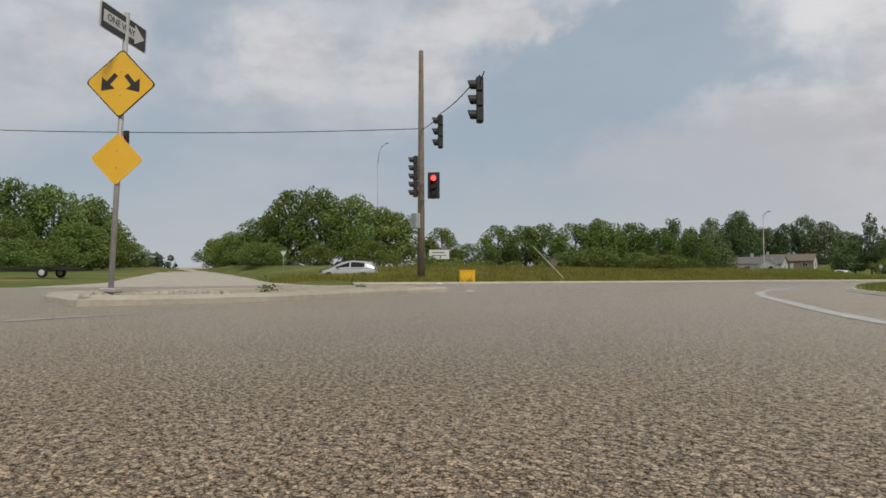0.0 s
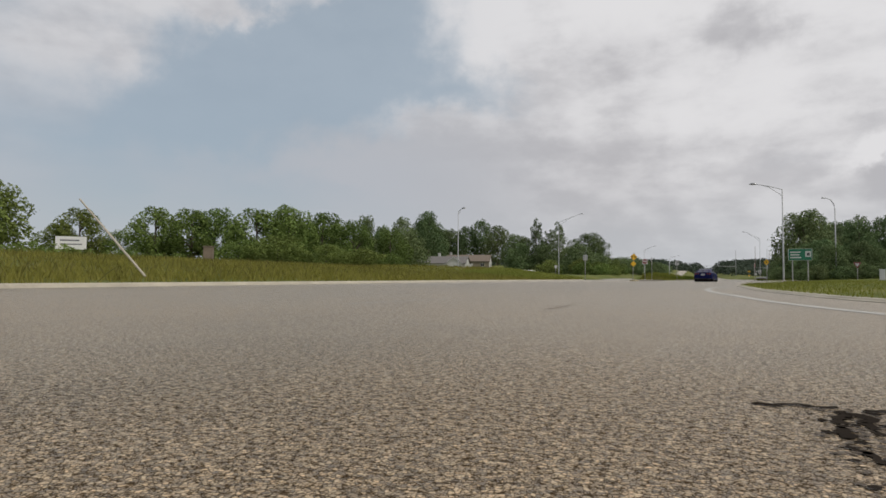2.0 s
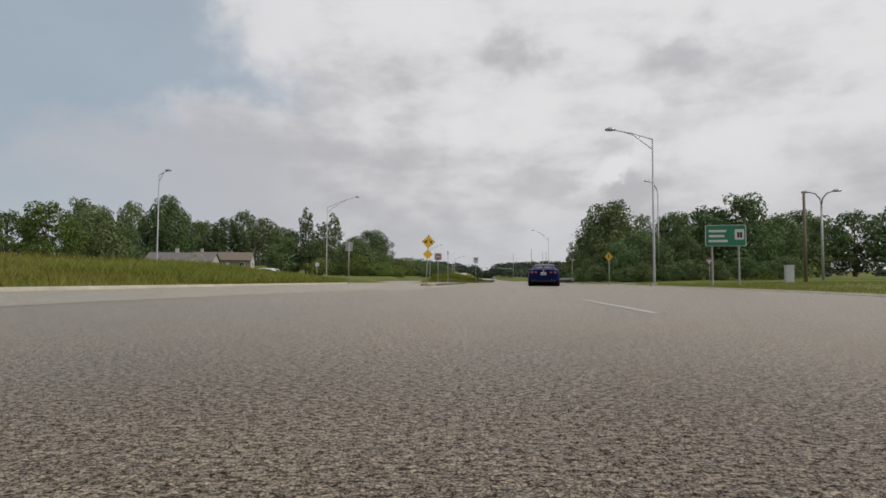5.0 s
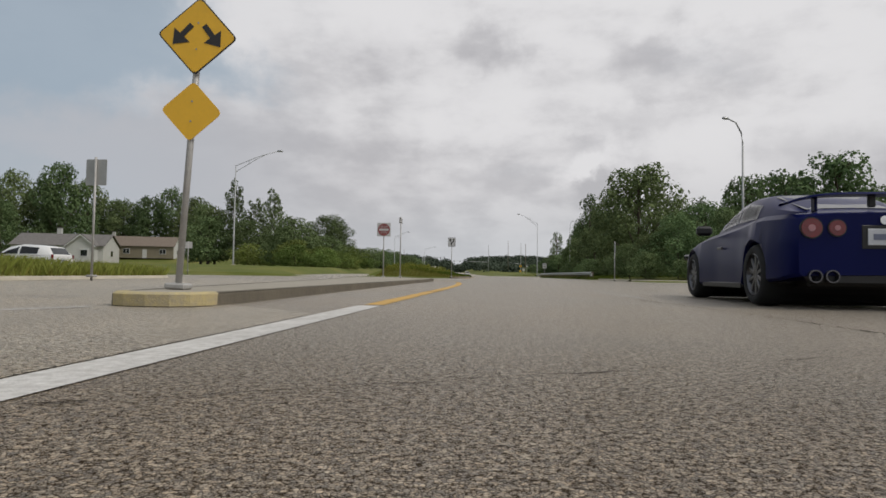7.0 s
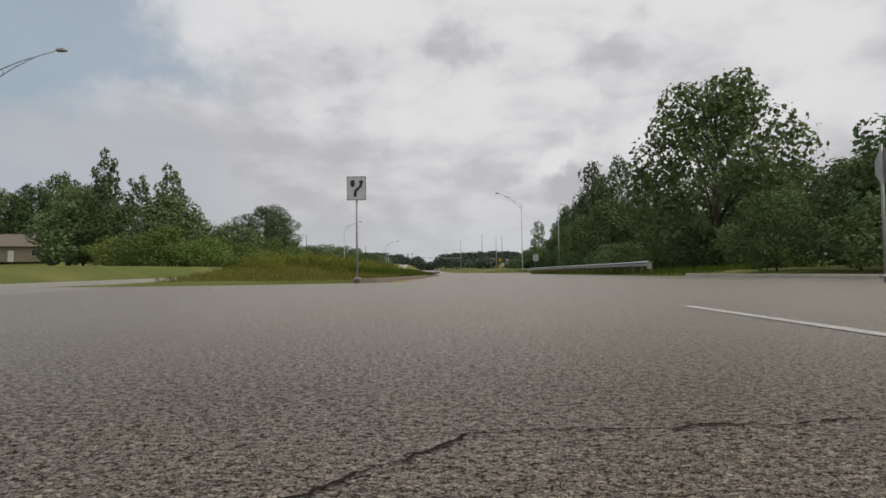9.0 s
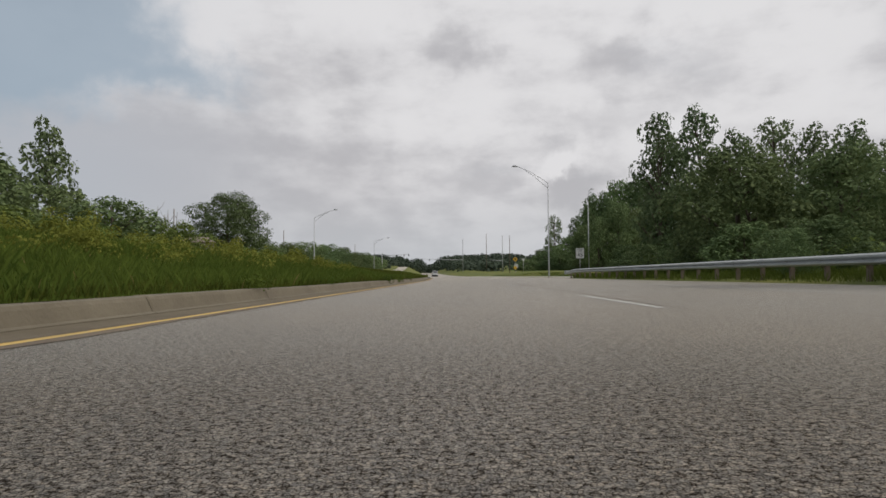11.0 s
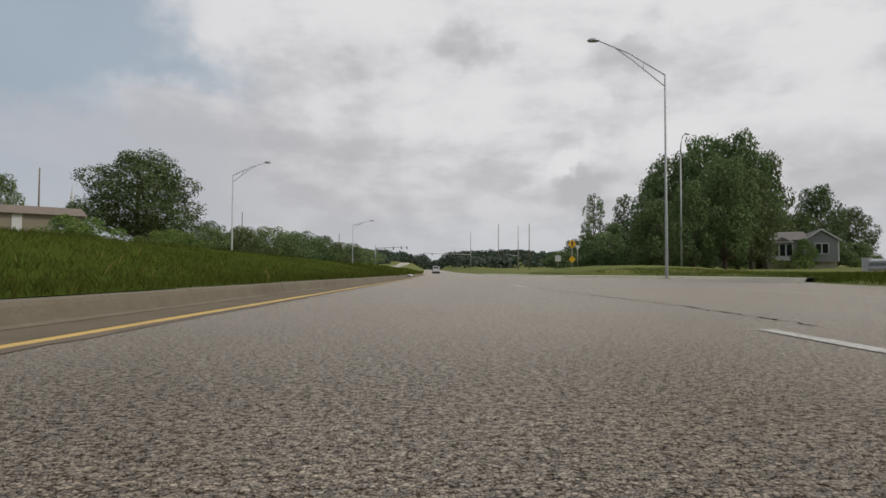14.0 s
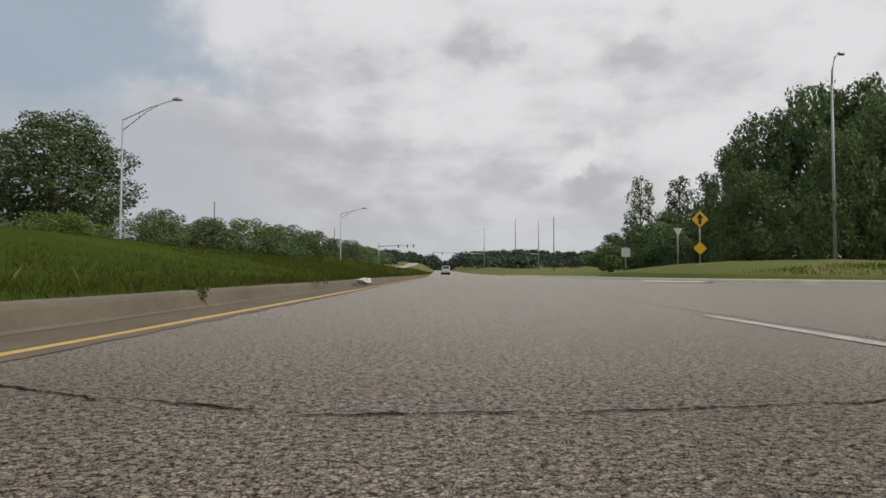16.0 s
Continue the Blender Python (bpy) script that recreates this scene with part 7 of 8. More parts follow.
def house(x, y, rz, w, d, eave, ridge, wall, roof, label, chimney=None, porch=False, wins=3, gable=None):
    """A gabled house whose ridge runs along its width; the front faces -y."""
    z = ground_z(x, y) - 0.1
    root = thing("house", label, "house", m=pose(x, y, z, 0, 0, rz))
    t = 0.2
    for nm, c, s in (("wall", (0, -d / 2 + t / 2, eave / 2), (w, t, eave)), ("wall", (0, d / 2 - t / 2, eave / 2), (w, t, eave))):
        part(nm, box(BM(), c, s), wall, root)
    for sx in (-1, 1):
        bm = BM()
        plate(bm, [(-d / 2 + t, 0), (d / 2 - t, 0), (d / 2 - t, eave), (0, eave + (ridge - eave) * (1 - 2 * t / d)), (-d / 2 + t, eave)], t, Matrix.Translation((sx * (w / 2 - t / 2), 0, 0)) @ Matrix.Rotation(radians(90), 4, "Z"))
        part("gable_wall", bm, gable or wall, root)
    for s in (-1, 1):
        bm = BM()
        ln = math.hypot(d / 2 + 0.35, (ridge - eave) * (1 + 0.7 / d))
        a = math.atan2(ridge - eave, d / 2)
        box(bm, (0, s * (d / 2 + 0.35) / 2, (eave + ridge) / 2 + 0.02), (w + 0.6, ln + 0.05, 0.12), 0.02, Matrix.Rotation(-s * a, 4, "X"))
        part("roof_slope", bm, roof, root)
    for k in range(wins):
        wx = -w / 2 + w * (k + 0.6) / (wins + 0.2)
        if k == wins // 2:
            dr = part("door", box(BM(), (wx, -d / 2 - 0.02, 1.05), (0.95, 0.08, 2.1), 0.01), M_SIGNWHT, root, "white front door")
            part("door_knob", box(BM(), (wx + 0.35, -d / 2 - 0.08, 1.0), (0.06, 0.06, 0.06), 0.015), M_STEEL, dr)
            continue
        fr = part("window", box(BM(), (wx, -d / 2 - 0.02, eave * 0.56), (1.5, 0.1, 1.25), 0.015), M_SIGNWHT, root, "white framed window")
        for s in (-0.36, 0.36):
            part("pane", box(BM(), (wx + s, -d / 2 - 0.065, eave * 0.56), (0.62, 0.03, 1.05)), M_GLASS, fr)
    for sx in (-1, 1):
        fr = part("window", box(BM(), (sx * (w / 2 + 0.02), 0, eave * 0.56), (0.1, 1.3, 1.15), 0.015), M_SIGNWHT, root)
        part("pane", box(BM(), (sx * (w / 2 + 0.065), 0, eave * 0.56), (0.03, 1.1, 0.95)), M_GLASS, fr)
    if chimney:
        ch = part("chimney", box(BM(), (chimney, 0.4, ridge + 0.2), (0.7, 0.6, 1.9), 0.02), M_SIDING, root)
        part("chimney_cap", box(BM(), (chimney, 0.4, ridge + 1.2), (0.9, 0.8, 0.1), 0.02), M_ROOF, ch)
    if porch:
        part("porch_roof", box(BM(), (w * 0.22, -d / 2 - 1.1, eave + 0.05), (w * 0.45, 2.2, 0.12), 0.02), roof, root)
        for s in (0.02, 0.42):
            part("porch_post", box(BM(), (w * s, -d / 2 - 2.0, eave / 2), (0.14, 0.14, eave)), M_SIGNWHT, root)
    return root


front_gable(house(-73.0, 118.5, 12, 14.5, 8.0, 2.9, 4.9, M_SIDING, M_ROOF, "low white house with grey shingle roof and front gable", chimney=-1.5, wins=4, gable=M_SIDING), 4.2, 4.4, 1.6, 8.0, 2.9, 4.7)
house(-82.5, 160.5, 14, 17, 8.5, 2.9, 5.2, M_SIDING3, M_ROOF2, "tan bungalow with a brown roof and pale chimney", chimney=-6.2, wins=4, gable=M_SIDING)
house(-50.0, 187.5, 40, 13.2, 8, 2.2, 3.3, M_SIDING3, M_ROOF2, "tan bungalow on top of the west slope")


def split_house(x, y, rz):
    """A raised house: a hipped wing with a bay window and a front-gabled wing beside it."""
    z = ground_z(x, y) - 0.1
    root = thing("house", "raised grey house with white bay window beneath trees", "house", m=pose(x, y, z, 0, 0, rz))
    e, r, a, b, d = 3.95, 5.2, 4.3, 8.0, 7.5
    part("foundation", box(BM(), (b / 2, d / 2, 0.55), (b - 0.1, d - 0.1, 1.1), 0.02), M_CONCRETE, root, "pale concrete foundation wall")
    for c, s in (((a / 2, 0.1, (1.1 + e) / 2), (a, 0.2, e - 1.1)), ((0.1, d / 2, (1.1 + e) / 2), (0.2, d - 0.4, e - 1.1)), ((b - 0.1, d / 2, (1.1 + e) / 2), (0.2, d - 0.4, e - 1.1)), ((b / 2, d - 0.1, (1.1 + e) / 2), (b, 0.2, e - 1.1))):
        part("wall", box(BM(), c, s), M_SIDING2, root)
    m = (a + b) / 2
    part("gable_wall", plate(BM(), [(a, 1.1), (b, 1.1), (b, e), (m, r - 0.05), (a, e)], 0.2, Matrix.Translation((0, -0.5, 0))), M_SIDING2, root)
    part("wall", box(BM(), (a + 0.1, -0.2, (1.1 + e) / 2), (0.2, 0.4, e - 1.1)), M_SIDING2, root)
    # clapboards on the gabled front
    for k in range(9):
        part("clapboard", box(BM(), (m, -0.615, 1.25 + 0.3 * k), (b - a - 0.02, 0.03, 0.27), 0.006), M_SIDING2, root)
    o = 0.35
    mid = d / 2
    part("roof_slope", slab([(-o, -o, e - 0.05), (a + 0.6, -o, e - 0.05), (a + 0.6, mid, r), (1.6, mid, r)], 0.12), M_ROOF, root)
    part("roof_slope", slab([(a + 0.6, d + o, e - 0.05), (-o, d + o, e - 0.05), (1.6, mid, r), (a + 0.6, mid, r)], 0.12), M_ROOF, root)
    part("roof_hip", slab([(-o, d + o, e - 0.05), (-o, -o, e - 0.05), (1.6, mid, r)], 0.12), M_ROOF, root)
    part("roof_slope", slab([(a - o, d + o, e - 0.14), (a - o, -0.85, e - 0.14), (m, -0.85, r + 0.06), (m, d + o, r + 0.06)], 0.12), M_ROOF, root)
    part("roof_slope", slab([(b + o, -0.85, e - 0.14), (b + o, d + o, e - 0.14), (m, d + o, r + 0.06), (m, -0.85, r + 0.06)], 0.12), M_ROOF, root)
    for s in (-1, 1):
        part("rake_board", slab([(m, -0.87, r + 0.08), (m + s * (m - a + o), -0.87, e - 0.12), (m + s * (m - a + o), -0.87, e - 0.32), (m, -0.87, r - 0.12)][::s], 0.04), M_SIGNWHT, root, "white rake board")
    for cx, cy in ((0.0, -0.02), (a - 0.02, -0.62), (b, -0.62)):
        part("corner_board", box(BM(), (cx, cy, (1.1 + e) / 2), (0.14, 0.08, e - 1.15), 0.01), M_SIGNWHT, root, "white corner board")
    bay = part("bay_window", box(BM(), (1.75, -0.35, 2.35), (2.5, 0.7, 2.3), 0.02), M_SIGNWHT, root, "white framed bay window")
    for k in range(3):
        part("pane", box(BM(), (0.97 + 0.78 * k, -0.71, 2.6), (0.6, 0.03, 1.5)), M_GLASS, bay)
    part("bay_roof", slab([(0.3, -0.95, 3.55), (3.2, -0.95, 3.55), (1.75, 0.4, 4.5)], 0.1), M_ROOF, root, "small dark bay roof")
    part("bay_gable", plate(BM(), [(0.4, 3.5), (3.1, 3.5), (1.75, 4.25)], 0.1, Matrix.Translation((0, -0.72, 0))), M_ROOF, root)
    win = part("window", box(BM(), (m, -0.66, 2.75), (1.6, 0.1, 1.45), 0.015), M_SIGNWHT, root, "white framed double window")
    for s in (-0.38, 0.38):
        part("pane", box(BM(), (m + s, -0.72, 2.75), (0.62, 0.03, 1.2)), M_GLASS, win)
    return root


split_house(42.3, 197.5, -20)
plant("shrub", 44.9, 193.5, 4.6, 3.0, "garden shrubs", "dark reddish garden bush before the grey house")


def church(x, y, rz):
    """A small white church whose slender spire shows over the roofs."""
    root = thing("church", "white church with slender pointed spire behind houses", "church", m=pose(x, y, ground_z(x, y) - 0.1, 0, 0, rz))
    g = ground_z(x, y) - 0.1
    part("nave", plate(BM(), [(-4, 0), (4, 0), (4, 2.2), (0, 4.2), (-4, 2.2)], 12.0), M_SIDING, root, "white clapboard nave")
    for s in (-1, 1):
        part("roof_slope", slab([(0, s * 6.3, 4.4), (0, -s * 6.3, 4.4), (s * 4.4, -s * 6.3, 2.2), (s * 4.4, s * 6.3, 2.2)], 0.12), M_ROOF, root)
    part("tower", box(BM(), (0, -4.6, (10.6 - g) / 2), (1.7, 1.7, 10.6 - g), 0.04), M_SIGNWHT, root, "white square tower")
    part("cornice", box(BM(), (0, -4.6, 10.6 - g), (2.0, 2.0, 0.25), 0.05), M_SIGNWHT, root)
    part("belfry", box(BM(), (0, -4.6, 11.5 - g), (1.15, 1.15, 1.6), 0.04), M_SIGNWHT, root, "white belfry")
    part("spire", tube(BM(), [(0, -4.6, 12.3 - g), (0, -4.6, 17.0 - g)], [0.55, 0.03], 8), M_SIGNWHT, root, "white pointed spire")
    return root


church(-74.4, 240, 20)


# ---------------------------------------------------------------- tall grass
def blades(name, spots, h0, h1, wide, mat, seed, label):
    """Single grass blades, bent at the middle."""
    rng = np.random.default_rng(seed)
    p = np.array(spots)
    k = len(p)
    a = rng.uniform(0, 2 * math.pi, k)
    h = rng.uniform(h0, h1, k)
    lean = rng.normal(0, 0.33, (k, 2)) * h[:, None]
    w = wide * rng.uniform(0.6, 1.3, k)
    sx, sy = np.cos(a) * w, np.sin(a) * w
    q = np.zeros((k, 4, 3))
    q[:, 0] = p - np.stack([sx, sy, np.full(k, 0.03)], 1)
    q[:, 1] = p + np.stack([sx, sy, np.full(k, -0.03)], 1)
    q[:, 2] = p + np.stack([sx * 0.6 + lean[:, 0] * 0.5, sy * 0.6 + lean[:, 1] * 0.5, h * 0.62], 1)
    q[:, 3] = p + np.stack([lean[:, 0], lean[:, 1], h], 1)
    ob = new(name, leaf_mesh(name, q.reshape(-1, 3), mat))
    return tagged(ob, label, "grass", kind="stuff")


def scatter(n, seed, y0, y1, side, reach, power=1.6, skip=None, even=False):
    """Places in the verge, thicker towards the road."""
    rng = random.Random(seed)
    out = []
    while len(out) < n:
        y = rng.uniform(y0, y1)
        d = 0.14 + reach * rng.random() ** power
        x = PAVE_L(y) - d if side < 0 else PAVE_R(y) + d
        if skip and skip(x, y):
            continue
        if not even and noise.noise(Vector((x * 0.5, y * 0.35, 5))) < -0.25 and rng.random() < 0.6:
            continue
        out.append((x, y, ground_z(x, y)))
    return out


on_street = lambda x, y: any(-4 < street(x, y, s)[0] < s[3] and street(x, y, s)[1] < s[2] + 5.5 * max(0.0, 1 - street(x, y, s)[0] / 9) + 0.3 for s in (WEST, WEST_B, EAST_B)) or (y > 40 and abs(x - OPP(y)) < 4.4)
blades("median_grass", scatter(190000, 3, 72, 178, -1, 6.3, 1.2, None, True), 0.04, 0.15, 0.003, M_BLADE, 4, "tall unmown green grass on the median")
blades("median_tall_grass", scatter(40000, 23, 74, 109, -1, 6.5, 1.0), 0.10, 0.30, 0.003, M_BLADE, 24, "tall seeding grass on the first stretch of the median")
blades("median_grass_far", scatter(26000, 13, 178, 330, -1, 8), 0.2, 0.45, 0.03, M_BLADE, 14, "tall unmown green grass on the far median")
# south slope of the nose: its sunlight comes from the brighter blade colour
blades("median_nose_grass", scatter(16000, 33, 62.5, 76, -1, 8, 1.0, on_street, True), 0.05, 0.18, 0.006, M_BLADE2, 34, "bright mown grass on the median nose, coloured as sunlit")
blades("median_weeds", scatter(700, 5, 64, 200, -1, 5.0, 1.2), 0.10, 0.24, 0.004, M_DRY, 6, "dry seed stalks in the median grass")
blades("west_grass", scatter(75000, 7, -54, 38, -1, 22, 1.2, on_street), 0.10, 0.34, 0.014, M_BLADE2, 8, "rough green grass on the west verge")
blades("west_rank_grass", scatter(26000, 27, 4, 37, -1, 7, 1.1, on_street), 0.2, 0.55, 0.010, M_BLADE2, 28, "rank olive grass on the corner of the west verge")
blades("west_dry_grass", scatter(9000, 17, -54, 38, -1, 26, 1.0, on_street), 0.2, 0.5, 0.012, M_DRY, 18, "dry tan seed heads in the west verge")
blades("east_grass", scatter(50000, 9, -62, 30, 1, 14, 1.4, on_street), 0.04, 0.11, 0.008, M_BLADE2, 10, "short mown grass on the east verge")
blades("guardrail_grass", scatter(20000, 11, 72, 138, 1, 7, 1.2, on_street), 0.10, 0.36, 0.012, M_BLADE, 12, "rough grass along the guardrail")
blades("house_verge_grass", scatter(30000, 21, 136, 163, 1, 9, 1.2, on_street), 0.05, 0.14, 0.007, M_BLADE, 22, "rough uncut grass on the verge before the house")
corner = random.Random(29)
blades("corner_grass", [(x, y, ground_z(x, y)) for x, y in ((corner.uniform(-26, -13), corner.uniform(-50.5, -43)) for _ in range(9000)) if not on_street(x, y)], 0.2, 0.55, 0.012, M_BLADE2, 20, "tall grass at the corner of the side street")


def clump(x, y, r, seed, label):
    """A weed that leans over the curb."""
    rng = np.random.default_rng(seed)
    cs = [(rng.normal(0, r * 0.4), rng.normal(0, r * 0.4), r * (0.5 + 0.4 * rng.random())) for _ in range(5)]
    q = leaf_cloud(rng, cs, [r * 0.6] * 5, 4200, 0.017)
    ob = new("weed", leaf_mesh("weed", q, M_BLADE))
    ob.location = (x, y, max(0.02, ground_z(x, y)))
    return tagged(ob, label, "weed", "weeds along the median curb", kind="stuff")


for k, (y, d, r) in enumerate(((81.5, 0.1, 0.2), (86.2, 0.1, 0.16), (90.4, 0.15, 0.2), (103.4, 0.1, 0.17), (118, 0.1, 0.10), (145.8, 0.05, 0.12), (150.5, 0.12, 0.2))):
    clump(PAVE_L(y) - d, y, r, 100 + k, "small weed leaning over the median curb")
for y, r in ((95.6, 0.24), (98.9, 0.19), (100.4, 0.2), (105.5, 0.17)):
    clump(PAVE_L(y) - 0.02, y, r, int(y * 3), "small weed leaning over the median curb")


def bank_weeds():
    """Tall bright weeds on the crest of the median bank."""
    rng = np.random.default_rng(63)
    cs, rs = [], []
    for k in range(150):
        y = rng.uniform(70, 108)
        d = rng.uniform(2.6, 8.0)
        r = rng.uniform(0.16, 0.42) * (1.0 if y < 98 else 0.7)
        x = PAVE_L(y) - d
        for j in range(3):
            cs.append((x + rng.normal(0, r * 0.5), y + rng.normal(0, r * 0.8), ground_z(x, y) + r * (0.3 + 0.5 * j)))
            rs.append(r * (0.9 - 0.2 * j))
    ob = new("bank_weeds", leaf_mesh("bank_weeds", leaf_cloud(rng, cs, rs, 2600, 0.030, 0.9), M_WEED))
    tagged(ob, "tall bright green weeds along the median bank", "weeds", kind="stuff")


bank_weeds()
clump(6.2, -63.8, 0.16, 140, "small dry weed on the corner island")
clump(4.2, -61.2, 0.14, 141, "small dry weed on the corner island")


def hedge_ivy():
    """Low undergrowth that closes the wood's edge above the ground."""
    rng = np.random.default_rng(91)
    cs, rs = [], []
    for k in range(260):
        side = rng.random()
        if side < 0.45:
            y = rng.uniform(60, 150)
            x = PAVE_R(y) + 5.5 + 26 * rng.random() ** 1.5
        elif side < 0.7:
            y = rng.uniform(-20, 30)
            x = PAVE_L(y) - 34 - 24 * rng.random()
        else:
            y = rng.uniform(190, 260)
            x = PAVE_R(y) + 22 + 40 * rng.random()
        if on_street(x, y):
            continue
        r = rng.uniform(0.6, 1.4)
        cs.append((x, y, ground_z(x, y) + r * 0.5))
        rs.append(r)
    ob = new("undergrowth", leaf_mesh("undergrowth", leaf_cloud(rng, cs, rs, 90, 0.16), M_LEAF2))
    tagged(ob, "low tangled green undergrowth along the wood edge", "undergrowth", kind="stuff")


hedge_ivy()

# a flattened cardboard scrap and litter on the curb
lit = thing("litter", "crushed pale plastic litter against the median curb", "litter", m=pose(-1.65, 154.6, 0.03, 0, 0, 20))
bm = BM()
bmesh.ops.create_icosphere(bm, subdivisions=3, radius=0.14)
for v in bm.verts:
    v.co = Vector((v.co.x * 1.3, v.co.y * 1.9, v.co.z * 0.55 + 0.08)) * (1 + 0.35 * noise.noise(v.co * 11))
part("scrap", bm, M_SIGNWHT, lit)
li2 = thing("litter", "white paper scrap on the road near the island", "litter", m=pose(3.2, -58.5, 0.13))
bm = BM()
bmesh.ops.create_icosphere(bm, subdivisions=2, radius=0.05)
for v in bm.verts:
    v.co = Vector((v.co.x, v.co.y * 1.4, v.co.z * 0.5 + 0.03)) * (1 + 0.4 * noise.noise(v.co * 21))
part("scrap", bm, M_SIGNWHT, li2)

# ---------------------------------------------------------------- cracks and joints in the paving
def crack(pts, w, seed, label="dark open crack in the asphalt", jag=0.55):
    """A ragged dark crack along pts: it wanders, widens, narrows and breaks off here and there."""
    path, widths = [], []
    run = 0.0
    for a, b in zip(pts, pts[1:]):
        a, b = Vector(a), Vector(b)
        n = max(3, int((b - a).length / 0.014))
        s = Vector((-(b - a).y, (b - a).x)).normalized()
        for k in range(n):
            run += (b - a).length / n
            wob = noise.noise(Vector((run * 2.1, seed * 3.3, 0))) * 1.7 + noise.noise(Vector((run * 7.0, seed * 3.3, 4))) * 1.6 + noise.noise(Vector((run * 23.0, seed * 3.3, 7))) * 0.9 + noise.noise(Vector((run * 61.0, seed * 3.3, 8))) * 0.45
            path.append(a.lerp(b, k / n) + s * wob * min(max(w, 0.012), 0.03))
            fat = 0.55 + 0.9 * noise.noise(Vector((run * 5.0, seed * 1.7, 9))) + 0.6 * noise.noise(Vector((run * 31.0, seed * 1.7, 2))) + 0.7 * noise.noise(Vector((run * 73.0, seed * 1.7, 3)))
            widths.append(max(0.12, fat) * w / 2)
    verts, faces = [], []
    for i, p in enumerate(path):
        d = (path[min(i + 1, len(path) - 1)] - path[max(i - 1, 0)]).normalized()
        s = Vector((-d.y, d.x)) * widths[i]
        verts += [(p.x + s.x, p.y + s.y, 0.0032), (p.x - s.x, p.y - s.y, 0.0032)]
    # breaks where the edges still touch
    faces = [(2 * i, 2 * i + 1, 2 * i + 3, 2 * i + 2) for i in range(len(path) - 1) if noise.noise(Vector((i * 0.12, seed * 2.9, 6))) > (-0.25 if seed >= 300 else -0.5)]
    rnd = random.Random(seed)
    for i in range(0, len(path), 4):
        if rnd.random() < 0.6:
            c, r, first = path[i] + Vector((rnd.gauss(0, w * 0.9), rnd.gauss(0, w * 0.9))), w * rnd.uniform(0.15, 0.5), len(verts)
            for k in range(5):
                q = r * rnd.uniform(0.5, 1.3)
                verts.append((c.x + math.cos(k * 1.257) * q, c.y + math.sin(k * 1.257) * q, 0.0030))
            faces.append(tuple(range(first, first + 5)))
    return tagged(from_arrays("crack", verts, faces, M_CRACK), label, "crack", kind="structure")


def worn(pts, w, seed):
    """A broad ravelled band where stones have broken out and left many small ragged hollows."""
    rnd = random.Random(seed)
    verts, faces, mats = [], [], []
    pts = [Vector(p) for p in pts]
    total = sum((b - a).length for a, b in zip(pts, pts[1:]))
    for a, b in zip(pts, pts[1:]):
        s = Vector((-(b - a).y, (b - a).x)).normalized()
        for k in range(int(300 * w * (b - a).length / 0.2) + 8):
            c = a.lerp(b, rnd.random()) + s * rnd.gauss(0, w * 0.30)
            r = rnd.uniform(0.004, 0.014) * rnd.uniform(0.5, 1.0)
            n, first = rnd.randint(5, 7), len(verts)
            for i in range(n):
                ang, q = 2 * math.pi * i / n, r * rnd.uniform(0.5, 1.25)
                verts.append((c.x + math.cos(ang) * q * 1.25, c.y + math.sin(ang) * q, 0.0026 + 0.0002 * (k % 5)))
            faces.append(tuple(range(first, first + n)))
            mats.append(0 if rnd.random() < 0.65 else 1)
    ob = from_arrays("worn_patch", verts, faces, M_WORN)
    ob.data.materials.append(M_CRACK)
    ob.data.polygons.foreach_set("material_index", mats)
    return tagged(ob, "ravelled worn patch in the asphalt", "worn patch", kind="structure")


crack([(4.83, -55.9), (4.83, -55.68), (4.82, -55.26), (4.83, -54.55), (4.89, -53.22), (4.92, -52.4), (4.76, -51.7), (4.58, -51.2), (4.53, -50.7), (4.52, -50.22)], 0.030, 1)
crack([(3.84, -54.86), (4.35, -54.98), (4.86, -55.11)], 0.035, 2)
worn([(4.90, -55.36), (4.98, -55.22), (5.08, -55.14), (5.16, -54.95), (5.18, -54.75)], 0.17, 31)
crack([(5.86, -54.2), (6.1, -54.27), (6.3, -54.26), (6.6, -54.47)], 0.05, 4)
crack([(5.95, -54.36), (6.2, -54.34), (6.45, -54.42)], 0.04, 5)
crack([(5.9, -54.24), (6.05, -54.3), (6.3, -54.32)], 0.03, 3, "broad worn crack in the asphalt")
worn([(5.8, -54.15), (6.1, -54.3), (6.35, -54.35), (6.7, -54.45)], 0.24, 32)
crack([(4.29, -50.23), (4.45, -50.19), (4.6, -50.2), (5.06, -50.08), (5.6, -50.12), (6.3, -50.0)], 0.035, 6)
crack([(4.46, -50.22), (4.44, -50.5), (4.47, -50.8), (4.49, -51.3), (4.58, -51.9), (4.8, -52.5)], 0.032, 36)
worn([(4.37, -50.22), (4.52, -50.24)], 0.10, 34)
worn([(4.49, -50.25), (4.49, -50.75), (4.53, -51.3), (4.62, -51.9)], 0.15, 33)
crack([(-1.6, -27.25), (-0.5, -27.38), (0.11, -27.39), (0.7, -27.32), (1.06, -27.09), (2.2, -27.2)], 0.018, 7)
crack([(0.78, -34.74), (0.92, -34.72), (1.79, -34.42), (2.8, -34.3)], 0.022, 8)
crack([(0.92, -34.72), (0.88, -35.1), (0.81, -35.62)], 0.007, 9)
crack([(1.05, -34.95), (1.02, -35.17), (0.85, -35.57), (0.81, -35.87), (0.84, -36.3)], 0.007, 37)
worn([(0.95, -34.8), (0.95, -35.2), (0.84, -35.6), (0.82, -36.0)], 0.05, 38)
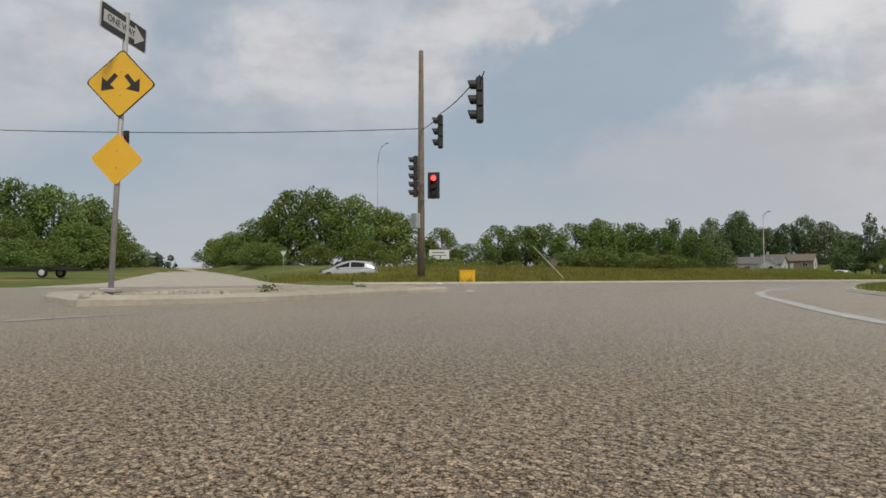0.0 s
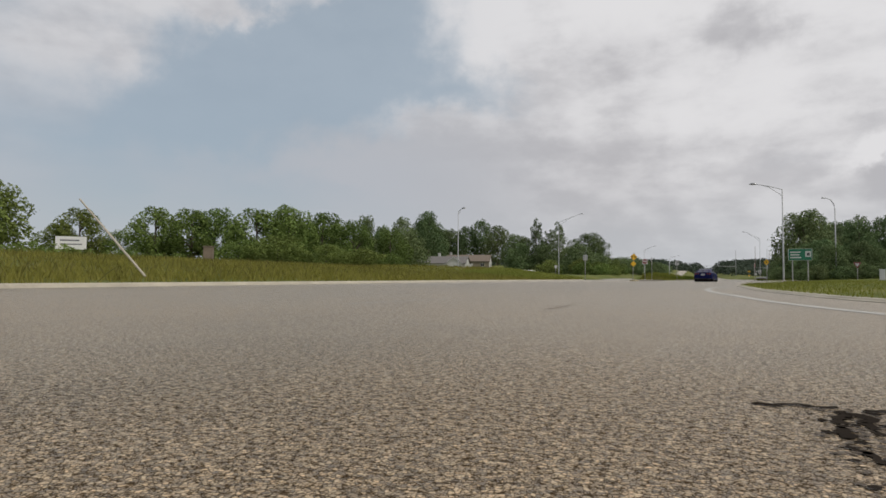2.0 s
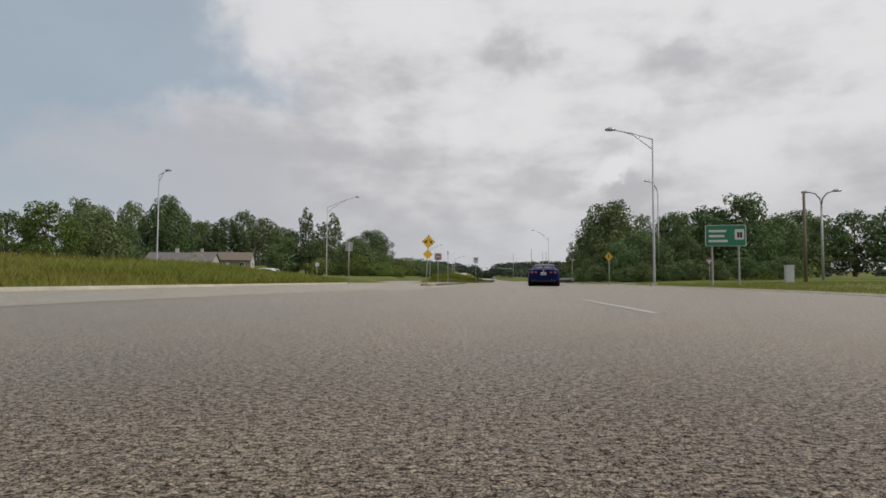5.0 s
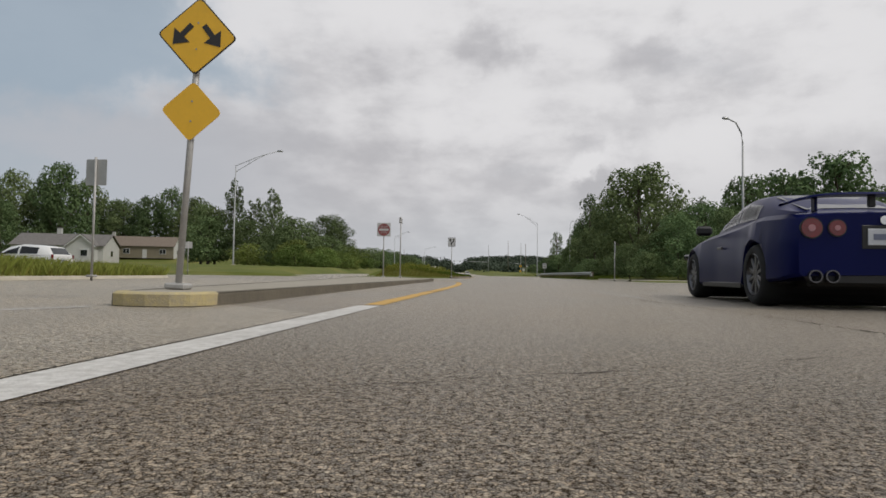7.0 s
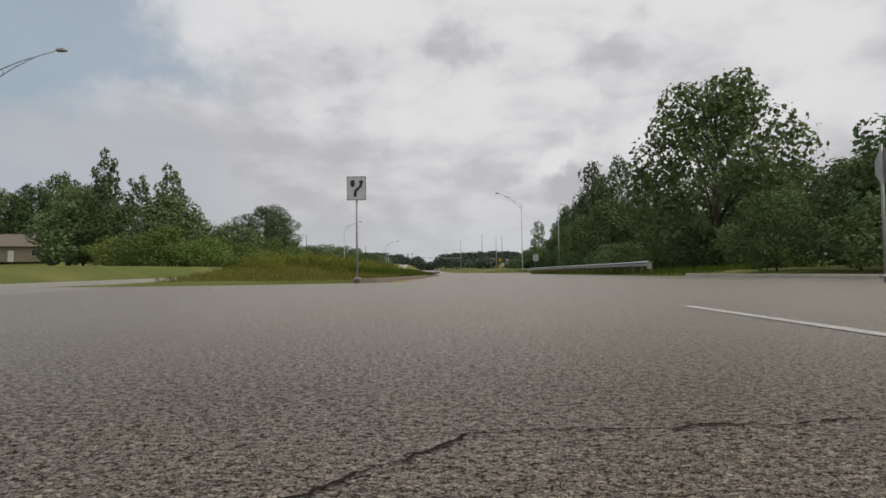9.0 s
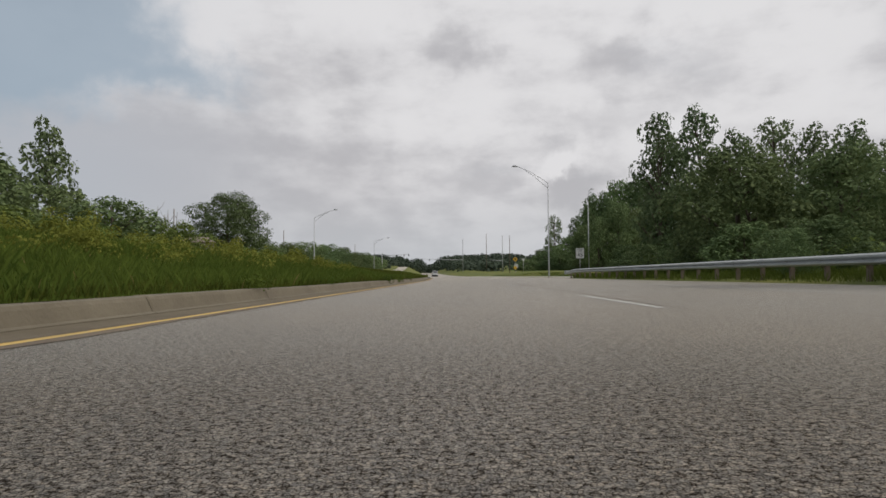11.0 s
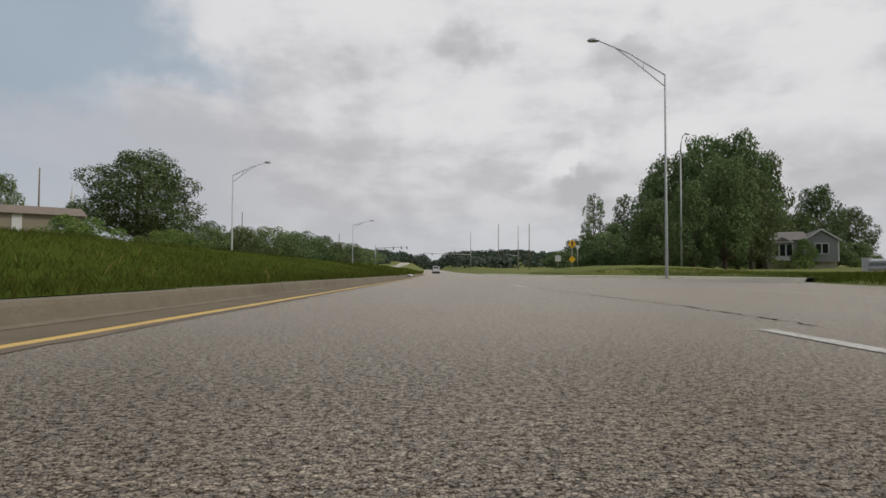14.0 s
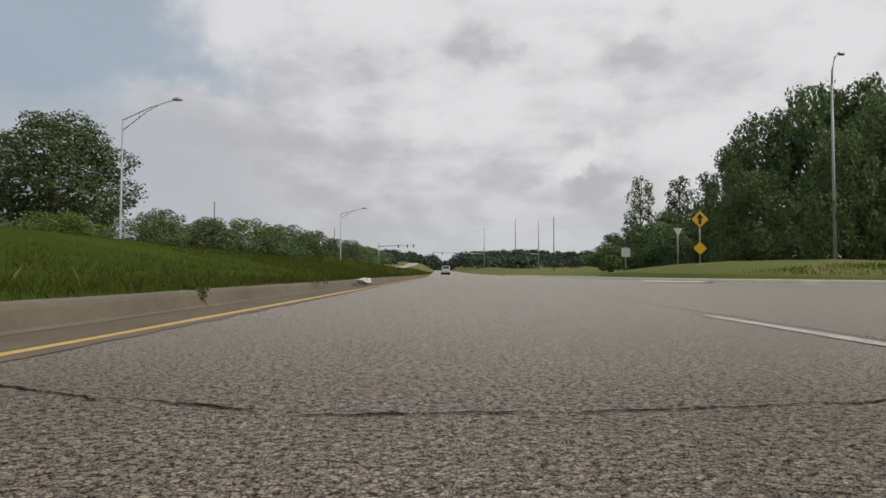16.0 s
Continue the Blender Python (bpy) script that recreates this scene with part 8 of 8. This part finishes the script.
crack([(2.66, -44.5), (2.69, -44.96), (2.69, -45.54), (2.7, -45.84), (2.7, -46.3)], 0.009, 10)
worn([(2.69, -45.2), (2.69, -45.6), (2.71, -46.1)], 0.10, 39)
crack([(0.68, -28.8), (0.65, -29.12), (0.61, -29.56), (0.64, -29.89), (0.59, -30.3)], 0.0064, 40)
crack([(-3.2, 4.7), (-2.5, 4.62), (-1.82, 4.56), (-1.3, 4.72), (-0.6, 4.95), (0.2, 5.0)], 0.022, 11)
crack([(0.55, 12.0), (0.1, 7.2), (-0.05, 4.9), (-0.12, 3.6), (-0.15, 2.0), (-0.1, -3)], 0.022, 13, "long dark joint between the lanes", 0.35)
crack([(0.3, 14.0), (0.35, 15.1), (0.39, 16.7), (0.35, 18.6), (0.25, 20.2)], 0.02, 43, "long dark joint between the lanes", 0.35)
crack([(2.33, 94.2), (2.37, 92.9), (2.44, 92.1), (2.52, 91.5), (2.62, 91.1)], 0.085, 44, "dark crumbled edge of the lane joint", 0.35)
crack([(-1.32, 90.72), (-1.05, 90.84), (-0.78, 90.82)], 0.12, 45, "dark damp patch beside the yellow line", 0.35)
crack([(-0.36, 43.2), (-0.46, 41.2), (-0.55, 39.5), (-0.66, 36.2), (-0.8, 31.0), (-0.86, 30), (-0.92, 29.3), (-0.96, 28.9), (-1.0, 28.2)], 0.0105, 14)
worn([(-0.72, 33.5), (-0.8, 31.0), (-0.92, 29.3), (-0.98, 28.6)], 0.05, 54)
crack([(-1.6, 43.3), (-0.69, 44.4), (0.22, 44.5), (0.9, 43.1), (2.6, 43.4)], 0.0152, 16)
crack([(-0.9, 115.5), (0.12, 115.42), (0.79, 115.36), (1.3, 115.6), (2.35, 115.8), (3.5, 115.9), (5.2, 116.2)], 0.030, 17)
worn([(-0.3, 115.5), (0.3, 115.4), (0.9, 115.36), (1.4, 115.6)], 0.17, 57)
crack([(2.93, 119.6), (2.92, 120.7), (2.93, 122.0), (2.78, 124.3), (2.56, 128.4)], 0.030, 24, "dark worn joint between the lanes", 0.4)
crack([(0.2, 109.15), (0.7, 109.24), (1.2, 109.22)], 0.024, 25)
worn([(0.35, 109.2), (0.8, 109.24), (1.2, 109.22)], 0.12, 55)
crack([(0.5, 120.55), (0.75, 120.59)], 0.02, 26)
crack([(2.5, 116.6), (2.51, 116.15), (2.64, 115.25), (2.75, 113.91), (2.8, 112), (2.8, 110)], 0.045, 18, "dark worn joint between the lanes", 0.35)
crack([(-0.9, 123.75), (-0.17, 123.7), (0.29, 123.55), (0.67, 123.48), (1.3, 123.55), (2.2, 123.4)], 0.0120, 19)
crack([(-1.1, 142.35), (-0.7, 142.21), (-0.35, 142.07), (0.27, 141.91), (0.92, 142.0), (1.6, 142.15), (2.6, 142.2)], 0.015, 20)
crack([(2.6, 105.6), (2.55, 101.1), (2.6, 99.4), (2.6, 96), (2.5, 90), (2.35, 84), (2.2, 79)], 0.0224, 21, "dark worn joint between the lanes", 0.4)
ribbon("crack", [(-2.70, 22.32), (-2.65, 22.40), (-2.60, 22.48), (-2.56, 22.55), (-2.52, 22.63), (-2.47, 22.70), (-2.43, 22.78)], 0.07, M_SILT, "brown crumbled hole in the yellow line", z=0.0075, category="crack", jag=0.35, seed=61)
crack([(2.69, 135.1), (3.3, 134.9)], 0.0248, 22)
crack([(2.4, 150), (2.5, 142), (2.6, 134), (2.6, 128)], 0.0152, 23, "dark worn joint between the lanes", 0.4)
crack([(-3.41, 23.17), (-2.6, 22.83), (-1.94, 22.74), (-1.21, 22.77), (-0.27, 22.97)], 0.016, 12)
worn([(-1.22, 90.2), (-1.18, 90.7), (-1.05, 91.0), (-0.93, 91.4)], 0.17, 61)
worn([(-2.63, 22.25), (-2.57, 22.55), (-2.46, 22.84)], 0.10, 51)
worn([(1.45, 137.87), (1.47, 137.65), (1.44, 137.37)], 0.14, 52)
worn([(1.18, 136.98), (1.37, 137.01), (1.53, 137.02)], 0.12, 53)
for k in range(26):
    r = random.Random(300 + k)
    y = -60 + 8.2 * k
    x0 = PAVE_L(y) + 1.2 if y > 64 else LANE_L(y)
    if y < -48:
        continue
    crack([(x0 + r.uniform(0, 2), y + r.uniform(-1, 1)), (LANE_D(y) - r.uniform(0, 1), y + r.uniform(-0.6, 0.6)), (LANE_D(y) + r.uniform(0.6, 3), y + r.uniform(-0.8, 0.8))], r.uniform(0.004, 0.009), 300 + k, "hairline transverse crack in the asphalt")
